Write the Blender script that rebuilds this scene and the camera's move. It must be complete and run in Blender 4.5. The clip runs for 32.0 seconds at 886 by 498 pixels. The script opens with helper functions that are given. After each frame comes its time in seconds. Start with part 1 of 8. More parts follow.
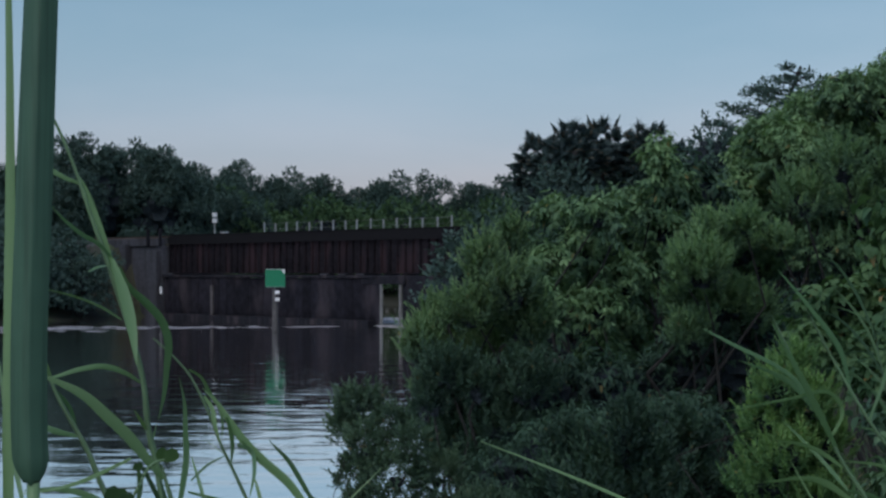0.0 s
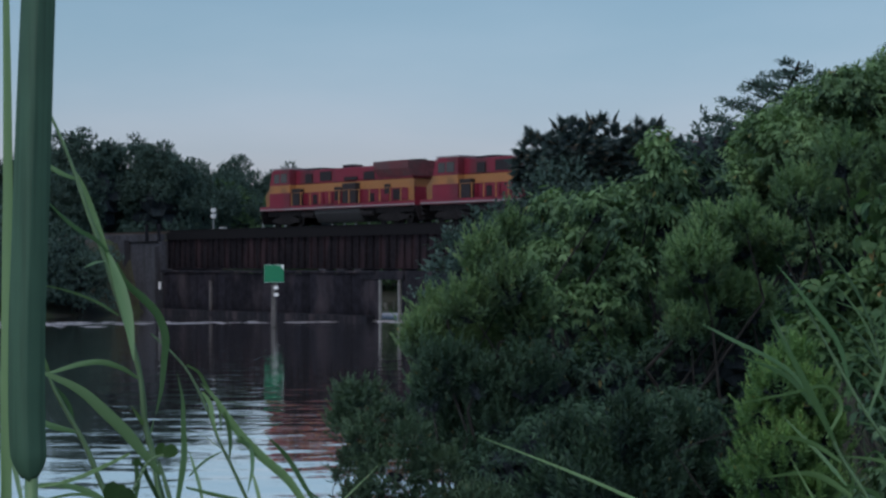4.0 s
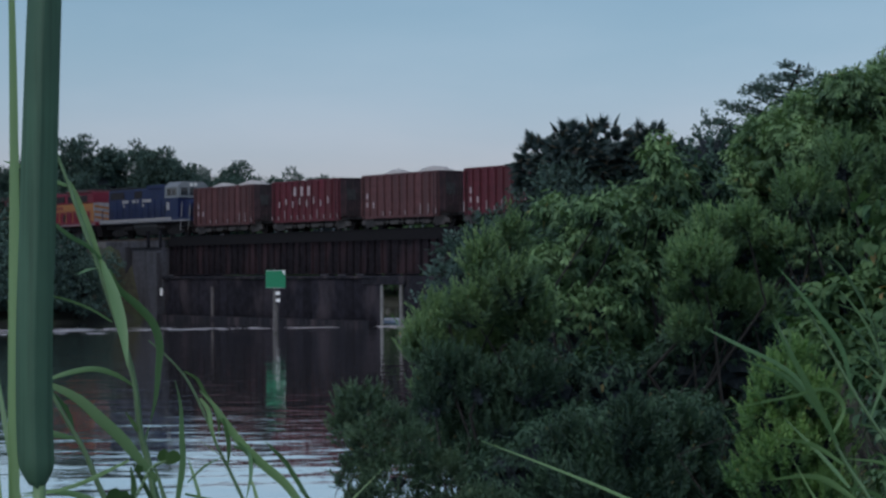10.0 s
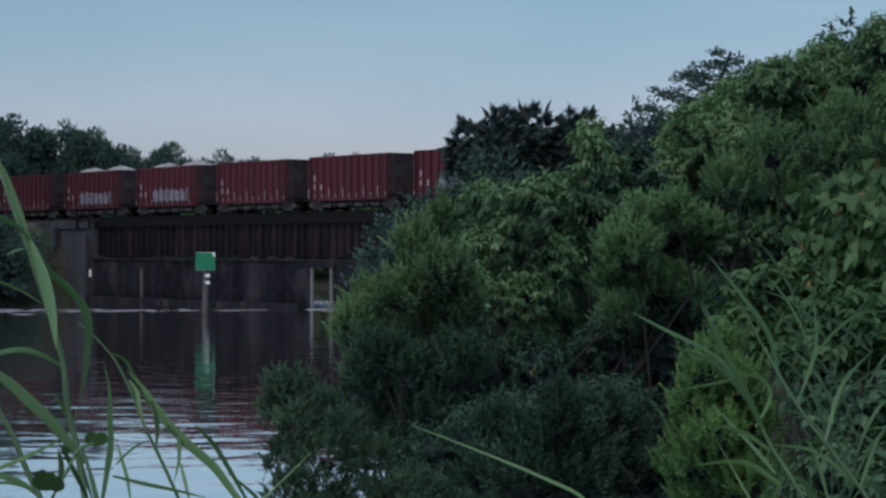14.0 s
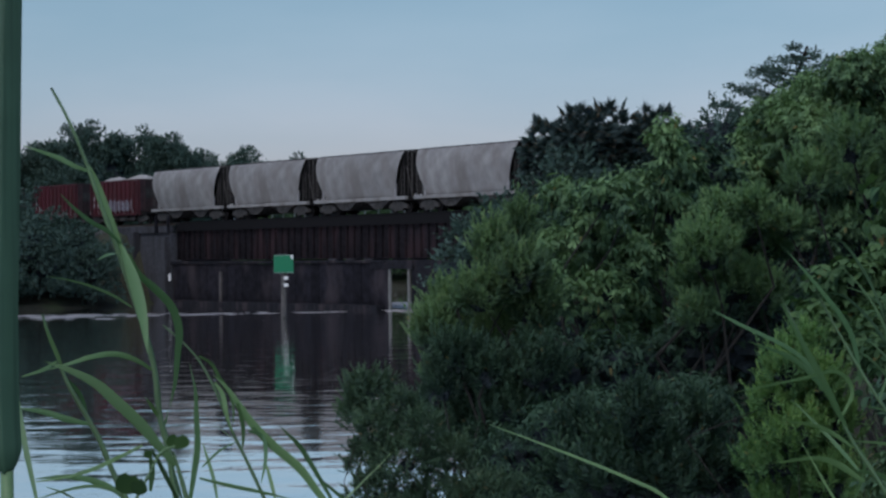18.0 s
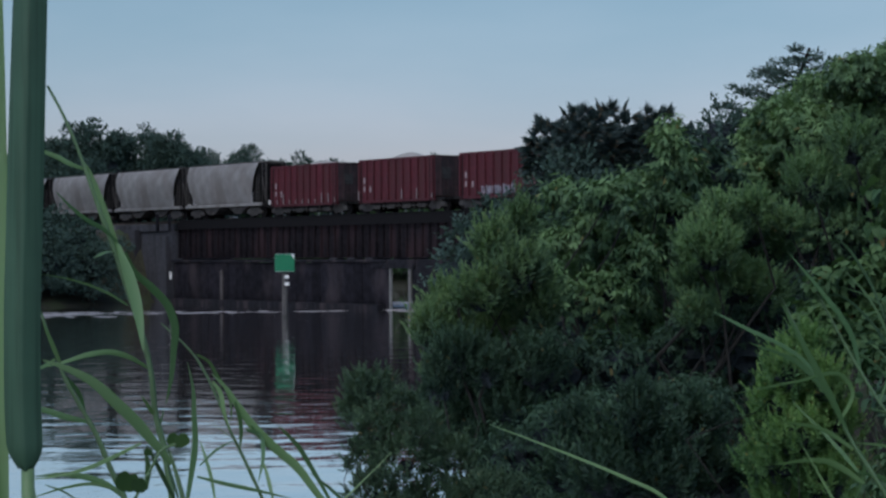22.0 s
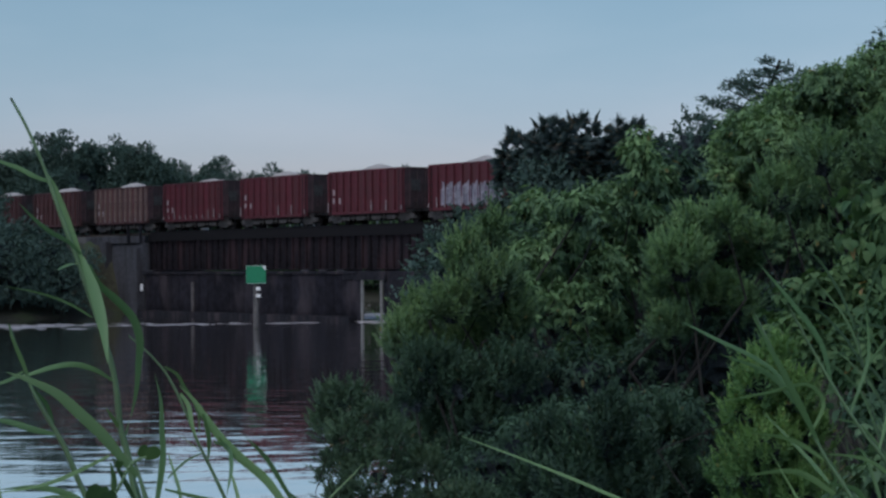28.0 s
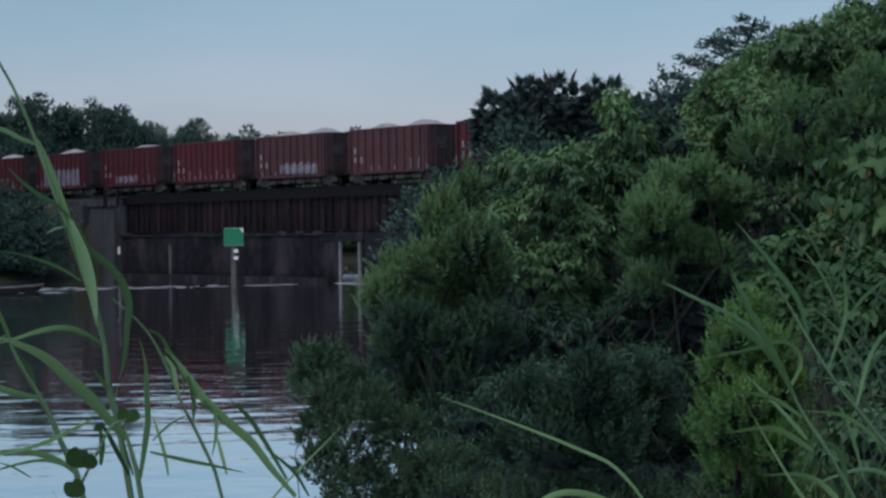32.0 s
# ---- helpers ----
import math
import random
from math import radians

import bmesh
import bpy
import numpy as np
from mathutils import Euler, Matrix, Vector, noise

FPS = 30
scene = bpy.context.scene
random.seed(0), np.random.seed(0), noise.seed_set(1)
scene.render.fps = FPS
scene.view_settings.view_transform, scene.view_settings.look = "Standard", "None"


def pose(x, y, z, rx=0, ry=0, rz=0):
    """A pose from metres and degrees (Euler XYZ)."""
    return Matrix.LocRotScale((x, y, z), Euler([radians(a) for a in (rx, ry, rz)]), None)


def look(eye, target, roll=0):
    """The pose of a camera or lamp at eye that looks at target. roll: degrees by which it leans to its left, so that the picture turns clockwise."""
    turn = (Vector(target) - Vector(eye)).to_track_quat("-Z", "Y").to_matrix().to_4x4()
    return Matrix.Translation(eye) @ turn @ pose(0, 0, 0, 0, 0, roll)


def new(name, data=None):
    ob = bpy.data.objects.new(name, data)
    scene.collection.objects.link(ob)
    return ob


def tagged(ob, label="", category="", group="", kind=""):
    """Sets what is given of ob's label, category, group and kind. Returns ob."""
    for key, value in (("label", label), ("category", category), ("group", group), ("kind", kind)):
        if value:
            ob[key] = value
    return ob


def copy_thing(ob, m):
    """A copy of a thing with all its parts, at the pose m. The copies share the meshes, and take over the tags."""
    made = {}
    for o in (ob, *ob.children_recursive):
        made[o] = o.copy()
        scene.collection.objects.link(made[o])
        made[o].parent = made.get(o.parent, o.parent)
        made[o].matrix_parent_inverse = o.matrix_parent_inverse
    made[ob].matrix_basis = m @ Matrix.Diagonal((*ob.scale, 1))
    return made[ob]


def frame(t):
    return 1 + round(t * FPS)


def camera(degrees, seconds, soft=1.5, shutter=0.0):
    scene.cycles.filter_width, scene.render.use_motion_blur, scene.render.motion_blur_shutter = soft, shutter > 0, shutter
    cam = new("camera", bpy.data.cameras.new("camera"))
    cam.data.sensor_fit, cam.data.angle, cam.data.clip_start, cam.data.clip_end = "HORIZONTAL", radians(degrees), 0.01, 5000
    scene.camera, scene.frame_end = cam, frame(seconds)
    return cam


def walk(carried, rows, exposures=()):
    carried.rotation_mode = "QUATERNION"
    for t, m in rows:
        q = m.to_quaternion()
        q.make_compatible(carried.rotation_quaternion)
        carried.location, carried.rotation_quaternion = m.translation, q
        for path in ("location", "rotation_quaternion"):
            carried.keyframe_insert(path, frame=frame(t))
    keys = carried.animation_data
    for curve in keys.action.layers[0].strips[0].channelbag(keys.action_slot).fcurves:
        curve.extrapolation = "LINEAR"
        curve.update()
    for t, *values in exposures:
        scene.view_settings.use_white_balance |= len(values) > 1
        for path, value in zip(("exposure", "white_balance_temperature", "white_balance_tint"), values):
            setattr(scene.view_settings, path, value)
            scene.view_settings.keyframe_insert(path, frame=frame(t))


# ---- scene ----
# ---------------------------------------------------------------- camera
cam = camera(24.25, 32.0, soft=2.6)
# the camera, held by a standing viewer: seconds, yaw, pitch, roll
VIEW = [
    (0, 0.00, 0.61, 0.00), (0.5, -0.01, 0.55, -0.09), (1, -0.01, 0.57, -0.09), (1.5, 0.04, 0.59, -0.09),
    (2, 0.06, 0.48, -0.10), (2.5, 0.04, 0.42, -0.06), (4.5, -0.03, 0.49, 0.05), (5, 0.07, 0.49, 0.11),
    (5.5, 0.18, 0.56, 0.15), (6, 0.21, 0.63, 0.32), (6.5, 0.24, 0.59, 0.33), (7, 0.24, 0.43, 0.26),
    (7.5, 0.30, 0.44, 0.14), (8, 0.28, 0.49, 0.18), (8.5, 0.17, 0.48, 0.21), (9, 0.12, 0.47, 0.32),
    (9.5, 0.09, 0.54, 0.33), (10, 0.01, 0.61, 0.35), (10.5, -0.03, 0.52, 0.39), (11, -0.09, 0.42, 0.37),
    (11.5, -0.16, 0.23, 0.30), (12, -0.11, 0.13, 0.20), (12.5, -0.03, 0.12, 0.26), (13, -0.22, 0.15, 0.24),
    (13.5, -1.17, 0.12, 0.01), (14, -1.92, 0.16, -0.16), (14.5, -1.37, 0.12, -0.13), (15, -0.64, 0.08, 0.05),
    (15.5, 0.21, 0.10, 0.36), (17.5, 0.26, 0.14, 0.54), (18, 0.23, 0.17, 0.60), (18.5, 0.24, 0.21, 0.79),
    (19, 0.32, 0.10, 0.89), (19.5, 0.32, -0.12, 0.78), (20, 0.18, -0.16, 0.60), (20.5, 0.10, -0.06, 0.44),
    (21, 0.17, -0.02, 0.37), (21.5, 0.25, 0.01, 0.31), (22, 0.26, 0.16, 0.30), (22.5, 0.19, 0.25, 0.27),
    (23, 0.22, 0.22, 0.27), (23.5, 0.20, 0.25, 0.22), (24, 0.13, 0.31, 0.18), (24.5, 0.12, 0.28, 0.10),
    (26.5, 0.01, 0.50, -0.13), (27, 0.09, 0.65, -0.01), (27.5, 0.06, 0.67, 0.21), (28, -0.53, 0.48, 0.34),
    (28.5, -1.94, -0.04, 0.04), (29, -6.10, -0.45, -0.10), (29.5, -9.71, -1.45, 0.15),
    (30, -9.44, -2.80, 0.96), (30.5, -6.65, -1.94, 1.31), (31, -3.27, -0.55, 0.64),
    (31.5, -1.96, -0.66, 0.75), (32, -1.15, -0.62, 0.81),
]
EYE = (0.0, 0.0, 3.85)
walk(cam, [(t, pose(*EYE, 90 + p, r, y)) for t, y, p, r in VIEW],
     exposures=[(0.0, 0.0), (32.0, 0.0)])

# ---------------------------------------------------------------- light: an even evening sky, soft light from above and behind the viewer
SUN_ELEVATION, SUN_TURN = radians(52.0), radians(205)
world = bpy.data.worlds.new("dusk")
scene.world = world
world.use_nodes = True
wn, wl = world.node_tree.nodes, world.node_tree.links
sky = wn.new("ShaderNodeTexSky")
sky.sky_type, sky.sun_disc = "NISHITA", False
sky.sun_elevation, sky.sun_rotation = SUN_ELEVATION, SUN_TURN
sky.air_density, sky.dust_density, sky.ozone_density = 1.0, 1.2, 4.0
tint = wn.new("ShaderNodeMix")
tint.data_type, tint.blend_type = "RGBA", "MULTIPLY"
tint.inputs[0].default_value = 1.0
# evening haze: a lavender tinge low over the horizon
height = wn.new("ShaderNodeSeparateXYZ")
wl.new(wn.new("ShaderNodeTexCoord").outputs["Generated"], height.inputs[0])
haze = wn.new("ShaderNodeValToRGB")
haze.color_ramp.interpolation = "EASE"
haze.color_ramp.elements[0].color, haze.color_ramp.elements[1].color = (1.1, 0.945, 1.16, 1), (0.92, 0.955, 0.93, 1)
haze.color_ramp.elements[1].position = 0.14
wl.new(height.outputs[2], haze.inputs[0])
# faint veils of high cloud
veil = wn.new("ShaderNodeTexNoise")
veil.inputs["Scale"].default_value, veil.inputs["Detail"].default_value = 7.0, 4
spread_out = wn.new("ShaderNodeMapping")
spread_out.inputs["Scale"].default_value = (1.0, 1.0, 3.5)
wl.new(wn.new("ShaderNodeTexCoord").outputs["Generated"], spread_out.inputs[0])
wl.new(spread_out.outputs[0], veil.inputs["Vector"])
veil_ramp = wn.new("ShaderNodeValToRGB")
veil_ramp.color_ramp.elements[0].color, veil_ramp.color_ramp.elements[1].color = (0.955, 0.97, 0.975, 1), (1.05, 1.02, 1.015, 1)
veil_ramp.color_ramp.elements[0].position, veil_ramp.color_ramp.elements[1].position = 0.38, 0.64
wl.new(veil.outputs[0], veil_ramp.inputs[0])
thin = wn.new("ShaderNodeMix")
thin.data_type, thin.blend_type = "RGBA", "MULTIPLY"
thin.inputs[0].default_value = 1.0
wl.new(haze.outputs[0], thin.inputs[6])
wl.new(veil_ramp.outputs[0], thin.inputs[7])
wl.new(thin.outputs[2], tint.inputs[7])
wl.new(sky.outputs[0], tint.inputs[6])
wl.new(tint.outputs[2], wn["Background"].inputs[0])
wn["Background"].inputs[1].default_value = 0.1

sun = new("sun", bpy.data.lights.new("sun", "SUN"))
sun.data.energy, sun.data.angle, sun.data.color = 1.1, radians(60), (0.96, 0.95, 0.96)
sun.matrix_basis = look((400 * math.sin(SUN_TURN), 400 * math.cos(SUN_TURN), 400 * math.tan(SUN_ELEVATION)), (0, 0, 0))


# ---------------------------------------------------------------- materials
def shader(name):
    m = bpy.data.materials.new(name)
    m.use_nodes = True
    return m, m.node_tree.nodes, m.node_tree.links, m.node_tree.nodes["Principled BSDF"]


def mix_colour(nodes, links, fac, a, b, mode="MIX"):
    n = nodes.new("ShaderNodeMix")
    n.data_type, n.blend_type = "RGBA", mode
    for socket, v in ((n.inputs[0], fac), (n.inputs[6], a), (n.inputs[7], b)):
        if hasattr(v, "is_linked"):
            links.new(v, socket)
        elif isinstance(v, (int, float)):
            socket.default_value = v
        else:
            socket.default_value = (*v, 1)
    return n.outputs[2]


def noise_value(nodes, links, scale, detail=4, coords="Object", stretch=(1, 1, 1), low=0.35, high=0.65):
    tc = nodes.new("ShaderNodeNewGeometry" if coords == "Position" else "ShaderNodeTexCoord")
    mp = nodes.new("ShaderNodeMapping")
    mp.inputs["Scale"].default_value = stretch
    links.new(tc.outputs[coords], mp.inputs[0])
    n = nodes.new("ShaderNodeTexNoise")
    n.inputs["Scale"].default_value, n.inputs["Detail"].default_value = scale, detail
    links.new(mp.outputs[0], n.inputs["Vector"])
    r = nodes.new("ShaderNodeMapRange")
    r.inputs[1].default_value, r.inputs[2].default_value = low, high
    links.new(n.outputs[0], r.inputs[0])
    return r.outputs[0]


def surface(name, base, rough=0.7, metal=0.0, spread=0.25, grain=8.0, stain=None, stain_scale=0.7, stain_cut=(0.5, 0.68),
            stretch=(1, 1, 1), bump=0.2, bump_scale=30.0, vary=0.0, gloss=0.5, space="Object"):
    """A worn surface: fine grain, large blotches or streaks of a stain, fine relief."""
    m, n, l, p = shader(name)
    fine = noise_value(n, l, grain, 5, space)
    dark, light = [c * (1 - spread) for c in base], [min(1, c * (1 + spread)) for c in base]
    col = mix_colour(n, l, fine, dark, light)
    if vary:
        info = n.new("ShaderNodeObjectInfo")
        col = mix_colour(n, l, info.outputs["Random"], col, mix_colour(n, l, 1.0, col, (1 - vary,) * 3, "MULTIPLY"))
    if stain:
        col = mix_colour(n, l, noise_value(n, l, stain_scale, 6, space, stretch=stretch, low=stain_cut[0], high=stain_cut[1]), col, stain)
    l.new(col, p.inputs["Base Color"])
    p.inputs["Roughness"].default_value, p.inputs["Metallic"].default_value = rough, metal
    p.inputs["Specular IOR Level"].default_value = gloss
    if bump:
        b = n.new("ShaderNodeBump")
        b.inputs["Strength"].default_value, b.inputs["Distance"].default_value = bump, 0.02
        l.new(noise_value(n, l, bump_scale, 4, low=0, high=1), b.inputs["Height"])
        l.new(b.outputs[0], p.inputs["Normal"])
    return m


def foliage(name, young, old, dry=None, dry_share=0.04, rough=0.55, through_light=0.25, by="leaf", gloss=0.2):
    """Leaves between young and old: each leaf or piece by its own chance, or by its shoot's tone with painted light; a
    few dry.
    """
    m, n, l, p = shader(name)
    chance = n.new("ShaderNodeNewGeometry").outputs["Random Per Island"]
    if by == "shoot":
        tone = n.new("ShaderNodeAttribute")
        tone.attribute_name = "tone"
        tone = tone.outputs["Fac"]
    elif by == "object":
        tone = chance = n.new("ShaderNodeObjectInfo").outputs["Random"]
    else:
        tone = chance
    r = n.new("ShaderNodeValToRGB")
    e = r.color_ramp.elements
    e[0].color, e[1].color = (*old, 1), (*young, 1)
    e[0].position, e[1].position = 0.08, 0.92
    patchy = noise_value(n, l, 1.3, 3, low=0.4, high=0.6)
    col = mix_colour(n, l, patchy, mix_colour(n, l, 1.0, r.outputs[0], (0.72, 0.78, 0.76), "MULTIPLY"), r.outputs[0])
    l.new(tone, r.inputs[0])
    if dry:
        few = n.new("ShaderNodeMath")
        few.operation = "GREATER_THAN"
        few.inputs[1].default_value = 1 - dry_share
        l.new(chance, few.inputs[0])
        col = mix_colour(n, l, few.outputs[0], col, dry)
    l.new(col, p.inputs["Base Color"])
    p.inputs["Roughness"].default_value = rough
    p.inputs["Specular IOR Level"].default_value = gloss
    t = n.new("ShaderNodeBsdfTranslucent")
    l.new(mix_colour(n, l, 1.0, col, (1.0, 1.06, 0.55), "MULTIPLY"), t.inputs[0])
    s = n.new("ShaderNodeMixShader")
    s.inputs[0].default_value = through_light
    l.new(p.outputs[0], s.inputs[1])
    l.new(t.outputs[0], s.inputs[2])
    l.new(s.outputs[0], n["Material Output"].inputs[0])
    return m


def water_surface(name="water", calm=0.14, windy=0.42):
    m, n, l, p = shader(name)
    p.inputs["Base Color"].default_value = (0.95, 0.955, 0.98, 1)
    p.inputs["Metallic"].default_value = 0.92
    p.inputs["Roughness"].default_value, p.inputs["IOR"].default_value = 0.05, 1.33
    p.inputs["Coat Weight"].default_value, p.inputs["Coat Roughness"].default_value = 1.0, 0.03
    p.inputs["Coat IOR"].default_value = 3.2
    small = noise_value(n, l, 1.5, 3, stretch=(0.75, 0.7, 1), low=0, high=1)
    swell = noise_value(n, l, 0.55, 2, stretch=(0.6, 1.0, 1), low=0, high=1)
    wind = noise_value(n, l, 0.035, 2, stretch=(0.35, 1.0, 1), low=0.35, high=0.62)
    b1, b2 = n.new("ShaderNodeBump"), n.new("ShaderNodeBump")
    b1.inputs["Distance"].default_value, b2.inputs["Distance"].default_value = 0.05, 0.1
    strength = n.new("ShaderNodeMapRange")
    strength.inputs[3].default_value, strength.inputs[4].default_value = calm, windy
    l.new(wind, strength.inputs[0])
    # the water close to the viewer's bank lies sheltered
    place = n.new("ShaderNodeSeparateXYZ")
    l.new(n.new("ShaderNodeTexCoord").outputs["Object"], place.inputs[0])
    open_water = n.new("ShaderNodeMapRange")
    open_water.inputs[1].default_value, open_water.inputs[2].default_value, open_water.inputs[3].default_value = 35.0, 90.0, 0.5
    l.new(place.outputs[1], open_water.inputs[0])
    fetch = n.new("ShaderNodeMath")
    fetch.operation = "MULTIPLY"
    l.new(strength.outputs[0], fetch.inputs[0])
    l.new(open_water.outputs[0], fetch.inputs[1])
    l.new(fetch.outputs[0], b1.inputs["Strength"])
    roll = n.new("ShaderNodeMath")
    roll.operation = "MULTIPLY"
    roll.inputs[1].default_value = 0.4
    l.new(open_water.outputs[0], roll.inputs[0])
    l.new(roll.outputs[0], b2.inputs["Strength"])
    l.new(small, b1.inputs["Height"])
    l.new(swell, b2.inputs["Height"])
    l.new(b1.outputs[0], b2.inputs["Normal"])
    l.new(b2.outputs[0], p.inputs["Normal"])
    l.new(b2.outputs[0], p.inputs["Coat Normal"])
    return m


WATER = water_surface()
# dark bodies added inside crowns to paint the shade between the leaves
CROWN_SHADE = surface("crown_shade", (0.027, 0.036, 0.042), 0.95, spread=0.4, grain=9, bump=0.8, gloss=0.12)
# pale colour painted in for the sky's reflection on ruffled water
SKY_GLINT = surface("sky_glint_wavelets", (0.5, 0.47, 0.47), 0.5, spread=0.1, grain=3, bump=0.1)
PALE_CONCRETE = surface("pale_concrete", (0.19, 0.19, 0.185), 0.9, spread=0.2, grain=4, stain=(0.12, 0.11, 0.1), stain_scale=0.9, stretch=(2, 2, 0.4))
BALLAST = surface("dark_ballast", (0.07, 0.067, 0.064), 0.95, spread=0.35, grain=6, bump=0.8, bump_scale=10)
EARTH = surface("earth", (0.035, 0.034, 0.02), 0.95, spread=0.4, grain=3, stain=(0.04, 0.06, 0.02), stain_scale=0.3)
CONCRETE = surface("weathered_concrete", (0.062, 0.063, 0.075), 0.9, spread=0.25, grain=4, stain=(0.026, 0.024, 0.028), stain_scale=0.6,
                   stretch=(2.2, 2.2, 0.35), stain_cut=(0.42, 0.68), vary=0.2, space="Position")
TIMBER = surface("creosoted_timber", (0.018, 0.018, 0.023), 0.92, spread=0.35, grain=3, stain=(0.054, 0.044, 0.048), stain_scale=0.55,
                 stretch=(1.6, 1.6, 0.35), stain_cut=(0.5, 0.68), vary=0.4, gloss=0.12, space="Position")
STAINED_WALL = surface("stained_wall", (0.018, 0.017, 0.023), 0.92, spread=0.35, grain=2, stain=(0.07, 0.057, 0.063), stain_scale=0.34,
                       stretch=(1.0, 1.0, 0.6), stain_cut=(0.5, 0.8), vary=0.4, gloss=0.12, space="Position")
PALE_STAIN = surface("pale_stained_concrete", (0.085, 0.075, 0.075), 0.9, spread=0.25, grain=4, stain=(0.04, 0.035, 0.036), stain_scale=1.2,
                     stretch=(1.5, 1.5, 0.4), space="Position")
GIRDER = surface("rusted_girder", (0.019, 0.016, 0.02), 0.85, 0.1, spread=0.35, grain=3, stain=(0.043, 0.026, 0.03), stain_scale=0.6,
                 stretch=(1.5, 1.5, 0.3), vary=0.3, gloss=0.12, space="Position")
TIE = surface("dark_tie", (0.011, 0.0105, 0.012), 0.95, spread=0.3, vary=0.3, gloss=0.12)
RAIL = surface("rail_steel", (0.1, 0.07, 0.055), 0.5, 0.7)
GALVANISED = surface("galvanised_steel", (0.42, 0.43, 0.43), 0.55, 0.4, spread=0.12, stain=(0.25, 0.2, 0.16))
GREEN_BOARD = surface("green_board", (0.003, 0.175, 0.078), 0.6, spread=0.08, bump=0.05)
RED_BOARD = surface("red_board", (0.55, 0.02, 0.03), 0.6, spread=0.08, bump=0.05)
WHITE_PAINT = surface("white_paint", (0.75, 0.75, 0.74), 0.6, spread=0.1)
PILE = surface("grey_pile", (0.085, 0.08, 0.078), 0.9, spread=0.3, stain=(0.03, 0.03, 0.03), stain_scale=1.2)

CAR_RED = surface("hopper_red", (0.094, 0.012, 0.022), 0.7, spread=0.18, grain=2, stain=(0.062, 0.017, 0.02), stain_scale=0.6,
                  stretch=(1.6, 1.6, 0.4), stain_cut=(0.42, 0.72), vary=0.25)
CAR_BROWN = surface("hopper_brown", (0.09, 0.034, 0.037), 0.75, spread=0.2, grain=2, stain=(0.055, 0.026, 0.028), stain_scale=0.6,
                    stretch=(1.6, 1.6, 0.4), stain_cut=(0.42, 0.72), vary=0.25)
CAR_TAN = surface("hopper_tan", (0.2, 0.145, 0.13), 0.75, spread=0.2, grain=2, stain=(0.11, 0.06, 0.045), stain_scale=0.6,
                  stretch=(1.6, 1.6, 0.4), stain_cut=(0.42, 0.72))
# car ends stand in shadow: that shade is in their colour, besides stains
CAR_END_SHADE = surface("grimy_car_end_shade", (0.045, 0.025, 0.03), 0.85, spread=0.3, grain=2, stain=(0.026, 0.02, 0.022), stain_scale=0.8)
RIB_FOOT = surface("scuffed_rib_foot", (0.24, 0.2, 0.205), 0.8, spread=0.25, grain=9)
GRAFFITI = surface("spray_paint", (0.24, 0.23, 0.27), 0.7, spread=0.4, grain=3, stain=(0.12, 0.1, 0.15), stain_scale=2.5)
LETTER = surface("faded_letter_white", (0.33, 0.27, 0.28), 0.75, spread=0.25, grain=9)
GRAVEL = surface("pale_gravel", (0.42, 0.40, 0.385), 0.95, spread=0.3, grain=6, bump=0.8, bump_scale=10)
HOPPER_GREY = surface("hopper_grey", (0.3, 0.288, 0.285), 0.65, spread=0.16, grain=1.5, stain=(0.17, 0.15, 0.142), stain_scale=0.6,
                      stretch=(1.2, 1.2, 0.5), stain_cut=(0.45, 0.72), vary=0.2)
UNDER = surface("grimy_steel", (0.026, 0.024, 0.025), 0.85, 0.2, spread=0.35, grain=5, gloss=0.12)
DUSTY_STEEL = surface("dusty_steel", (0.075, 0.068, 0.066), 0.9, spread=0.35, grain=5, stain=(0.04, 0.036, 0.036), stain_scale=1.5)
TANK = surface("dusty_tank", (0.04, 0.04, 0.041), 0.8, 0.1, spread=0.3)
LOCO_RED = surface("engine_red", (0.175, 0.013, 0.03), 0.45, spread=0.1, stain=(0.1, 0.02, 0.027), stain_scale=0.5, stretch=(1, 1, 0.4))
LOCO_GOLD = surface("engine_gold", (0.33, 0.145, 0.05), 0.45, spread=0.14, stain=(0.2, 0.1, 0.042), stain_scale=0.5)
LOCO_DARK = surface("engine_grille", (0.02, 0.016, 0.018), 0.7, 0.2, spread=0.3)
LOCO_ROOF = surface("engine_roof", (0.11, 0.03, 0.035), 0.7, spread=0.3, stain=(0.07, 0.05, 0.05), stain_scale=0.6)
LOCO_BLUE = surface("engine_blue", (0.009, 0.016, 0.06), 0.45, spread=0.15, stain=(0.007, 0.01, 0.026), stain_scale=0.5)
LOCO_SILVER = surface("engine_silver", (0.21, 0.225, 0.235), 0.5, 0.2, spread=0.12)
STRIPE_WHITE = surface("dirty_white_stripe", (0.28, 0.27, 0.275), 0.7, spread=0.2)
GLASS, gn, gl, gp = shader("window_glass")
gp.inputs["Base Color"].default_value, gp.inputs["Roughness"].default_value = (0.03, 0.035, 0.04, 1), 0.06
LENS = surface("lens_white", (0.8, 0.8, 0.78), 0.2, spread=0.05, bump=0)

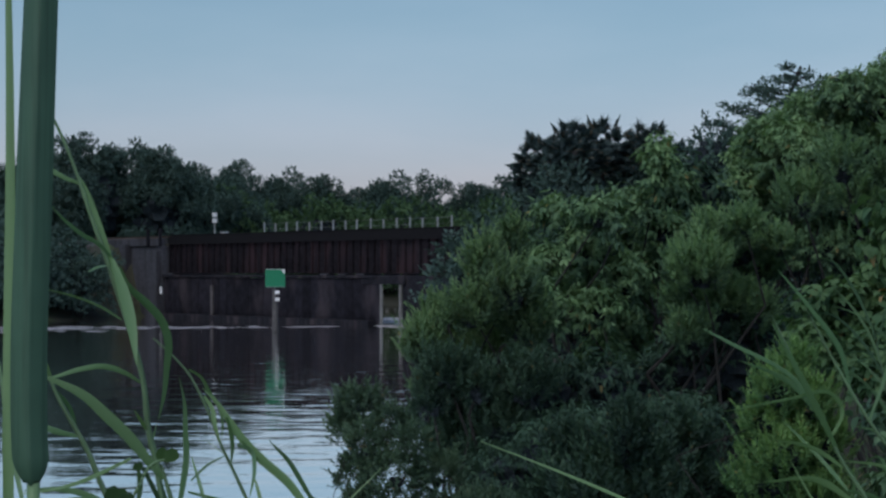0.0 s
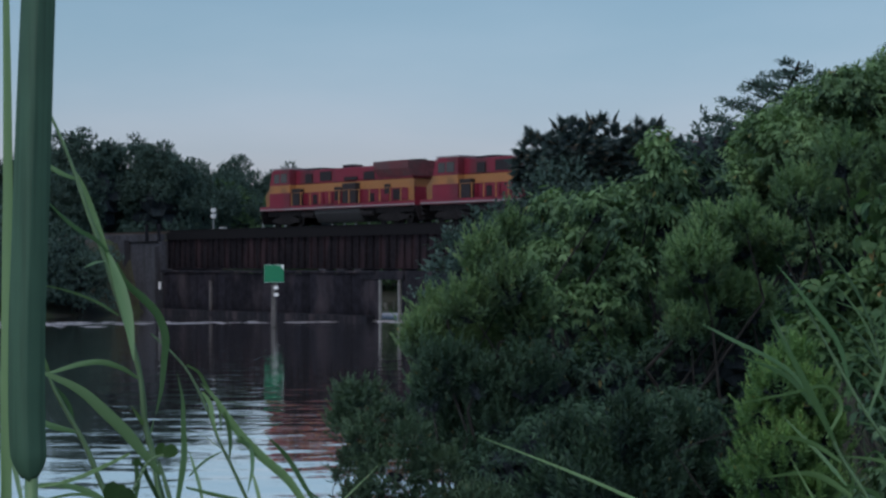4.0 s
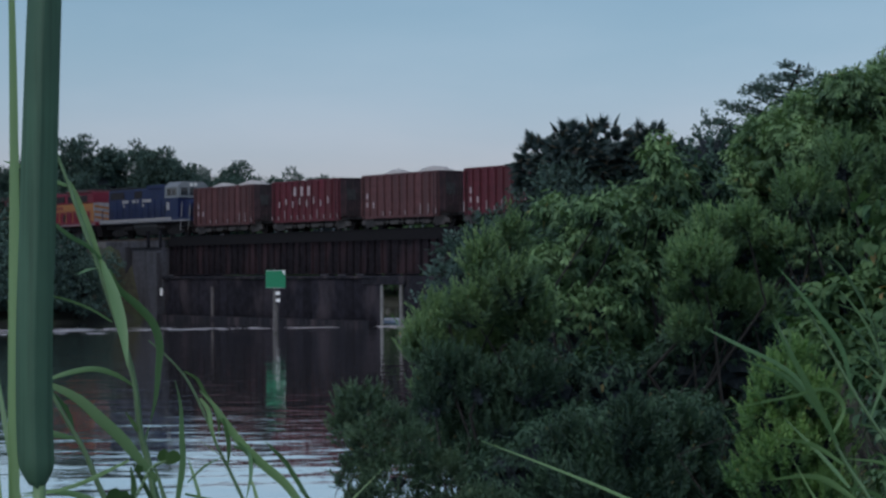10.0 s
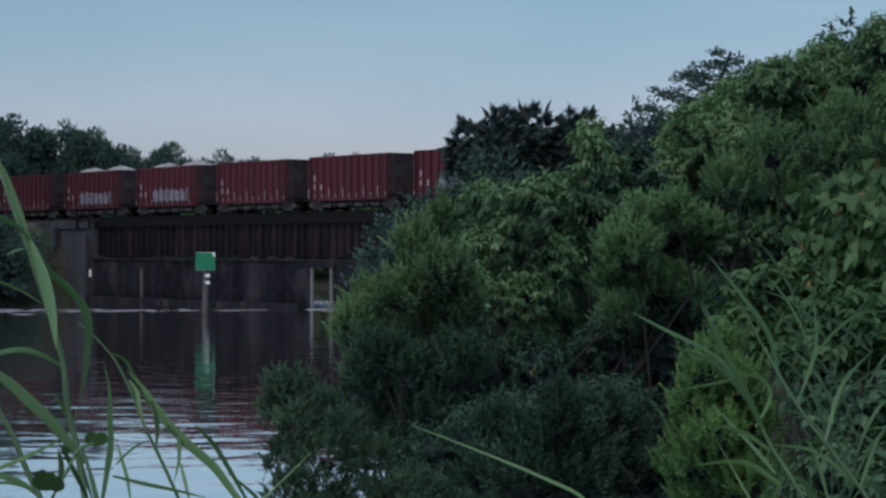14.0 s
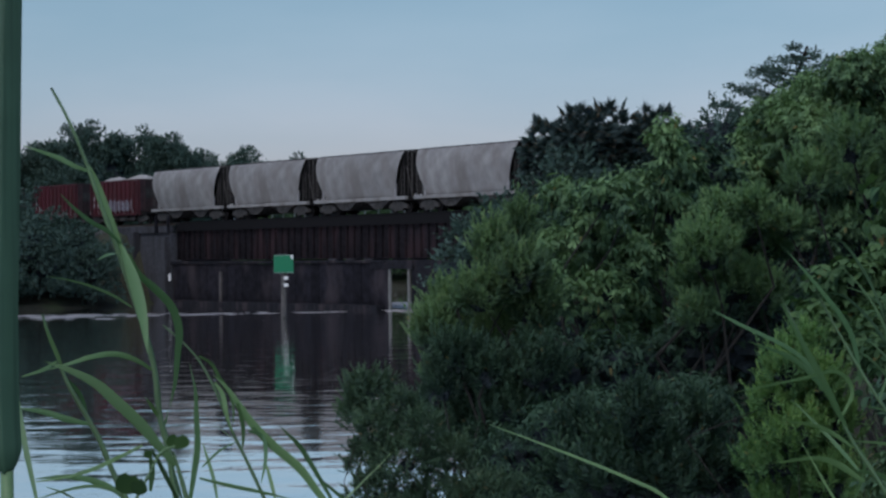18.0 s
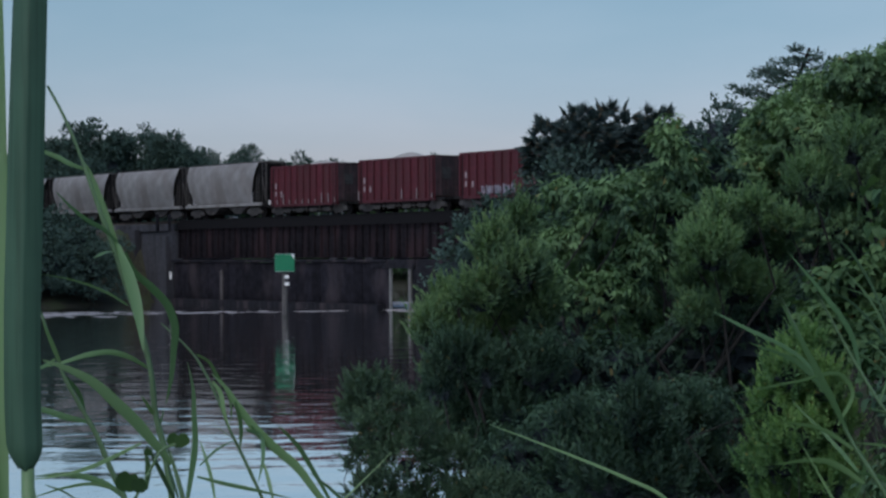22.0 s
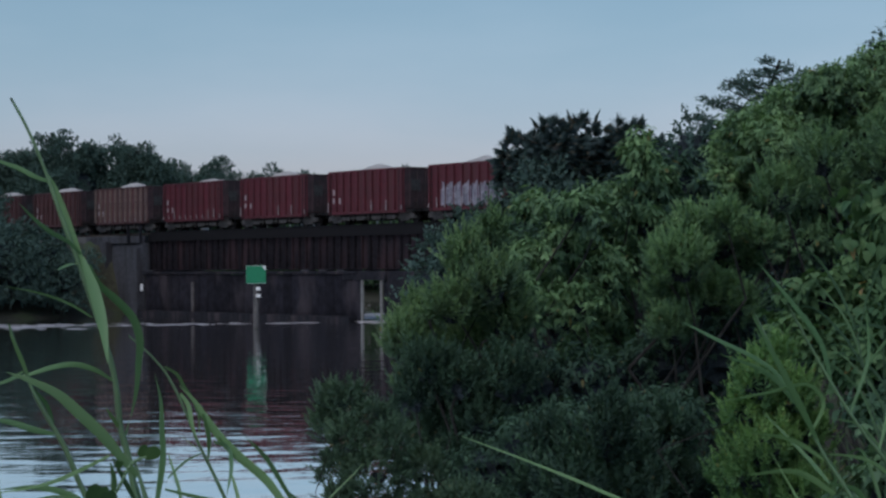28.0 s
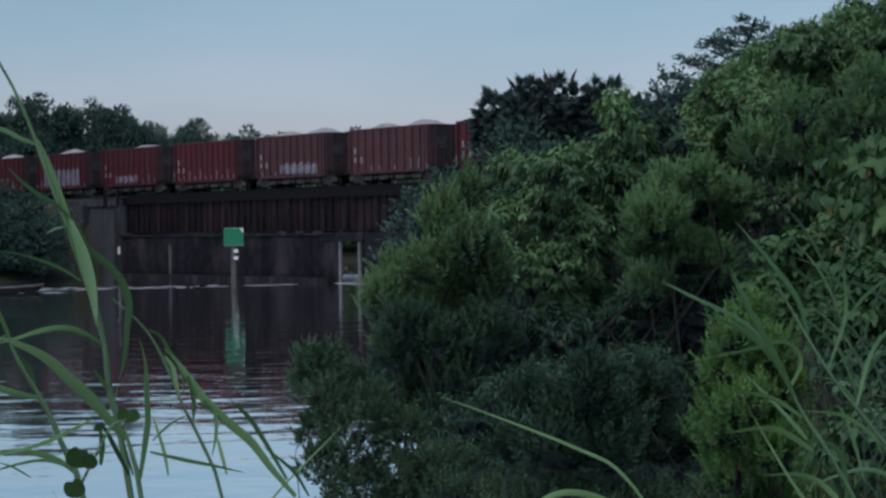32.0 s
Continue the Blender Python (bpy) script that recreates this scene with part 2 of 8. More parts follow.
BARK = surface("bark", (0.024, 0.023, 0.021), 0.95, spread=0.4, grain=6, bump=0.8, bump_scale=14)
# distance haze is put into the far leaf colour: paler and bluer
LEAF_FAR = foliage("far_oak_leaf_hazed", (0.094, 0.152, 0.128), (0.069, 0.116, 0.105), rough=0.8, through_light=0.15)
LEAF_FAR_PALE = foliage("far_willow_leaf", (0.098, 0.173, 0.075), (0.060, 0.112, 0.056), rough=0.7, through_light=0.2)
LEAF_BROAD = surface("broad_blade", (0.062, 0.14, 0.088), 0.5, spread=0.12, grain=12, stain=(0.042, 0.1, 0.062), stain_scale=1.0, stretch=(260, 260, 5), bump=0.05)
LEAF_FERN = foliage("fern_frond", (0.293, 0.492, 0.167), (0.120, 0.245, 0.106), (0.28, 0.26, 0.1), 0.01, by="shoot")
LEAF_BUSH = foliage("shrub_leaf", (0.268, 0.433, 0.190), (0.098, 0.179, 0.110), (0.2, 0.18, 0.08), 0.004, by="shoot")
LEAF_MANGROVE = foliage("shore_shrub_leaf", (0.121, 0.195, 0.117), (0.053, 0.097, 0.069), (0.2, 0.17, 0.09), 0.006, by="shoot")
# the shade beneath the canopy is put into this leaf colour
LEAF_UNDER_SHADE = foliage("undergrowth_leaf_shade", (0.085, 0.155, 0.095), (0.033, 0.066, 0.052), (0.16, 0.14, 0.06), 0.004, by="shoot")
LEAF_LIGHT = foliage("saltbush_leaf", (0.239, 0.373, 0.162), (0.082, 0.147, 0.090), (0.26, 0.22, 0.1), 0.004, by="shoot")
LEAF_BROADLEAF = foliage("bank_tree_leaf", (0.250, 0.400, 0.185), (0.083, 0.155, 0.096), (0.3, 0.25, 0.1), 0.006, by="shoot")
LEAF_VINE = foliage("vine_leaf", (0.158, 0.268, 0.112), (0.053, 0.122, 0.059), (0.3, 0.21, 0.08), 0.01, by="shoot")
# bluer variant of the vine leaf
LEAF_VINE_DARK = foliage("bluer_vine_leaf", (0.166, 0.283, 0.146), (0.055, 0.113, 0.081), (0.3, 0.2, 0.07), 0.003, by="shoot")
LEAF_CLIMBER = foliage("climber_leaf", (0.1, 0.19, 0.07), (0.06, 0.12, 0.05), by="object")
# frond colour carries some of the bluish haze
LEAF_PALM = foliage("palm_frond", (0.075, 0.109, 0.108), (0.037, 0.063, 0.065), (0.16, 0.13, 0.09), 0.06, rough=0.6, through_light=0.1)
# darker copy of the reed blade, with shade put into its colour
LEAF_REED_DARK = foliage("reed_blade_shade_tone", (0.135, 0.245, 0.11), (0.055, 0.11, 0.062), rough=0.5, through_light=0.28, by="object")
LEAF_GRASS = foliage("grass_blade", (0.106, 0.182, 0.067), (0.040, 0.079, 0.037), (0.36, 0.32, 0.16), 0.03, rough=0.5, through_light=0.28)
LEAF_REED = foliage("reed_blade", (0.27, 0.44, 0.2), (0.13, 0.26, 0.125), (0.36, 0.32, 0.16), 0.02, rough=0.36, through_light=0.28, by="object", gloss=0.5)
# darker copy of the reed stalk, shade put into its colour too
STALK_DARK = surface("stalk_shade_tone", (0.05, 0.095, 0.05), 0.5, spread=0.25, grain=5, stretch=(1, 1, 0.2))
STALK = surface("reed_stalk", (0.12, 0.21, 0.1), 0.5, spread=0.25, grain=5, stretch=(1, 1, 0.2))


# ---------------------------------------------------------------- helpers of this scene
def box(bm, x0, x1, y0, y1, z0, z1, bevel=0.0):
    made = bmesh.ops.create_cube(bm, size=1, matrix=Matrix.Translation(((x0 + x1) / 2, (y0 + y1) / 2, (z0 + z1) / 2))
                                 @ Matrix.Diagonal((abs(x1 - x0), abs(y1 - y0), abs(z1 - z0), 1)))["verts"]
    if bevel:
        edges = list({e for v in made for e in v.link_edges})
        bmesh.ops.bevel(bm, geom=edges, offset=bevel, segments=2, affect="EDGES", profile=0.6)


def prism(bm, outline, along, a, b):
    """An outline in the plane across the axis along ('x': points are y, z; 'y': x, z; 'z': x, y), drawn out from a to b."""
    def place(p, q, r):
        return {"x": (r, p, q), "y": (p, r, q), "z": (p, q, r)}[along]
    low = [bm.verts.new(place(p, q, a)) for p, q in outline]
    high = [bm.verts.new(place(p, q, b)) for p, q in outline]
    n = len(outline)
    bm.faces.new(low), bm.faces.new(high[::-1])
    for i in range(n):
        bm.faces.new((low[i], high[i], high[(i + 1) % n], low[(i + 1) % n]))
    bmesh.ops.recalc_face_normals(bm, faces=bm.faces)


def rod(bm, a, b, r0, r1=None, sides=8):
    """A round bar from a to b."""
    a, b = Vector(a), Vector(b)
    r1 = r0 if r1 is None else r1
    turn = (b - a).to_track_quat("Z", "Y").to_matrix().to_4x4()
    bmesh.ops.create_cone(bm, cap_ends=True, segments=sides, radius1=r0, radius2=r1, depth=(b - a).length,
                          matrix=Matrix.Translation((a + b) / 2) @ turn)


def tube(bm, line, radii, sides=8):
    """One smooth round skin along a line of places."""
    rings = []
    for i, p in enumerate(line):
        way = (line[min(i + 1, len(line) - 1)] - line[max(i - 1, 0)]).normalized()
        x = way.cross(Vector((0, 1, 0.01))).normalized()
        y = way.cross(x)
        rings.append([bm.verts.new(p + (x * math.cos(k * math.tau / sides) + y * math.sin(k * math.tau / sides)) * radii[i]) for k in range(sides)])
    for r0, r1 in zip(rings, rings[1:]):
        for k in range(sides):
            bm.faces.new((r0[k], r0[(k + 1) % sides], r1[(k + 1) % sides], r1[k]))
    bm.faces.new(rings[0]), bm.faces.new(rings[-1][::-1])


def mesh_of(name, bm, material, smooth=False):
    me = bpy.data.meshes.new(name)
    bm.to_mesh(me)
    bm.free()
    me.materials.append(material)
    if smooth:
        me.shade_smooth()
    return me


def part(name, bm, material, parent, label="", smooth=False):
    """Links a bmesh (or a ready mesh) as one mesh object under a thing or a part."""
    me = bm if isinstance(bm, bpy.types.Mesh) else mesh_of(name, bm, material, smooth)
    ob = new(name, me)
    ob.parent = parent
    return tagged(ob, label)


def solid(name, x0, x1, y0, y1, z0, z1, material, parent, label="", bevel=0.0):
    bm = bmesh.new()
    box(bm, x0, x1, y0, y1, z0, z1, bevel)
    return part(name, bm, material, parent, label)


def thing(name, m, label, category, group="", kind=""):
    ob = new(name)
    ob.matrix_basis = m
    ob.empty_display_size = 0.3
    return tagged(ob, label, category, group, kind)


def faces_mesh(name, verts, faces, material, smooth=False):
    """A mesh from arrays of places and of faces that all have as many corners."""
    verts, faces = np.asarray(verts, dtype=np.float32), np.asarray(faces, dtype=np.int32)
    me = bpy.data.meshes.new(name)
    k = faces.shape[1]
    me.vertices.add(len(verts))
    me.vertices.foreach_set("co", verts.ravel())
    me.loops.add(faces.size)
    me.loops.foreach_set("vertex_index", faces.ravel())
    me.polygons.add(len(faces))
    me.polygons.foreach_set("loop_start", np.arange(0, faces.size, k, dtype=np.int32))
    me.polygons.foreach_set("loop_total", np.full(len(faces), k, dtype=np.int32))
    me.materials.append(material)
    me.update(calc_edges=True)
    me.validate()
    if smooth:
        me.shade_smooth()
    return me


def unit(a):
    return a / np.maximum(np.linalg.norm(a, axis=-1, keepdims=True), 1e-9)


def leaves_mesh(name, base, way, side, length, width, material, fold=0.18, shape="plain"):
    """Many leaves, each folded along its middle: base places, ways to the tips, sideways directions, lengths and widths.
    shape: plain (pointed, four corners), lance or heart (seven corners)."""
    side = unit(side - way * (side * way).sum(1, keepdims=True))
    up = np.cross(side, way)
    length, width = length[:, None], width[:, None]
    n = len(base)

    def at(along, across, raised):
        return base + way * length * along + side * width * across + up * width * raised
    if shape == "plain":
        rows = [at(0, 0, 0), at(0.45, 0.5, fold), at(1, 0, -0.1), at(0.45, -0.5, fold)]
        corners = [[0, 2, 1], [0, 3, 2]]
    else:
        a, b = ((0.08, 0.45), (0.5, 0.42)) if shape == "heart" else ((0.25, 0.42), (0.62, 0.38))
        back = -0.1 if shape == "heart" else 0
        rows = [at(0, 0, 0), at(0.5, 0, 0.02), at(1, 0, -0.22), at(a[0] + back, a[1], fold), at(b[0], b[1], fold * 0.6), at(a[0] + back, -a[1], fold), at(b[0], -b[1], fold * 0.6)]
        corners = [[0, 1, 3], [3, 1, 4], [4, 1, 2], [0, 5, 1], [5, 6, 1], [6, 2, 1]]
    k = len(rows)
    verts = np.stack(rows, 1).reshape(-1, 3)
    faces = (np.arange(n)[:, None, None] * k + np.array(corners)[None]).reshape(-1, 3)
    return faces_mesh(name, verts, faces, material)


def directions(rng, n):
    return unit(rng.normal(size=(n, 3)))


def crown_mesh(name, rng, blobs, sprigs, per_sprig, sprig_len, leaf_len, leaf_width, material, lift=0.5, core=0.25):
    """A crown of leafy sprigs on and in some rounded masses (x, y, z, rx, ry, rz)."""
    whole = np.array(blobs, dtype=float)
    # each mass is broken into smaller clumps round a thin core
    clumps = []
    for x, y, z, rx, ry, rz in whole:
        for d in directions(rng, 8):
            k = rng.uniform(0.26, 0.45)
            clumps.append((x + d[0] * rx * 0.72, y + d[1] * ry * 0.72, z + d[2] * rz * 0.72, rx * k, ry * k, rz * k))
    blobs = np.array(clumps)
    weight = (blobs[:, 3] * blobs[:, 4] + blobs[:, 4] * blobs[:, 5] + blobs[:, 3] * blobs[:, 5])
    pick = rng.choice(len(blobs), sprigs, p=weight / weight.sum())
    out = directions(rng, sprigs)
    b = blobs[pick]
    lump = 1 + 0.16 * np.sin(out[:, 0] * 5 + pick) * np.sin(out[:, 1] * 4 + 2 * pick) + 0.1 * np.sin(out[:, 2] * 9 + pick)
    deep = rng.random(sprigs) < core
    radius = np.where(deep, rng.uniform(0.45, 0.85, sprigs), rng.uniform(0.84, 1.06, sprigs)) * lump
    root = b[:, :3] + out * b[:, 3:] * radius[:, None]
    axis = unit(out * 0.7 + np.array([0, 0, lift]) + directions(rng, sprigs) * 0.45)
    k = np.tile(np.linspace(0.1, 1, per_sprig), sprigs)
    rep = np.repeat(np.arange(sprigs), per_sprig)
    span = sprig_len * rng.uniform(0.6, 1.3, sprigs)[rep]
    base = root[rep] + axis[rep] * (k * span)[:, None]
    way = unit(axis[rep] * (0.35 + 0.6 * k)[:, None] + directions(rng, len(rep)) * 0.8)
    side = np.cross(way, unit(out[rep] * 0.5 + np.array([0, 0, 0.7]) + directions(rng, len(rep)) * 0.55))
    size = rng.uniform(0.7, 1.25, len(rep)) * (1.1 - 0.35 * k)
    return leaves_mesh(name, base, way, side, leaf_len * size, leaf_width * size, material)


def shade_core_mesh(rng, mass, share=0.6):
    """A dark lumpy body painted as shade inside one leafy mass."""
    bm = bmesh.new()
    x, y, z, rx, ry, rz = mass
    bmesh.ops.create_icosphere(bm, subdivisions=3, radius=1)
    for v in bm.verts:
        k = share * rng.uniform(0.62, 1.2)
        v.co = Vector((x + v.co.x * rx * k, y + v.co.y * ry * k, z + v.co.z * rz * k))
    return mesh_of("twig_mass", bm, CROWN_SHADE)


def branches(bm, rng, root, tips, r0, wander=0.12):
    """Limbs from a root to several tips, each in three bent, tapering lengths."""
    for tip in tips:
        a, b = Vector(root), Vector(tip)
        span = (b - a).length
        last, r = a, r0
        for i in (1, 2, 3):
            p = a.lerp(b, i / 3) + Vector(rng.normal(size=3)) * span * wander * (0 if i == 3 else 0.5)
            rod(bm, last, p, r, r * 0.62, 6)
            last, r = p, r * 0.62


# ---------------------------------------------------------------- plan: the track and the banks
RAIL_Z = 6.85
TRACK = Matrix.Translation((0, 144, RAIL_Z)) @ Matrix.Rotation(radians(125.36), 4, "Z")  # x runs on along the track, y to the viewer's side
BRIDGE_END_NEAR, BRIDGE_END_FAR = -6.0, 42.5


def on_track(s, side=0.0, up=0.0):
    return TRACK @ Matrix.Translation((s, side, up))


def ground_height(x, y):
    """The banks: the viewer's bank, the wooded bank beside it, the far banks and the railway bank."""
    near = 2.2 - 0.15 * np.maximum(y, 0) + 0.02 * np.maximum(-y, 0) + 0.03 * np.abs(x)
    near = np.minimum(near, 2.6)
    shore = np.interp(y, (8, 12, 19, 22, 25, 34, 40, 60, 110, 150, 200), (-1.0, 0.9, 1.0, 0.1, 1.3, 0.9, 1.5, 1.8, 2.0, 1.0, 3.0))
    right = np.minimum(1.3, (x - shore) * np.interp(y, (32, 60), (0.1, 0.3)))
    left_shore = np.interp(x, (-300, -60, -31, -23, -20, 5, 60, 300), (70, 130, 155, 182, 232, 240, 232, 225))
    left = np.minimum(1.5, (y - left_shore) * 0.12)
    dx, dy = x, y - 144
    s, side = -0.5787 * dx + 0.8155 * dy, -0.8155 * dx - 0.5787 * dy
    bank = 6.15 - np.maximum(0, np.abs(side) - 3.2) * 0.62
    bank = bank - np.maximum(0, s + 20) * 0.9
    bank = np.where(s > 20, 6.15 - np.maximum(0, np.abs(side) - 3.2) * 0.62, bank)
    bank = np.where((s > -10) & (s < BRIDGE_END_FAR - 1), -2, bank)
    return np.maximum(np.maximum(np.maximum(near, right), np.maximum(left, bank)), -1.6)


def build_ground():
    k = np.linspace(-1, 1, 420)
    xs = 24 * np.sinh(k * 5.3)
    ys = 90 + 30 * np.sinh(k * 5.1)
    gx, gy = np.meshgrid(xs, ys)
    gz = ground_height(gx, gy) + 0.1 * np.sin(gx * 1.7) * np.sin(gy * 1.3)
    n = len(k)
    idx = np.arange(n * n).reshape(n, n)
    faces = np.stack([idx[:-1, :-1], idx[:-1, 1:], idx[1:, 1:], idx[1:, :-1]], -1).reshape(-1, 4)
    me = faces_mesh("ground", np.stack([gx, gy, gz], -1).reshape(-1, 3), faces, EARTH, True)
    tagged(new("ground", me), "dark earth banks sloping into the river", "ground", kind="structure")


def build_water():
    bm = bmesh.new()
    for x, y in ((-2500, -2500), (2500, -2500), (2500, 2500), (-2500, 2500)):
        bm.verts.new((x, y, 0))
    bm.faces.new(bm.verts)
    tagged(new("water", mesh_of("water", bm, WATER)), "dark river water with fine ripples reflecting the dusk sky", "water", kind="structure")


def build_ruffle():
    """Cat's-paws on the water: rows of short steep wavelets off the far bank and beyond the bridge, coloured pale as
    sky glint.
    """
    rng = random.Random(9)
    # x from, x to, y from, y to, share of the rows that break, how fast the patch narrows to its end
    for x0, x1, y0, y1, share, end in ((-41.0, -5.5, 133.0, 143.5, 0.36, 0.75), (-41.0, -22.0, 122.0, 133.0, 0.12, 0.5), (-5.0, -2.2, 140.5, 150.0, 0.8, 0.2), (-6.3, -1.2, 150.0, 171.0, 0.6, 0.1)):
        verts, faces = [], []
        y = y0
        while y < y1:
            x = x0 + rng.uniform(0, 2)
            depth = (y - y0) / (y1 - y0)
            while x < x1:
                size = rng.uniform(0.4, 2.2)
                k = (x - x0) / (x1 - x0)
                if rng.random() < share * min(1, depth * 1.6 + 0.25) and k < 1 - end * (1 - depth) and k > 0.0:
                    h, w, n = rng.uniform(0.008, 0.034), rng.uniform(0.1, 0.2), len(verts)
                    verts += [(x, y, 0.002), (x + size * 0.3, y - w, 0.002), (x + size * 0.7, y - w, 0.002), (x + size, y, 0.002), (x + size * 0.35, y, h), (x + size * 0.65, y, h), (x + size * 0.5, y + w, 0.002)]
                    faces += [(n, n + 1, n + 4), (n + 1, n + 2, n + 4), (n + 2, n + 5, n + 4), (n + 2, n + 3, n + 5), (n + 4, n + 5, n + 6), (n, n + 4, n + 6), (n + 5, n + 3, n + 6)]
                x += size + rng.uniform(0.0, 0.8)
            y += 0.33
        tagged(new("water_ruffle", faces_mesh("water_ruffle", verts, faces, SKY_GLINT, True)), "wind-ruffled wavelets coloured pale as sky glint", "water", kind="structure")


build_ground()
build_water()
build_ruffle()


# ---------------------------------------------------------------- the railway bridge
def build_bridge():
    bridge = thing("railway_bridge", TRACK, "rusty riveted plate girder railway bridge over the river", "bridge")
    # two plate girders on the viewer's side and the far side, in two spans
    spans = ((3.5, 36.4), (-16.5, 3.46))
    for side, inward in ((2.05, -1), (-2.05, 1)):
        for s0, s1 in spans:
            g = part("girder", bmesh.new(), GIRDER, bridge, "rust-brown plate girder")
            bm = bmesh.new()
            box(bm, s0, s1, side - 0.02, side + 0.02, -3.15, -0.62)
            box(bm, s0, s1, side - 0.22, side + 0.22, -0.66, -0.58, 0.01)
            box(bm, s0, s1, side - 0.22, side + 0.22, -3.19, -3.11, 0.01)
            g.data = mesh_of("girder", bm, GIRDER)
            bm = bmesh.new()
            box(bm, -0.06, 0.06, 0.0, 0.17, -3.11, -0.66)
            box(bm, -0.02, 0.02, 0.0, 0.2, -3.11, -0.66)
            stiff = mesh_of("stiffener", bm, GIRDER)
            count = int((s1 - s0) / 0.92)
            for i in range(count + 1):
                o = part("stiffener", stiff, None, g)
                o.matrix_basis = pose(s0 + 0.05 + i * (s1 - s0 - 0.1) / count, side + (0.02 if inward < 0 else -0.02), 0, 0, 0, 0 if inward < 0 else 180)
    # cross frames between the girders
    bm = bmesh.new()
    for i in range(10):
        s = -5.5 + i * 4.3
        for a, b in (((s, -1.9, -3.0), (s, 1.9, -0.8)), ((s, 1.9, -3.0), (s, -1.9, -0.8))):
            rod(bm, a, b, 0.06, sides=6)
    part("cross_bracing", bm, GIRDER, bridge)
    # ties, each its own piece
    bm = bmesh.new()
    box(bm, -0.12, 0.12, -2.25, 2.25, -0.56, -0.17, 0.015)
    tie = mesh_of("tie", bm, TIE)
    for i in range(112):
        o = part("tie", tie, None, bridge)
        o.matrix_basis = pose(-16.2 + i * 0.47, 0.06 * math.sin(i * 7.3), 0)
    for y in (2.0, -2.0):
        solid("guard_timber", -16.5, 36.4, y - 0.11, y + 0.11, -0.165, 0.02, TIE, bridge)
    # walkway on the far side, with its row of posts
    solid("walkway", 1.5, 36.0, -3.1, -2.27, -0.30, -0.22, TIE, bridge, "dark steel walkway")
    bm = bmesh.new()
    box(bm, -0.05, 0.05, -0.05, 0.05, -0.6, 1.0, 0.008)
    post = mesh_of("handrail_post", bm, GALVANISED)
    for i in range(16):
        s = 3.2 + i * 1.77 + (0.15 if i % 5 == 2 else 0)
        o = part("handrail_post", post, None, bridge, "slim pale steel post")
        o.matrix_basis = pose(s, -3.05, -0.06 * (i % 3), 0, 1.5 * math.sin(i * 3.1), 0)
    for z in (0.45, 0.88):
        bm = bmesh.new()
        rod(bm, (3.2, -3.05, z), (29.8, -3.05, z), 0.008, sides=5)
        part("handrail_cable", bm, GALVANISED, bridge)
    # dark strip added in place of the shadow below the deck overhang
    solid("deck_fascia", -16.5, 36.4, 2.27, 2.36, -0.8, -0.16, TIE, bridge, "dark strip painted as deck edge shadow")
    # bearing blocks under the girders over the long pier
    bm = bmesh.new()
    box(bm, -0.45, 0.45, -0.4, 0.4, -3.55, -3.19, 0.03)
    block = mesh_of("bearing_block", bm, CONCRETE)
    for s in (-5.9, 7.0, 9.4, 11.9, 35.9):
        for y in (2.05, -2.05):
            o = part("bearing_block", block, None, bridge)
            o.matrix_basis = pose(s, y, 0)
    return bridge


def build_rails():
    for y in (0.7175, -0.7175):
        bm = bmesh.new()
        prism(bm, ((y - 0.07, -0.17), (y + 0.07, -0.17), (y + 0.07, -0.15), (y + 0.012, -0.12), (y + 0.012, -0.045), (y + 0.037, -0.03),
                   (y + 0.037, 0), (y - 0.037, 0), (y - 0.037, -0.03), (y - 0.012, -0.045), (y - 0.012, -0.12), (y - 0.07, -0.15)), "x", -700, 700)
        o = new("rail", mesh_of("rail", bm, RAIL))
        o.matrix_basis = TRACK
        tagged(o, "worn steel rail spiked to dark ties", "rail", "rails of the track", "structure")
    bm = bmesh.new()
    for a, b in ((-700, -17.0), (BRIDGE_END_FAR + 0.6, 700)):
        prism(bm, ((-3.0, -0.85), (3.0, -0.85), (1.9, -0.22), (-1.9, -0.22)), "x", a, b)
    o = new("ballast", mesh_of("ballast", bm, BALLAST))
    o.matrix_basis = TRACK
    tagged(o, "grey crushed stone ballast under the track", "ballast", kind="structure")


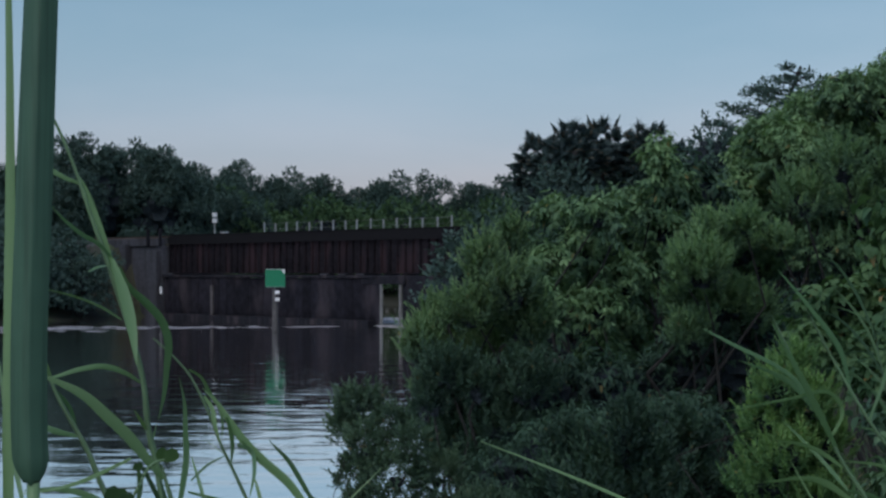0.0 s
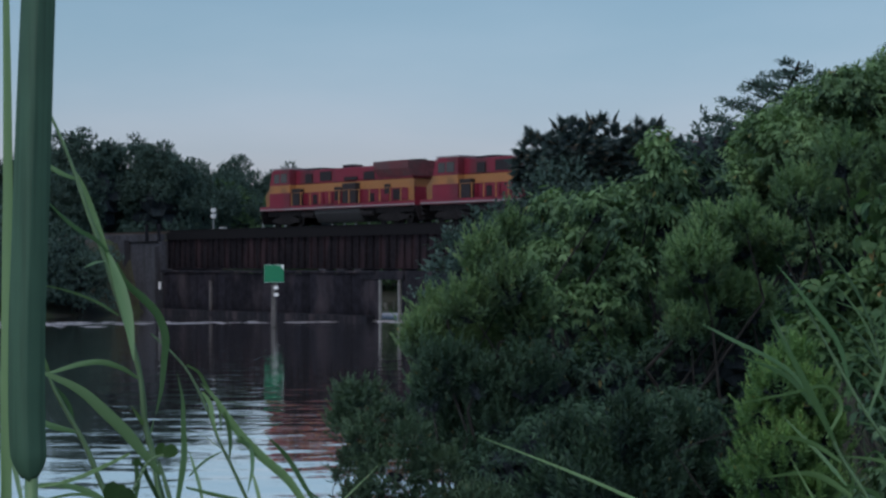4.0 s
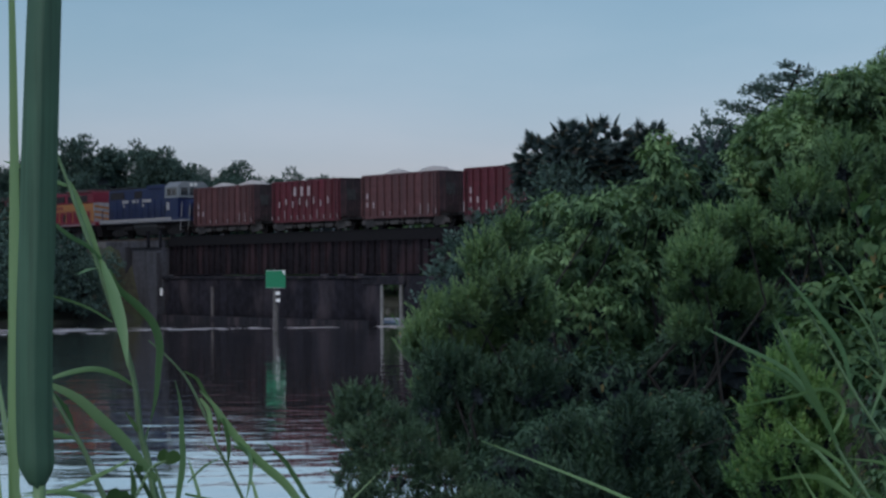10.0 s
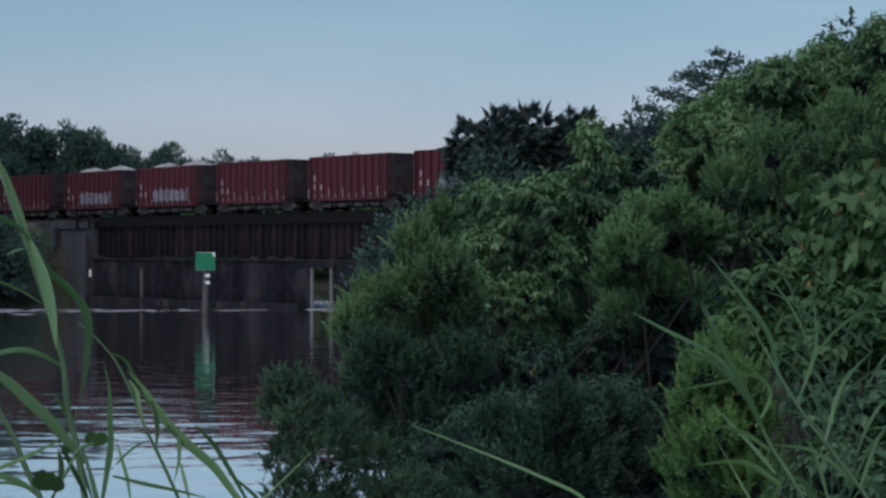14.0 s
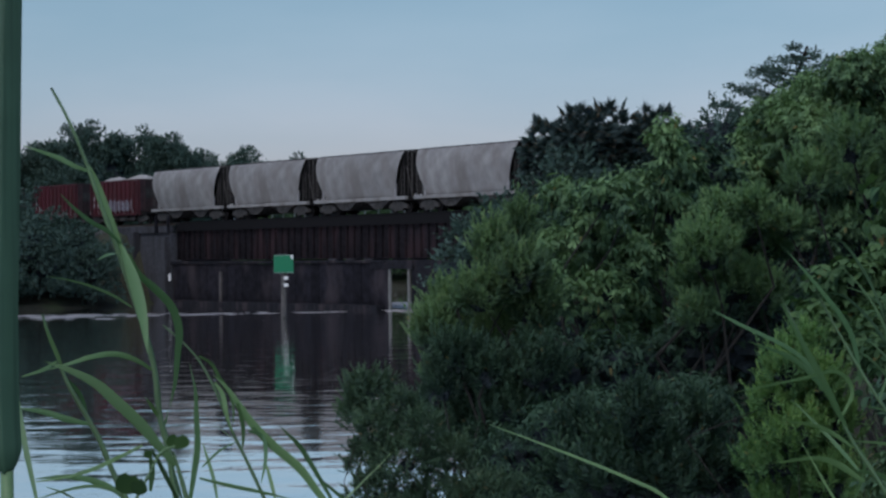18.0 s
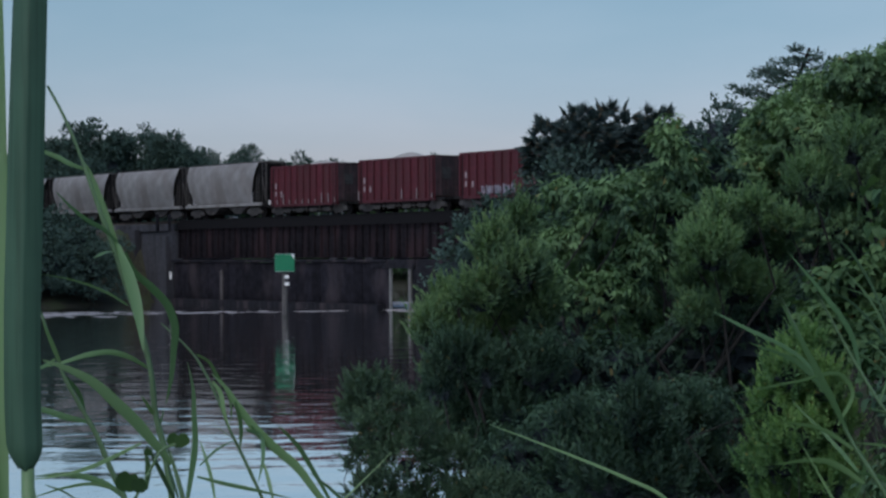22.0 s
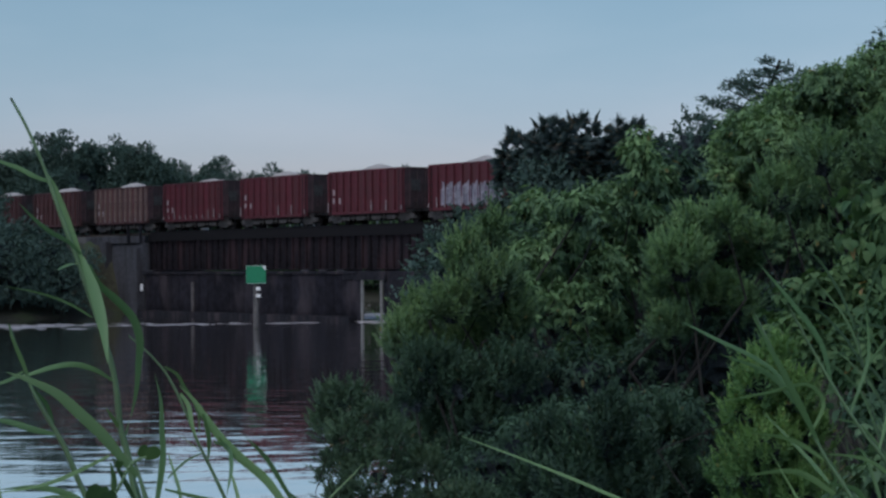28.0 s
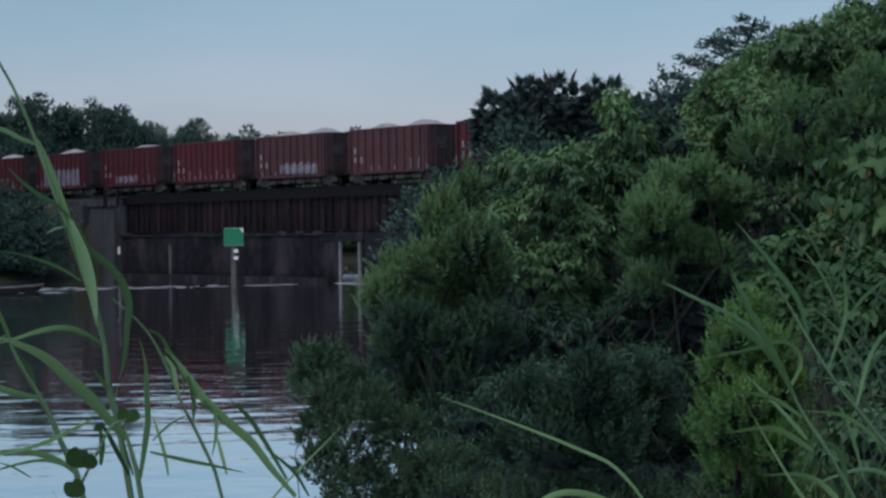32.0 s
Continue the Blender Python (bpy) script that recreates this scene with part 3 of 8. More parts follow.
def build_abutments():
    # far abutment: a tall concrete block with a pilaster at each end
    a = thing("abutment", TRACK, "tall weathered concrete bridge abutment with dark streaks", "abutment", kind="structure")
    solid("stem", 36.45, 43.9, -3.0, 2.9, -8.4, -0.9, CONCRETE, a, bevel=0.06)
    solid("pilaster", 42.0, 44.0, 2.9, 3.5, -8.4, -0.75, CONCRETE, a, "pale streaked concrete pilaster", 0.04)
    solid("pilaster", 36.5, 38.2, 2.9, 3.4, -8.4, -1.3, CONCRETE, a, "pale streaked concrete pilaster", 0.04)
    solid("parapet", 36.6, 46.5, 2.5, 3.1, -0.896, -0.3, CONCRETE, a, "low concrete parapet", 0.04)
    solid("parapet", 36.6, 46.5, -3.1, -2.5, -0.896, -0.3, CONCRETE, a, "low concrete parapet", 0.04)
    solid("wing_wall", 44.0, 52.0, 2.4, 3.0, -8.4, -0.9, CONCRETE, a, bevel=0.05)
    # slim columns with the narrow opening between them
    p = thing("bridge_pier", TRACK, "concrete pier with a narrow opening at the water", "pier", kind="structure")
    for s in (3.62, 1.22):
        solid("column", s - 0.09, s + 0.09, 2.66, 2.85, -8.4, -3.95, PALE_CONCRETE, p, "pale concrete column", 0.04)
    solid("cap", 0.6, 6.0, 1.7, 2.9, -3.94, -3.3, TIMBER, p, bevel=0.05)
    solid("pier_wall", -5.5, 1.04, 1.4, 2.7, -8.4, -3.3, TIMBER, p, bevel=0.05)
    solid("pier_wall", -17.5, -5.54, 1.4, 2.7, -8.4, -3.56, CONCRETE, p, bevel=0.05)


def build_fender():
    """The wall of stained panels under the long span."""
    f = thing("fender_wall", TRACK, "dark stained panel wall under the bridge span", "fender wall", kind="structure")
    bm = bmesh.new()
    box(bm, -0.565, 0.565, 0.0, 0.12, -8.2, -3.5, 0.02)
    panel = mesh_of("panel", bm, STAINED_WALL)
    rng = random.Random(4)
    for i in range(28):
        o = part("panel", panel, None, f)
        o.matrix_basis = pose(4.35 + i * 1.15, 2.7 + rng.uniform(-0.015, 0.015), rng.uniform(-0.05, 0.02))
    bm = bmesh.new()
    box(bm, -0.16, 0.16, 0.0, 0.16, -6.3, -3.9, 0.03)
    pilaster = mesh_of("pilaster", bm, PALE_STAIN)
    for s, z in ((27.9, -0.25),):
        o = part("pilaster", pilaster, None, f, "paler concrete pilaster")
        o.matrix_basis = pose(s, 2.8, z)
    solid("backing", 12.0, 36.3, 1.4, 2.68, -8.4, -3.9, TIMBER, f)
    solid("footing", 4.2, 36.3, 2.4, 3.5, -7.4, -6.5, TIMBER, f, "low dark footing at the waterline", 0.06)
    solid("ledge", 4.0, 36.3, 1.5, 3.0, -3.5, -3.3, TIMBER, f, "dark ledge below the girders", 0.03)


build_bridge()
build_rails()
build_abutments()
build_fender()


# ---------------------------------------------------------------- marks in the river, lineside things
def build_daymark():
    d = thing("green_daymark", pose(-10.5, 129, 0, 0, 0, 8), "square green channel marker on a grey wooden pile in the river", "channel marker")
    bm = bmesh.new()
    rod(bm, (0, 0, -1.6), (0, 0, 3.1), 0.2, 0.16, 12)
    part("post", bm, PILE, d, "weathered grey wooden post", True)
    bm = bmesh.new()
    box(bm, -0.6, 0.6, -0.26, -0.22, 2.86, 3.94, 0.01)
    b = part("board", bm, GREEN_BOARD, d, "square green board")
    solid("board_edge", -0.6, 0.6, -0.214, -0.2, 2.84, 3.96, WHITE_PAINT, b)
    bm = bmesh.new()
    prism(bm, ((0.36, 3.93), (0.585, 3.93), (0.585, 3.62)), "y", -0.268, -0.262)
    part("corner_patch", bm, WHITE_PAINT, b, "small white corner patch")
    bm = bmesh.new()
    box(bm, -0.6, 0.6, 0.22, 0.26, 2.86, 3.94, 0.01)
    part("board", bm, GREEN_BOARD, d)
    for z in (2.42, 1.98):
        solid("number_plate", -0.02, 0.26, -0.24, -0.2, z, z + 0.2, WHITE_PAINT, d, "small white plate")
    solid("bracket", -0.45, 0.45, -0.2, -0.14, 3.3, 3.42, GALVANISED, d)


def build_red_daymark():
    d = thing("red_daymark", pose(-31.4, 141, 0, 0, 0, 10), "red triangular channel marker on a wooden pile", "channel marker")
    bm = bmesh.new()
    rod(bm, (0, 0, -1.6), (0, 0, 3.2), 0.19, 0.15, 12)
    part("post", bm, PILE, d, smooth=True)
    bm = bmesh.new()
    prism(bm, ((-0.65, 3.0), (0.65, 3.0), (0.0, 4.1)), "y", -0.24, -0.2)
    part("board", bm, RED_BOARD, d, "red triangular board")


def build_signal():
    d = thing("lineside_signal", on_track(38.6, -3.3, -0.6), "slim white lineside signal mast beside the track", "signal")
    bm = bmesh.new()
    rod(bm, (0, 0, 0), (0, 0, 2.3), 0.05, sides=8)
    part("mast", bm, GALVANISED, d)
    solid("head", -0.22, 0.22, -0.14, 0.14, 1.75, 2.1, WHITE_PAINT, d, "white signal head", 0.03)
    solid("head", -0.2, 0.2, -0.14, 0.14, 2.25, 2.6, WHITE_PAINT, d, "white signal head", 0.03)
    solid("base", -0.25, 0.25, -0.25, 0.25, -0.3, 0.05, CONCRETE, d)
    c = thing("equipment_box", on_track(36.9, -3.3, -0.6), "small grey steel equipment box beside the track", "equipment box")
    solid("case", -0.3, 0.3, -0.25, 0.25, -0.3, 0.95, GALVANISED, c, bevel=0.03)
    for s in (38.2, 36.0):
        w = thing("timber_post", on_track(s, 3.3, -0.75), "dark timber post on the abutment", "post", "posts on the abutment")
        solid("post", -0.11, 0.11, -0.11, 0.11, -0.2, 1.3, TIMBER, w, bevel=0.03)
    g = thing("water_gauge", on_track(35.8, 3.3, 0), "small white gauge board on the fender wall", "gauge board")
    solid("board", -0.2, 0.2, 0, 0.04, -4.9, -4.3, WHITE_PAINT, g)


build_daymark()
build_red_daymark()
build_signal()


# ---------------------------------------------------------------- the train
def truck(parent, x, axles, spacing, radius=0.46, steel=None):
    """A truck under a car: two side frames, a bolster, and its wheels."""
    t = part("truck", bmesh.new(), UNDER, parent)
    bm = bmesh.new()
    box(bm, -0.25, 0.25, -1.0, 1.0, 0.45, 0.95, 0.03)
    t.data = mesh_of("bolster", bm, UNDER)
    t.matrix_basis = pose(x, 0, 0)
    span = spacing * (axles - 1) / 2
    bm = bmesh.new()
    prism(bm, ((-span - 0.3, 0.38), (-span + 0.25, 0.36), (-0.55, 0.2), (0.55, 0.2), (span - 0.25, 0.36), (span + 0.3, 0.38),
               (span + 0.3, 0.62), (0.6, 0.88), (-0.6, 0.88), (-span - 0.3, 0.62)), "y", -0.09, 0.09)
    frame_mesh = mesh_of("side_frame", bm, steel or DUSTY_STEEL)
    bm = bmesh.new()
    rod(bm, (0, -0.07, 0), (0, 0.07, 0), radius, sides=18)
    rod(bm, (0, 0.06, 0), (0, 0.2, 0), 0.14, sides=10)
    wheel_mesh = mesh_of("wheel", bm, UNDER)
    for y in (1.02, -1.02):
        o = part("side_frame", frame_mesh, None, t)
        o.matrix_basis = pose(0, y, 0)
        for i in range(axles):
            w = part("wheel", wheel_mesh, None, t)
            w.matrix_basis = pose(-span + i * spacing, y * 0.74, radius, 0, 0, 0 if y > 0 else 180)


def coupler(parent, x, way):
    bm = bmesh.new()
    box(bm, x, x + way * 0.55, -0.12, 0.12, 0.72, 1.0, 0.03)
    part("coupler", bm, UNDER, parent)


def ladder(parent, x, y, z0, z1, turned=False, material=UNDER):
    bm = bmesh.new()
    for d in (-0.2, 0.2):
        a, b = ((x + d, y, z0), (x + d, y, z1)) if not turned else ((x, y + d, z0), (x, y + d, z1))
        rod(bm, a, b, 0.025, sides=5)
    for i in range(int((z1 - z0) / 0.4)):
        z = z0 + 0.2 + i * 0.4
        a, b = ((x - 0.2, y, z), (x + 0.2, y, z)) if not turned else ((x, y - 0.2, z), (x, y + 0.2, z))
        rod(bm, a, b, 0.018, sides=5)
    part("ladder", bm, material, parent)


def heap_mesh(rng, length, width, height, peaks):
    """A heap of gravel with some rounded peaks."""
    nx, ny = 34, 12
    gx, gy = np.meshgrid(np.linspace(-length / 2, length / 2, nx), np.linspace(-width / 2, width / 2, ny))
    gz = np.zeros_like(gx)
    for p, h, w in peaks:
        gz = np.maximum(gz, height * h * np.exp(-((gx - p) / w) ** 2) * (1 - (2 * gy / width) ** 2 * 0.75))
    gz += rng.normal(size=gz.shape) * 0.035 - 0.12
    gz[0], gz[-1] = gz[0] - 0.2, gz[-1] - 0.2
    idx = np.arange(nx * ny).reshape(ny, nx)
    faces = np.stack([idx[:-1, :-1], idx[:-1, 1:], idx[1:, 1:], idx[1:, :-1]], -1).reshape(-1, 4)
    return faces_mesh("gravel_load", np.stack([gx, gy, gz], -1).reshape(-1, 3), faces, GRAVEL, True)


OPEN_LEN, OPEN_TOP, OPEN_SILL = 12.65, 3.82, 0.95


def open_hopper(paint, ribs, seed, marks, label, rib_paint=None):
    """An open gravel hopper: ribbed sides, sloping ends, discharge chutes, a heaped load."""
    rng = np.random.default_rng(seed)
    car = thing("gravel_hopper_car", on_track(0), label, "hopper car", "open hopper cars of the train")
    half = 4.8
    sides = []
    for y0, y1 in ((1.44, 1.5), (-1.5, -1.44)):
        wall = solid("side_wall", -half, half, y0, y1, OPEN_SILL, OPEN_TOP, paint, car)
        solid("top_chord", -half - 0.05, half + 0.05, y0 - 0.05, y1 + 0.05, OPEN_TOP - 0.02, OPEN_TOP + 0.12, paint, wall, bevel=0.02)
        solid("side_sill", -half, half, y0 - 0.06, y1 + 0.06, OPEN_SILL - 0.16, OPEN_SILL + 0.02, paint, wall, bevel=0.015)
        sides.append(wall)
    body = sides[0]
    for way in (-1, 1):
        bm = bmesh.new()
        box(bm, way * (half - 0.06), way * half, -1.44, 1.44, 1.1, OPEN_TOP)
        box(bm, way * (half - 0.1), way * (half + 0.08), -1.5, 1.5, OPEN_TOP - 0.02, OPEN_TOP + 0.12, 0.02)
        e = part("end_wall", bm, CAR_END_SHADE, car, "grimy end wall coloured dark as in shadow")
        for y in (-1.0, -0.35, 0.35, 1.0):
            solid("end_post", way * half, way * (half + 0.09), y - 0.05, y + 0.05, 1.1, OPEN_TOP - 0.03, CAR_END_SHADE, e)
        solid("end_platform", way * (half - 0.7), way * (half + 1.1), -1.3, 1.3, 0.84, 1.0, UNDER, car)
        ladder(car, way * (half + 0.95), 1.2, 0.8, 2.6, True)
        solid("end_panel", way * (half + 0.095), way * (half + 0.12), 0.2, 0.95, 2.3, 3.1, TANK, e, "grey panel")
        ladder(car, way * (half - 0.25), 1.62, 0.7, OPEN_TOP, False)
        coupler(car, way * 5.8, way)
    bm = bmesh.new()
    box(bm, -0.065, 0.065, 0, 0.17, OPEN_SILL + 0.02, OPEN_TOP - 0.02, 0.012)
    rib = mesh_of("rib", bm, rib_paint or paint)
    bm = bmesh.new()
    box(bm, -0.058, 0.058, 0.0, 0.176, OPEN_SILL + 0.04, OPEN_SILL + 0.34, 0.01)
    foot = mesh_of("rib_foot", bm, RIB_FOOT)
    bm = bmesh.new()
    box(bm, -0.058, 0.058, 0.0, 0.176, OPEN_SILL + 0.04, OPEN_SILL + 0.75, 0.01)
    high_foot = mesh_of("rib_foot", bm, RIB_FOOT)
    for i in range(ribs):
        x = -half + 0.12 + i * (2 * half - 0.24) / (ribs - 1)
        for y, turn in ((1.5, 0), (-1.5, 180)):
            o = part("rib", rib, None, sides[0 if turn == 0 else 1])
            o.matrix_basis = pose(x, y, 0, 0, 0, turn)
        if rng.random() < marks["feet"]:
            o = part("rib_foot", high_foot if rng.random() < 0.25 else foot, None, body, "rib foot scuffed white")
            o.matrix_basis = pose(x, 1.5, 0)
    # chutes and slope sheets below the sill
    for x in (-2.9, -1.0, 1.0, 2.9):
        bm = bmesh.new()
        prism(bm, ((x - 0.95, OPEN_SILL - 0.1), (x + 0.95, OPEN_SILL - 0.1), (x + 0.4, 0.35), (x - 0.4, 0.35)), "y", -1.25, 1.25)
        part("chute", bm, UNDER, car)
    solid("centre_sill", -half - 0.9, half + 0.9, -0.35, 0.35, 0.55, 1.06, UNDER, car)
    # brake gear and gate rods along the viewer's side
    for y in (1.28, -1.28):
        bm = bmesh.new()
        rod(bm, (-3.6, y, 0.5), (3.6, y, 0.52), 0.05, sides=6)
        for x in (-1.95, 0.0, 1.95):
            rod(bm, (x, y, 0.3), (x, y, OPEN_SILL - 0.1), 0.045, sides=6)
        part("gate_rod", bm, DUSTY_STEEL, car, "dusty gate rods")
        for x in (-2.9, -1.0, 1.0, 2.9):
            solid("gate_frame", x - 0.5, x + 0.5, y - 0.04, y + 0.04, 0.34, 0.62, DUSTY_STEEL, car, "dusty discharge gate", 0.02)
    for x, w, h in ((-3.75, 0.8, 0.45), (3.7, 0.55, 0.5)):
        solid("brake_cylinder", x - w / 2, x + w / 2, 0.7, 1.2, 1.0, 1.0 + h, DUSTY_STEEL, car, bevel=0.05)
    solid("floor", -half + 1.7, half - 1.7, -1.43, 1.43, OPEN_SILL - 0.05, OPEN_SILL + 0.05, UNDER, car)
    top = part("gravel_load", heap_mesh(rng, 2 * half - 0.2, 2.86, 0.72, marks["peaks"]), None, car, "heaped pale grey gravel")
    top.matrix_basis = pose(0, 0, OPEN_TOP - 0.06)
    # plain painted marks on the viewer's side
    for x, z, w, h in marks["bars"]:
        solid("painted_mark", x - w / 2, x + w / 2, 1.672, 1.684, z, z + h, LETTER, body, "faded white painted mark")
    for x, z, w, h in marks["spray"]:
        bm = bmesh.new()
        count = max(4, int(w / 0.3))
        pts = [(x - w / 2 + w * i / count, z + 0.1 * math.sin(i * 2.3 + seed)) for i in range(count + 1)]
        pts += [(x + w / 2 - w * i / count, z + h + 0.16 * math.sin(i * 1.9 + seed)) for i in range(count + 1)]
        prism(bm, pts, "y", 1.501, 1.508)
        part("graffiti", bm, GRAFFITI, body, "pale blue-white spray painted graffiti")
        for i in range(count):
            solid("graffiti_stroke", x - w / 2 + (i + 0.25) * w / count, x - w / 2 + (i + 0.7) * w / count, 1.675, 1.682, z + 0.05 * (i % 3), z + h * (0.75 + 0.1 * (i % 3)),
                  GRAFFITI, body)
    for x in (-4.35, 4.35):
        truck(car, x, 2, 1.75)
    return car


def covered_hopper():
    """A grey covered hopper with rounded sides that draw in at the ends over open platforms."""
    car = thing("covered_hopper_car", on_track(0), "pale grey covered hopper car with curved dusty sides", "hopper car", "covered hopper cars of the train")
    bm = bmesh.new()
    # rings of the shell; each end leans back towards the sill
    def ring(x, lean):
        pts = []
        for i in range(15):
            k = i / 14
            z = 1.12 + 3.3 * k
            bulge = math.sin(min(1, (z - 0.9) / 2.3) * math.pi / 2) if z < 3.2 else math.cos((z - 3.2) / 1.22 * 1.05)
            w = 1.62 * (0.72 + 0.28 * bulge if z < 3.2 else 0.55 + 0.45 * bulge)
            pts.append((x + lean * 1.2 * (1 - (1 - k) ** 1.4), w, z))
        return [bm.verts.new((a, b, c)) for a, b, c in pts] + [bm.verts.new((a, -b, c)) for a, b, c in pts[::-1]]
    rings = [ring(-4.6, -1), ring(-2.3, -0.5), ring(0, 0), ring(2.3, 0.5), ring(4.6, 1)]
    n = len(rings[0])
    for r0, r1 in zip(rings, rings[1:]):
        for i in range(n):
            bm.faces.new((r0[i], r0[(i + 1) % n], r1[(i + 1) % n], r1[i]))
    bmesh.ops.recalc_face_normals(bm, faces=bm.faces)
    part("shell", bm, HOPPER_GREY, car, "curved grey steel shell", True)
    for y in (1.33, -1.33):
        solid("side_sill", -6.2, 6.2, y - 0.12, y + 0.12, 0.98, 1.22, HOPPER_GREY, car, bevel=0.02)
    solid("centre_sill", -6.3, 6.3, -0.3, 0.3, 0.75, 1.1, UNDER, car)
    for x in (-2.2, 2.2):
        bm = bmesh.new()
        prism(bm, ((x - 1.9, 1.14), (x + 1.9, 1.14), (x + 0.5, 0.4), (x - 0.5, 0.4)), "y", -1.15, 1.15)
        part("discharge_gate", bm, DUSTY_STEEL, car)
    solid("running_board", -6.1, 6.1, -0.45, 0.45, 4.5, 4.56, UNDER, car, "dark roof walkway")
    bm = bmesh.new()
    for y in (0.95, -0.95):
        box(bm, -6.0, 6.0, y - 0.05, y + 0.05, 4.42, 4.52)
    part("roof_rail", bm, TANK, car)
    for x in (-4, -1.35, 1.35, 4):
        bm = bmesh.new()
        rod(bm, (x, 0.0, 4.36), (x, 0.0, 4.6), 0.38, sides=14)
        part("hatch", bm, HOPPER_GREY, car)
    for way in (-1, 1):
        for y in (1.36, -1.36):
            solid("corner_plate", way * 4.75, way * 4.95, y - 0.03, y + 0.07, 1.2, 2.1, STRIPE_WHITE, car, "pale corner post")
        for y in (0.75, -0.75):
            solid("end_post", way * 6.0, way * 6.1, y - 0.05, y + 0.05, 1.1, 4.345, DUSTY_STEEL, car)
            bm = bmesh.new()
            rod(bm, (way * 6.05, y, 1.2), (way * 5.4, y, 3.3), 0.05, sides=6)
            part("end_brace", bm, DUSTY_STEEL, car)
        solid("end_beam", way * 5.98, way * 6.08, -1.0, 1.0, 4.35, 4.48, DUSTY_STEEL, car)
        bm = bmesh.new()
        prism(bm, ((way * 4.5, 1.13), (way * 4.57, 1.13), (way * 5.2, 2.6), (way * 5.72, 4.38), (way * 5.62, 4.38), (way * 5.1, 2.6)), "y", -1.2, 1.2)
        part("end_sheet", bm, UNDER, car, "dark sloping end sheet")
        solid("end_platform", way * 4.3, way * 6.2, -1.25, 1.25, 0.9, 1.0, UNDER, car)
        ladder(car, way * 6.12, 0.95, 0.9, 4.4, True, DUSTY_STEEL)
        ladder(car, way * 5.75, 1.36, 1.0, 3.4, False, DUSTY_STEEL)
        for y in (0.5, 0.0):
            solid("placard", way * 6.16, way * 6.2, y - 0.14, y + 0.14, 1.05, 1.4, WHITE_PAINT, car, "small white placard")
        coupler(car, way * 6.3, way)
        truck(car, way * 4.75, 2, 1.75)
    return car


def handrails(parent, x0, x1, y, z0, z1, material, step=1.7):
    bm = bmesh.new()
    n = max(1, int((x1 - x0) / step))
    for i in range(n + 1):
        x = x0 + (x1 - x0) * i / n
        rod(bm, (x, y, z0), (x, y, z1), 0.045, sides=5)
    rod(bm, (x0, y, z1), (x1, y, z1), 0.022, sides=5)
    part("handrail", bm, material, parent)


def hood_doors(hood, paint, count, x0, step, width, y, z0, z1):
    bm = bmesh.new()
    box(bm, 0, width, 0, 0.06, z0, z1, 0.012)
    door = mesh_of("hood_door", bm, paint)
    for i in range(count):
        o = part("hood_door", door, None, hood)
        o.matrix_basis = pose(x0 + i * step, y, 0)
        o = part("hood_door", door, None, hood)
        o.matrix_basis = pose(x0 + i * step, -y - 0.06, 0)


def engine_base(car, half, axles, truck_x, sill_paint, stripe, tank=(-2.6, 2.6)):
    bm = bmesh.new()
    box(bm, -half, half, -1.5, 1.5, 1.28, 1.62, 0.02)
    part("frame", bm, sill_paint, car)
    for y in (1.503, -1.527):
        solid("sill_stripe", -half + 0.05, half - 0.05, y, y + 0.024, 1.34, 1.42, stripe, car, "pale sill stripe")
    bm = bmesh.new()
    prism(bm, ((-1.3, 0.95), (-0.9, 0.28), (0.9, 0.28), (1.3, 0.95), (1.3, 1.27), (-1.3, 1.27)), "x", *tank)
    part("fuel_tank", bm, TANK, car, "dusty grey fuel tank")
    solid("underframe", -half + 0.6, half - 0.6, -1.1, 1.1, 0.86, 1.276, UNDER, car, "dark underframe")
    for x in (tank[0] - 0.9, tank[1] + 0.9):
        bm = bmesh.new()
        rod(bm, (x - 0.8, 1.2, 0.85), (x + 0.8, 1.2, 0.85), 0.2, sides=10)
        part("air_reservoir", bm, UNDER, car, "dark air reservoir")
    for way in (-1, 1):
        truck(car, way * truck_x, axles, 1.7 if axles == 3 else 2.6, 0.5, UNDER)
        coupler(car, way * half, way)
        bm = bmesh.new()
        prism(bm, ((-1.45, 1.28), (1.45, 1.28), (1.2, 0.25), (-1.2, 0.25)), "x", way * (half - 0.08), way * half)
        part("pilot", bm, LOCO_DARK, car)
        bm = bmesh.new()
        for i in range(4):
            box(bm, way * (half - 0.75), way * (half - 0.1), 1.3, 1.56, 0.3 + i * 0.32, 0.34 + i * 0.32)
        part("steps", bm, UNDER, car)


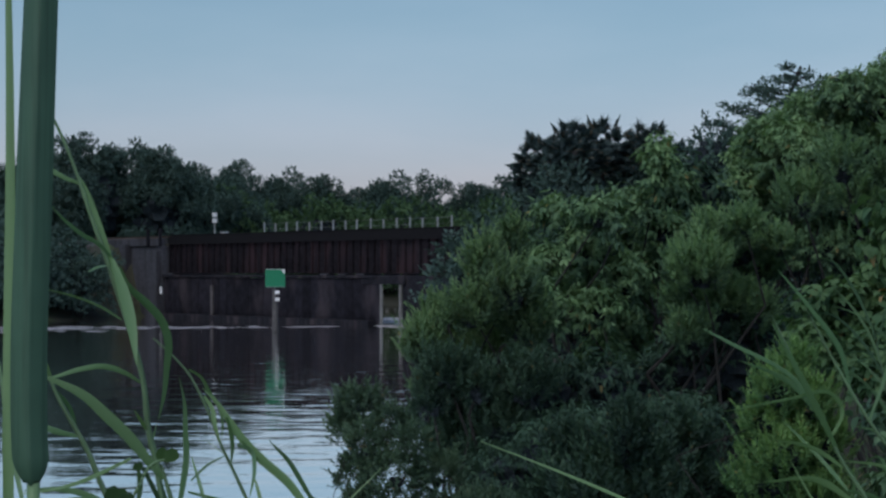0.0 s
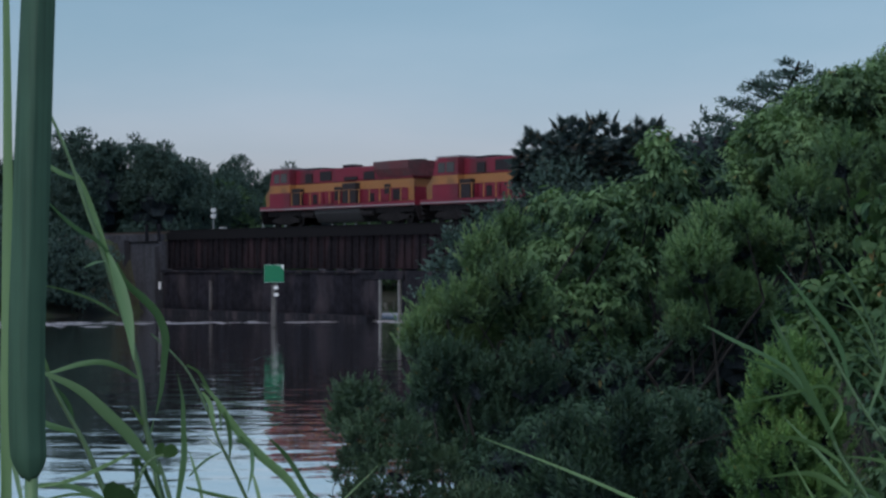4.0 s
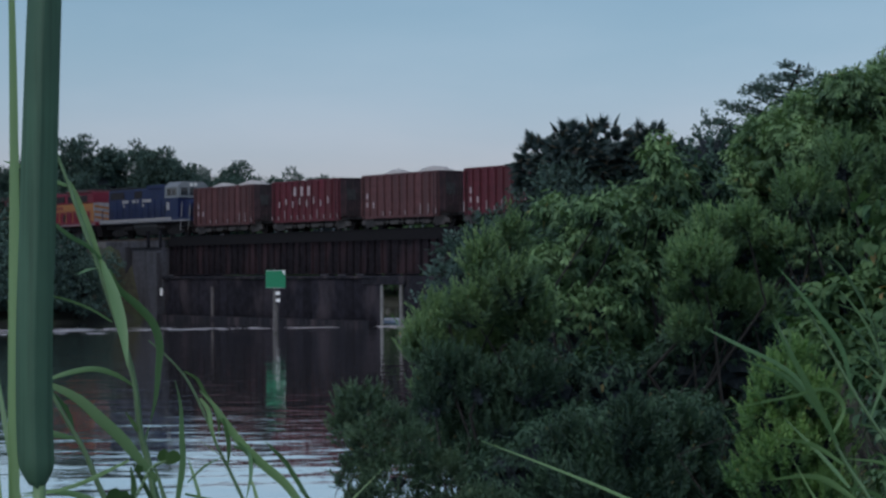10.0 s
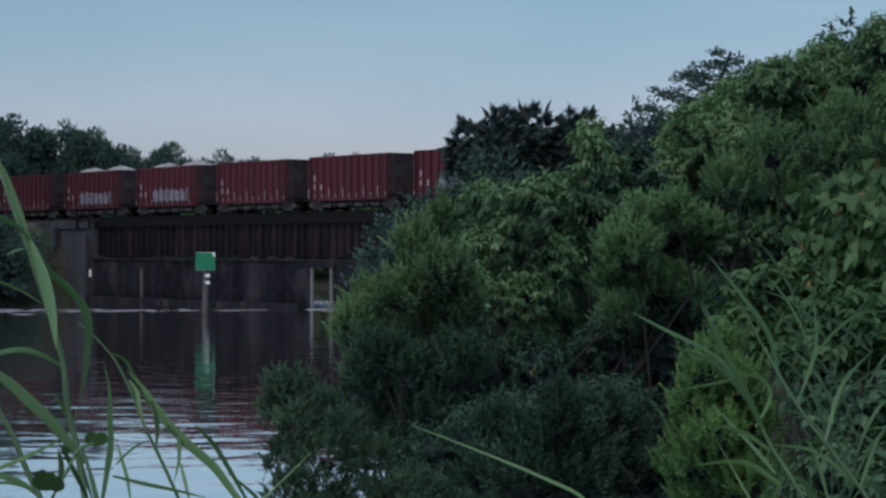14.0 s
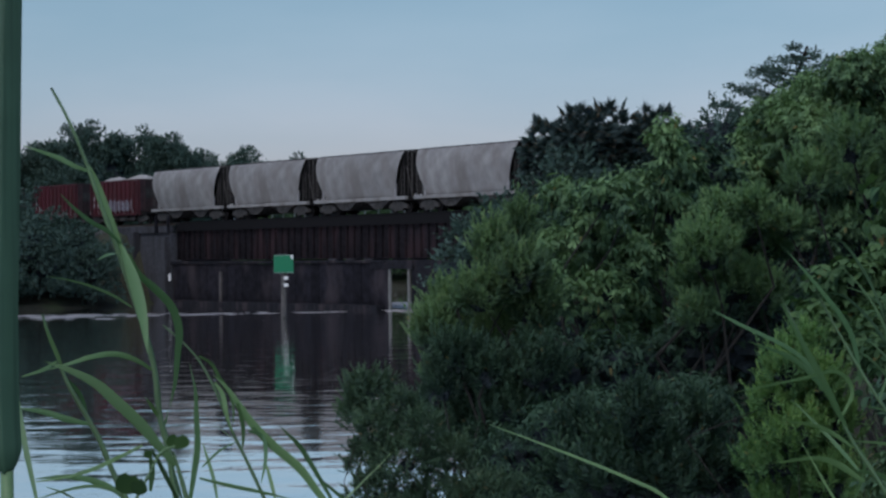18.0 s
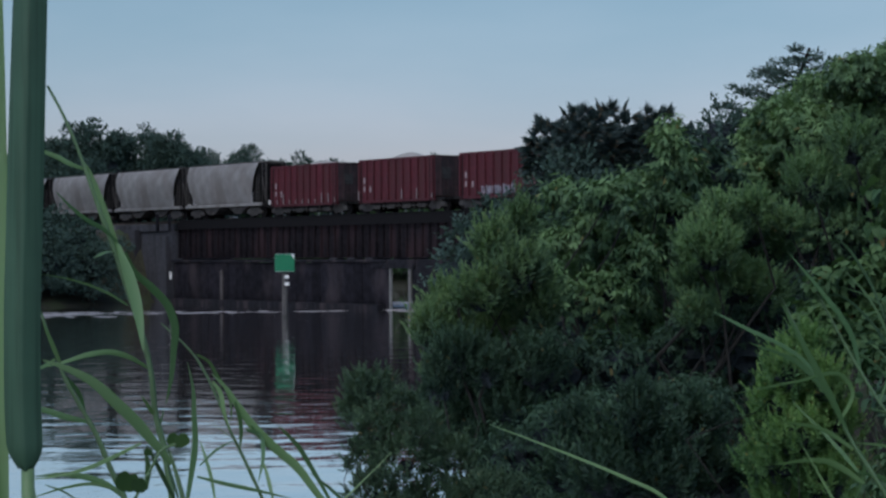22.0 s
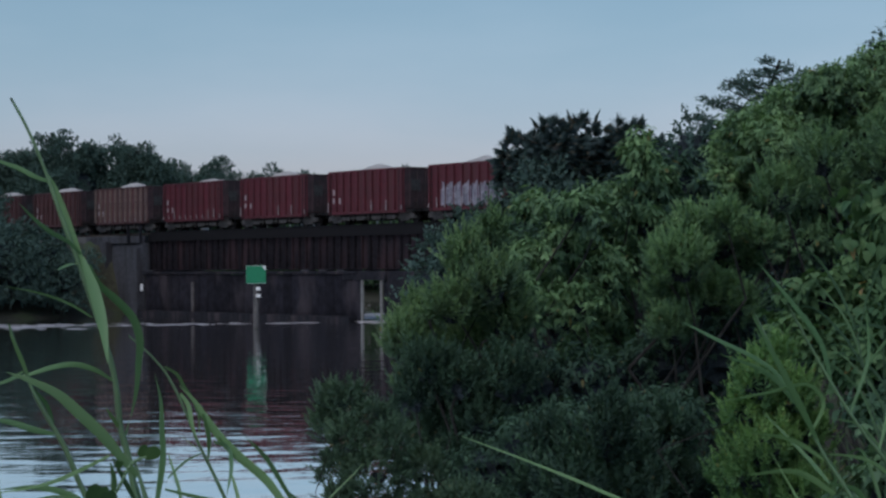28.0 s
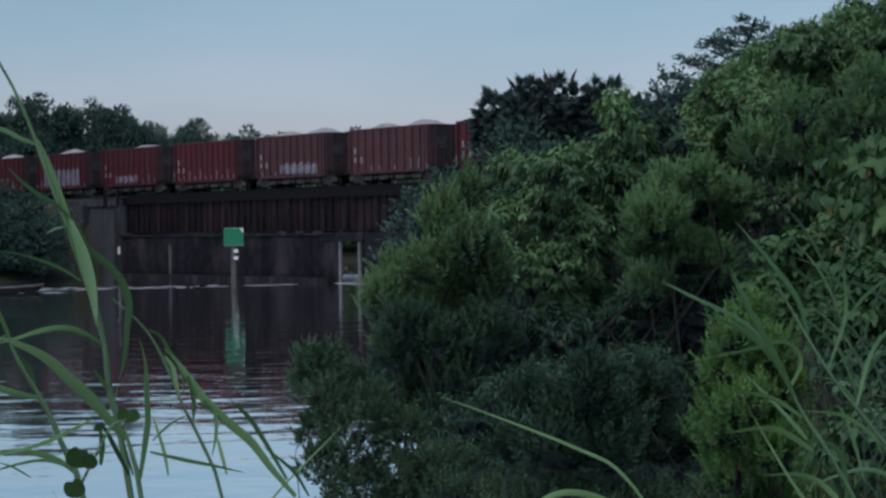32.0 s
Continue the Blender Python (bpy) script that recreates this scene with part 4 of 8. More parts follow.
def road_engine():
    """A modern wide-nosed road engine in red and gold."""
    car = thing("diesel_locomotive", on_track(0), "red and gold six-axle diesel locomotive with wide nose", "locomotive", "locomotives of the train")
    half = 10.7
    engine_base(car, half, 3, 7.4, LOCO_RED, STRIPE_WHITE, (-3.4, 2.9))
    # body side: lower red, gold band, upper red
    hood = part("hood", bmesh.new(), LOCO_RED, car)
    bm = bmesh.new()
    box(bm, -9.9, 6.2, -0.98, 0.98, 1.62, 2.62)
    hood.data = mesh_of("hood", bm, LOCO_RED)
    solid("gold_band", -9.4, 6.2, -1.0, 1.0, 2.625, 3.22, LOCO_GOLD, hood, "gold band")
    solid("upper_hood", -9.6, 6.2, -0.98, 0.98, 3.225, 4.3, LOCO_RED, hood, "dull red upper hood", 0.08)
    bm = bmesh.new()
    prism(bm, ((-1.0, 3.4), (1.0, 3.4), (1.5, 3.95), (1.5, 4.5), (-1.5, 4.5), (-1.5, 3.95)), "x", -9.8, -5.4)
    part("radiator_wing", bm, LOCO_ROOF, hood, "flared dull red radiator housing")
    for x0, x1, z0, z1 in ((-9.0, -5.8, 3.45, 3.85), (-4.8, -3.4, 3.3, 3.9), (1.0, 2.6, 3.4, 4.1)):
        solid("grille", x0, x1, -1.03, 1.03, z0, z1, LOCO_DARK, hood, "dark intake grille")
    # full-width skirt of walkway doors
    hood_doors(hood, LOCO_RED, 12, -9.2, 1.25, 1.1, 1.0, 1.7, 2.55)
    bm = bmesh.new()
    prism(bm, ((-9.9, 1.64), (-9.9, 3.2), (-9.3, 3.2), (-8.2, 1.64)), "y", 1.003, 1.02)
    part("gold_sweep", bm, LOCO_GOLD, hood, "gold band sweeping down")
    solid("blower_box", -2.9, -1.1, 0.98, 1.42, 1.63, 3.1, LOCO_DARK, hood, "dark equipment housing", 0.03)
    solid("blower_box", 4.9, 6.1, 0.98, 1.42, 1.63, 2.9, LOCO_DARK, hood, "dark equipment housing", 0.03)
    cab = part("cab", bmesh.new(), LOCO_RED, car)
    bm = bmesh.new()
    prism(bm, ((6.2, 3.22), (9.15, 3.22), (8.85, 4.25), (8.5, 4.42), (6.2, 4.42)), "y", -1.5, 1.5)
    cab.data = mesh_of("cab", bm, LOCO_RED)
    solid("cab_lower", 6.2, 9.2, -1.5, 1.5, 1.62, 2.62, LOCO_RED, cab)
    solid("cab_band", 6.2, 9.2, -1.505, 1.505, 2.624, 3.216, LOCO_GOLD, cab, "gold band")
    for y in (1.503, -1.521):
        for x0, x1 in ((6.6, 7.5), (7.65, 8.5)):
            solid("window", x0, x1, y, y + 0.018, 3.4, 4.1, GLASS, cab, "dark side window")
    bm = bmesh.new()
    prism(bm, ((9.2, 1.62), (10.5, 1.62), (10.55, 2.5), (9.9, 3.1), (9.2, 3.2)), "y", -1.05, 1.05)
    part("nose", bm, LOCO_GOLD, car, "gold short nose")
    for y in (-0.55, 0.55):
        solid("windscreen", 9.05, 9.12, y - 0.42, y + 0.42, 3.4, 4.05, GLASS, cab)
    solid("cab_roof", 6.2, 8.9, -1.4, 1.4, 4.424, 4.56, STRIPE_WHITE, cab, "pale dusty cab roof", 0.05)
    handrails(car, -10.2, 6.0, 1.44, 1.62, 2.6, LOCO_GOLD, 1.3)
    for x0, x1, z0, z1 in ((-8.2, -7.3, 1.75, 2.5), (-6.9, -6.2, 2.2, 2.9), (-4.9, -4.2, 1.7, 2.3), (-0.4, 0.5, 1.9, 2.9), (2.9, 3.5, 1.7, 2.4), (3.7, 4.6, 3.3, 4.0), (-2.6, -0.8, 3.35, 3.6)):
        solid("vent", x0, x1, -1.075, 1.075, z0, z1, LOCO_DARK, hood, "dark louvred vent")
    solid("brake_hatch", 2.9, 5.2, -0.7, 0.7, 4.3, 4.46, LOCO_DARK, hood, "dark roof hatch", 0.04)
    for x in (-9.0, -7.6, -6.2):
        bm = bmesh.new()
        rod(bm, (x, 0, 4.48), (x, 0, 4.6), 0.6, sides=16)
        part("radiator_fan", bm, LOCO_DARK, hood)
    solid("exhaust_duct", -1.0, 0.2, -0.5, 0.5, 4.3, 4.55, LOCO_DARK, hood)
    solid("horn", 3.8, 4.4, -0.3, 0.3, 4.3, 4.5, LOCO_ROOF, hood)
    return car


def old_engine():
    """An older narrow-hooded six-axle engine in red and gold."""
    car = thing("diesel_locomotive", on_track(0), "older red and gold diesel locomotive with pale striped rear end", "locomotive", "locomotives of the train")
    half = 10.1
    engine_base(car, half, 3, 6.6, LOCO_RED, STRIPE_WHITE, (-2.6, 2.6))
    hood = part("hood", bmesh.new(), LOCO_RED, car)
    bm = bmesh.new()
    box(bm, -8.6, 5.0, -1.0, 1.0, 1.62, 2.7)
    hood.data = mesh_of("hood", bm, LOCO_RED)
    solid("gold_band", -8.3, 4.7, -1.01, 1.01, 2.704, 3.35, LOCO_GOLD, hood, "gold band")
    solid("upper_hood", -8.6, 5.0, -1.0, 1.0, 3.354, 4.35, LOCO_RED, hood, "red upper hood", 0.07)
    for x0, x1, z0, z1 in ((-7.4, -3.3, 3.5, 4.1), (-2.6, 1.2, 3.55, 4.1), (3.0, 5.0, 3.36, 4.2)):
        solid("grille", x0, x1, -1.04, 1.04, z0, z1, LOCO_DARK, hood, "dark intake grille")
    solid("radiator_cap", -8.3, -3.0, -1.1, 1.1, 4.35, 4.55, LOCO_ROOF, hood, "dusty radiator top", 0.05)
    for x in (-7.3, -5.7, -4.1):
        bm = bmesh.new()
        rod(bm, (x, 0, 4.5), (x, 0, 4.66), 0.6, sides=16)
        part("radiator_fan", bm, LOCO_DARK, hood)
    solid("blower_hump", 0.6, 2.6, -0.6, 0.6, 4.35, 4.55, LOCO_ROOF, hood, bevel=0.05)
    solid("rear_end", -8.66, -8.604, -1.0, 1.0, 1.62, 3.4, STRIPE_WHITE, hood, "pale rear hood end")
    bm = bmesh.new()
    for i in range(3):
        prism(bm, ((-0.9, 1.75 + i * 0.5), (0.9, 2.0 + i * 0.5), (0.9, 2.2 + i * 0.5), (-0.9, 1.95 + i * 0.5)), "x", -8.68, -8.664)
    part("warning_stripe", bm, LOCO_GOLD, hood, "gold warning stripes")
    solid("rear_sweep", -8.6, -7.95, -1.015, 1.015, 1.7, 3.3, LOCO_GOLD, hood, "gold panel at the rear of the hood")
    hood_doors(hood, LOCO_RED, 10, -7.7, 1.2, 1.05, 1.0, 1.7, 2.6)
    solid("battery_box", 5.1, 6.0, 1.0, 1.4, 1.63, 3.2, LOCO_DARK, hood, "dark side housing", 0.03)
    cab = part("cab", bmesh.new(), LOCO_RED, car)
    bm = bmesh.new()
    prism(bm, ((5.0, 3.3), (7.3, 3.3), (7.3, 4.2), (6.9, 4.45), (5.4, 4.45), (5.0, 4.2)), "y", -1.45, 1.45)
    cab.data = mesh_of("cab", bm, LOCO_RED)
    solid("cab_lower", 5.0, 7.3, -1.45, 1.45, 1.62, 3.296, LOCO_RED, cab)
    for y in (1.452, -1.47):
        solid("window", 5.3, 6.0, y, y + 0.018, 3.45, 4.1, GLASS, cab)
        solid("window", 6.2, 6.9, y, y + 0.018, 3.45, 4.1, GLASS, cab)
        solid("number_board", 6.95, 7.25, y, y + 0.02, 3.3, 4.05, WHITE_PAINT, cab, "white panel")
    solid("side_panel", 3.6, 4.8, 1.012, 1.03, 2.75, 3.32, STRIPE_WHITE, hood, "pale panel on the band")
    bm = bmesh.new()
    prism(bm, ((7.3, 1.62), (9.4, 1.62), (9.45, 2.9), (9.2, 3.15), (7.3, 3.3)), "y", -0.95, 0.95)
    part("nose", bm, LOCO_GOLD, car, "gold low nose")
    solid("sunshade", 5.2, 7.0, 1.45, 1.7, 4.15, 4.2, LOCO_ROOF, cab)
    handrails(car, -9.6, 4.9, 1.44, 1.62, 2.6, LOCO_GOLD, 1.4)
    for x0, x1, z0, z1 in ((-6.4, -5.8, 1.75, 2.5), (-3.0, -2.4, 1.75, 2.4), (0.4, 0.9, 1.8, 2.5), (2.2, 2.8, 1.75, 2.5)):
        solid("vent", x0, x1, -1.075, 1.075, z0, z1, LOCO_DARK, hood, "dark louvred vent")
    for i in range(9):
        solid("letter_bar", 2.2 - i * 0.55, 2.55 - i * 0.55, 1.012, 1.022, 2.86, 3.18, LOCO_RED, hood, "dull red painted bar")
    return car


def blue_engine():
    """A dark blue four-axle engine running with its cab to the rear."""
    car = thing("diesel_locomotive", on_track(0), "dark blue diesel locomotive with pale cab roof and white sill stripe", "locomotive", "locomotives of the train")
    half = 8.5
    engine_base(car, half, 2, 5.2, LOCO_BLUE, STRIPE_WHITE, (-2.2, 2.2))
    for y in (1.53, -1.56):
        solid("broad_stripe", -5.2, half - 0.1, y, y + 0.03, 1.44, 1.68, STRIPE_WHITE, car, "broad white sill stripe")
    hood = part("hood", bmesh.new(), LOCO_BLUE, car)
    bm = bmesh.new()
    box(bm, -4.0, 7.7, -0.98, 0.98, 1.62, 4.3, 0.08)
    hood.data = mesh_of("hood", bm, LOCO_BLUE)
    hood_doors(hood, LOCO_BLUE, 9, -3.6, 1.2, 1.05, 0.98, 1.7, 3.3)
    for i, w in enumerate((0.9, 0.35, 0.7, 0.3, 0.9, 0.8)):
        x = 4.9 - i * 0.95
        solid("letter_bar", x - w, x, 1.045, 1.055, 3.1, 3.36, STRIPE_WHITE, hood, "white painted bar")
    for x in (4.7, 1.0):
        solid("letter_bar", x - 0.3, x, 1.045, 1.055, 2.75, 2.95, STRIPE_WHITE, hood, "small white painted bar")
    for x0, x1 in ((4.6, 7.3), (1.2, 2.6)):
        solid("grille", x0, x1, -1.02, 1.02, 3.5, 4.1, LOCO_DARK, hood, "dark intake grille")
    solid("radiator_cap", 3.6, 7.6, -0.9, 0.9, 4.3, 4.5, LOCO_DARK, hood, bevel=0.05)
    solid("dynamic_brake", -3.6, 0.2, -1.05, 1.05, 4.2, 4.52, LOCO_BLUE, hood, bevel=0.06)
    cab = part("cab", bmesh.new(), LOCO_BLUE, car)
    bm = bmesh.new()
    prism(bm, ((-4.0, 1.62), (-6.2, 1.62), (-6.2, 3.3), (-4.0, 3.3)), "y", -1.45, 1.45)
    cab.data = mesh_of("cab", bm, LOCO_BLUE)
    bm = bmesh.new()
    prism(bm, ((-1.45, 3.304), (1.45, 3.304), (1.45, 4.25), (1.0, 4.66), (-1.0, 4.66), (-1.45, 4.25)), "x", -6.25, -3.9)
    part("cab_top", bm, LOCO_SILVER, cab, "pale silver cab roof and window band")
    for y in (1.455, -1.473):
        for x0, x1 in ((-5.95, -5.25), (-5.1, -4.3)):
            solid("window", x0, x1, y, y + 0.018, 3.5, 4.1, GLASS, cab)
    for y in (-0.85, 0.0, 0.85):
        solid("end_window", -6.275, -6.256, y - 0.33, y + 0.33, 3.5, 4.15, GLASS, cab)
    for y in (-0.2, 0.2):
        bm = bmesh.new()
        rod(bm, (-6.2, y, 4.4), (-6.34, y, 4.4), 0.14, sides=12)
        part("headlight", bm, LENS, cab, "unlit headlight")
    solid("cab_number", -4.75, -4.2, 1.452, 1.462, 2.3, 2.95, STRIPE_WHITE, cab, "pale painted bar")
    bm = bmesh.new()
    prism(bm, ((-6.2, 1.62), (-7.6, 1.62), (-7.65, 2.8), (-7.4, 3.0), (-6.2, 3.15)), "y", -0.95, 0.95)
    part("nose", bm, LOCO_BLUE, car)
    handrails(car, -3.8, 8.0, 1.44, 1.62, 2.6, LOCO_BLUE)
    bm = bmesh.new()
    rod(bm, (-7.9, 1.4, 0.6), (-8.3, 1.4, 2.6), 0.03, sides=6)
    rod(bm, (-6.6, 1.4, 0.6), (-6.9, 1.4, 2.9), 0.03, sides=6)
    part("grab_rail", bm, STRIPE_WHITE, car, "white grab rails")
    return car


def build_train():
    """Makes the cars from the front to the rear; gives each with the distance of its middle behind the train's front."""
    two_peaks, low = ((-2.4, 1.0, 1.7), (2.2, 0.95, 1.5)), ((-2.0, 0.4, 3.0), (2.5, 0.45, 2.5))
    small = ((3.9, 2.2, 0.2, 0.42), (3.9, 1.6, 0.2, 0.36), (3.1, 1.55, 0.18, 0.42))
    def kit(feet, peaks, bars=(), spray=()):
        return {"feet": feet, "peaks": peaks, "bars": bars, "spray": spray}
    letters = [(1.3 - i * 1.0, 2.75, 0.36, 0.7) for i in range(3)] + [(3.6 - i * 1.0, 1.9 + 0.2 * (i % 2), 0.15, 0.5) for i in range(8)]
    cone, side_cone = ((0.3, 1.0, 1.5),), ((-0.8, 0.8, 1.8),)
    kinds = {
        "plain": open_hopper(CAR_RED, 11, 11, kit(0.35, cone, small), "faded red open hopper car with a cone of pale gravel"),
        "brown": open_hopper(CAR_BROWN, 11, 12, kit(0.35, two_peaks, small), "brown-red open hopper car heaped with pale gravel"),
        "brown_cone": open_hopper(CAR_BROWN, 11, 18, kit(0.3, cone, small), "dull brown open hopper car with a cone of pale gravel"),
        "lettered": open_hopper(CAR_RED, 11, 13, kit(0.95, low, letters), "bright red open hopper car with large white painted marks"),
        "sprayed": open_hopper(CAR_RED, 12, 14, kit(0.8, two_peaks, small, ((-0.6, 1.15, 5.2, 1.0),)), "red open hopper car with pale graffiti along its side"),
        "sprayed_low": open_hopper(CAR_RED, 11, 19, kit(0.6, side_cone, small, ((0.4, 1.05, 3.6, 0.6),)), "red open hopper car with small white graffiti"),
        "sprayed_high": open_hopper(CAR_RED, 11, 20, kit(0.9, cone, (), ((0.0, 1.1, 6.6, 1.5),)), "red open hopper car with tall white graffiti"),
        "scuffed": open_hopper(CAR_RED, 11, 15, kit(1.0, side_cone, small), "red open hopper car with white-scuffed ribs"),
        "scuffed_low": open_hopper(CAR_RED, 12, 21, kit(1.0, low, small), "red open hopper car with white-scuffed ribs and a low load"),
        "tan": open_hopper(CAR_BROWN, 11, 16, kit(0.2, cone, small), "brown open hopper car with pale tan ribs, heaped gravel", CAR_TAN),
        "tan_sprayed": open_hopper(CAR_BROWN, 11, 22, kit(0.3, two_peaks, small, ((-1.0, 1.05, 4.6, 0.75),)), "brown open hopper car with white graffiti along the sill"),
    }
    grey = covered_hopper()
    order = ["brown", "lettered", "brown", "scuffed_low", "sprayed", "sprayed", "scuffed_low", "scuffed_low", "sprayed"]
    cars = [(road_engine(), 11.0, 22.0), (None, 33.0, 22.0), (old_engine(), 54.0, 20.8), (blue_engine(), 73.4, 16.6)]
    cars[1] = (copy_thing(cars[0][0], on_track(0)), 33.0, 22.0)
    at, used = 81.2, set()

    def add(kind, length):
        nonlocal at
        first = kinds.get(kind, grey)
        ob = first if kind not in used else copy_thing(first, on_track(0))
        used.add(kind)
        cars.append((ob, at + length / 2, length))
        at += length
    for kind in order:
        add(kind, OPEN_LEN)
    for i in range(6):
        add("grey", 13.4)
    for kind in ["scuffed", "plain", "sprayed_low", "brown_cone", "brown_cone", "tan", "scuffed", "plain", "plain", "sprayed_high", "sprayed_low", "scuffed_low", "tan_sprayed",
                 "brown", "plain", "scuffed", "brown_cone", "plain"]:
        add(kind, OPEN_LEN)
    return cars


CARS = build_train()
# where the train's front is on the track, second by second
FRONT = ((0.0, -39.6), (6.0, 54.0), (9.0, 100.6), (12.0, 146.6), (15.5, 200.0), (20.0, 268.8), (24.0, 329.2), (27.0, 373.4), (28.0, 388.0), (29.0, 402.4),
         (31.0, 431.2), (32.0, 445.5))


def move_train():
    for ob, behind, _ in CARS:
        walk(ob, [(t, on_track(s - behind)) for t, s in FRONT])


# ---------------------------------------------------------------- trees and shrubs
def tree_kind(seed, height, spread, leaf, leaf_len, sprigs, per, core=0.3, trunk=0.28):
    """Meshes of one kind of tree: trunk with limbs, crown of leafy sprigs in uneven masses."""
    rng = np.random.default_rng(seed)
    masses = []
    for i in range(9):
        a = i * 2.4 + rng.uniform(-0.4, 0.4)
        r = spread * rng.uniform(0.2, 0.62)
        z = height * rng.uniform(0.42, 0.8)
        s = spread * rng.uniform(0.34, 0.5)
        masses.append((r * math.cos(a), r * math.sin(a), z, s, s, s * 0.75))
    masses.append((0, 0, height * 0.86, spread * 0.4, spread * 0.4, height * 0.13))
    for i in range(4):
        a = i * 1.6 + 0.4
        masses.append((spread * 0.6 * math.cos(a), spread * 0.6 * math.sin(a), height * 0.26, spread * 0.45, spread * 0.45, height * 0.2))
    crown = crown_mesh("crown", rng, masses, sprigs, per, leaf_len * 1.3, leaf_len, leaf_len * 0.55, leaf, lift=0.35, core=core)
    bm = bmesh.new()
    fork = (0, 0, height * 0.3)
    rod(bm, (0, 0, -1.0), fork, trunk * height / 12, trunk * height / 18, 9)
    branches(bm, rng, fork, [m[:3] for m in masses], trunk * height / 26)
    # the last mesh is a dark core painted as shade in the crown
    return mesh_of("trunk", bm, BARK, True), crown, shade_core_mesh(rng, (0, 0, height * 0.55, spread * 0.46, spread * 0.46, height * 0.19), 1.0)


def plant(name, kind, x, y, z, turn, scale, label, category, group):
    t = thing(name, pose(x, y, z, 0, 0, turn), label, category, group)
    t.scale = scale if isinstance(scale, tuple) else (scale,) * 3
    part("trunk", kind[0], None, t)
    part("crown", kind[1], None, t)
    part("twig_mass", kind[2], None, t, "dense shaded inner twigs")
    return t


def far_woods():
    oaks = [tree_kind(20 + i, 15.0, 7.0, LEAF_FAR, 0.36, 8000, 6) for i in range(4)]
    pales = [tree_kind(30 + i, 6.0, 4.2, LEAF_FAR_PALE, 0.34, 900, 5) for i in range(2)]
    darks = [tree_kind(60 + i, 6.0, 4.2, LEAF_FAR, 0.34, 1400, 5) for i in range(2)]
    rng = random.Random(5)
    # the tall clump behind the far abutment, the lower line beyond the bridge: x, y, height
    spots = [(-50, 216, 12.5), (-44, 221, 13.6), (-39.5, 216, 15.6), (-36, 212, 15.8), (-33, 219, 16.4), (-29.5, 214, 15.2), (-26.5, 220, 13.8), (-23, 226, 12.2), (-57, 224, 15.5), (-64, 215, 17.0),
             (-73, 224, 16.0), (-84, 220, 17.5), (-97, 230, 16), (-112, 225, 18),
             (-25.5, 262, 16.3), (-20.5, 268, 15.6), (-31, 270, 15.8), (-15.5, 266, 14.6), (-11, 272, 13.2), (-6.5, 263, 14.9), (-1.5, 268, 15.4), (3.5, 264, 13.6),
             (8, 270, 14.8), (13.5, 264, 15.6), (19, 268, 16.5), (26, 266, 17), (34, 262, 16), (43, 268, 17), (54, 262, 16), (66, 266, 17)]
    for i, (x, y, h) in enumerate(spots):
        z = float(ground_height(np.array(x), np.array(y)))
        k = h / 15.0
        plant("oak_tree", oaks[i % 4], x, y, z, rng.uniform(0, 360), (k * rng.uniform(0.85, 1.0), k * rng.uniform(0.85, 1.0), k),
              "dark spreading broadleaf tree on the far bank", "tree", "far bank trees")
    for i in range(16):
        x, y = -32 + i * 3.6 + rng.uniform(-1, 1), 246 + rng.uniform(-4, 4) - (18 if i < 3 else 0)
        z = float(ground_height(np.array(x), np.array(y)))
        k = rng.uniform(1.4, 1.85)
        plant("willow_shrub", pales[i % 2], x, y, z, rng.uniform(0, 360), (k, k, k * 1.05), "pale green willow shrub on the far bank", "shrub", "far bank shrubs")
    # shrubs along the bank in front of the far approach
    for i, (x, y, k) in enumerate([(-30.5, 166, 1.0), (-33.5, 160, 1.15), (-37, 165, 1.4), (-36, 154, 1.0), (-41, 158, 1.35), (-46, 162, 1.6), (-44, 150, 1.2),
                                   (-51, 153, 1.5), (-29, 164, 0.8), (-32, 160, 0.85), (-36.5, 156, 0.8), (-40.5, 152, 0.85), (-46, 148, 0.9), (-52, 143, 1.0), (-60, 137, 1.1), (-58, 156, 1.7), (-54, 143, 1.3), (-66, 148, 1.7), (-76, 145, 1.8)]):
        z = float(ground_height(np.array(x), np.array(y)))
        plant("bank_shrub", darks[i % 2], x, y, z, i * 77, (k, k, k), "dark green shrub on the far bank beside the railway", "shrub", "far bank shrubs")
    # a far belt of woods all round
    belt = [tree_kind(40, 15, 7, LEAF_FAR, 0.9, 420, 4)]
    verts, faces, count = [], [], 0
    me = belt[0][1]
    co = np.empty(len(me.vertices) * 3, dtype=np.float32)
    me.vertices.foreach_get("co", co)
    co = co.reshape(-1, 3)
    tri = np.empty(len(me.loops), dtype=np.int32)
    me.loops.foreach_get("vertex_index", tri)
    tri = tri.reshape(-1, 3)
    for i in range(120):
        a = math.tau * i / 120
        r = 420 + 60 * math.sin(i * 5.1)
        x, y = r * math.sin(a), 60 + r * math.cos(a)
        t = rng.uniform(0, 6.28)
        rot = np.array([[math.cos(t), -math.sin(t), 0], [math.sin(t), math.cos(t), 0], [0, 0, 1]])
        verts.append(co @ rot.T * rng.uniform(0.9, 1.35) + np.array([x, y, 0.5]))
        faces.append(tri + count)
        count += len(co)
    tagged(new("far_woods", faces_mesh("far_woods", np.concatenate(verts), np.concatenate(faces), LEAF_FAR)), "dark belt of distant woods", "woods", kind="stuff")


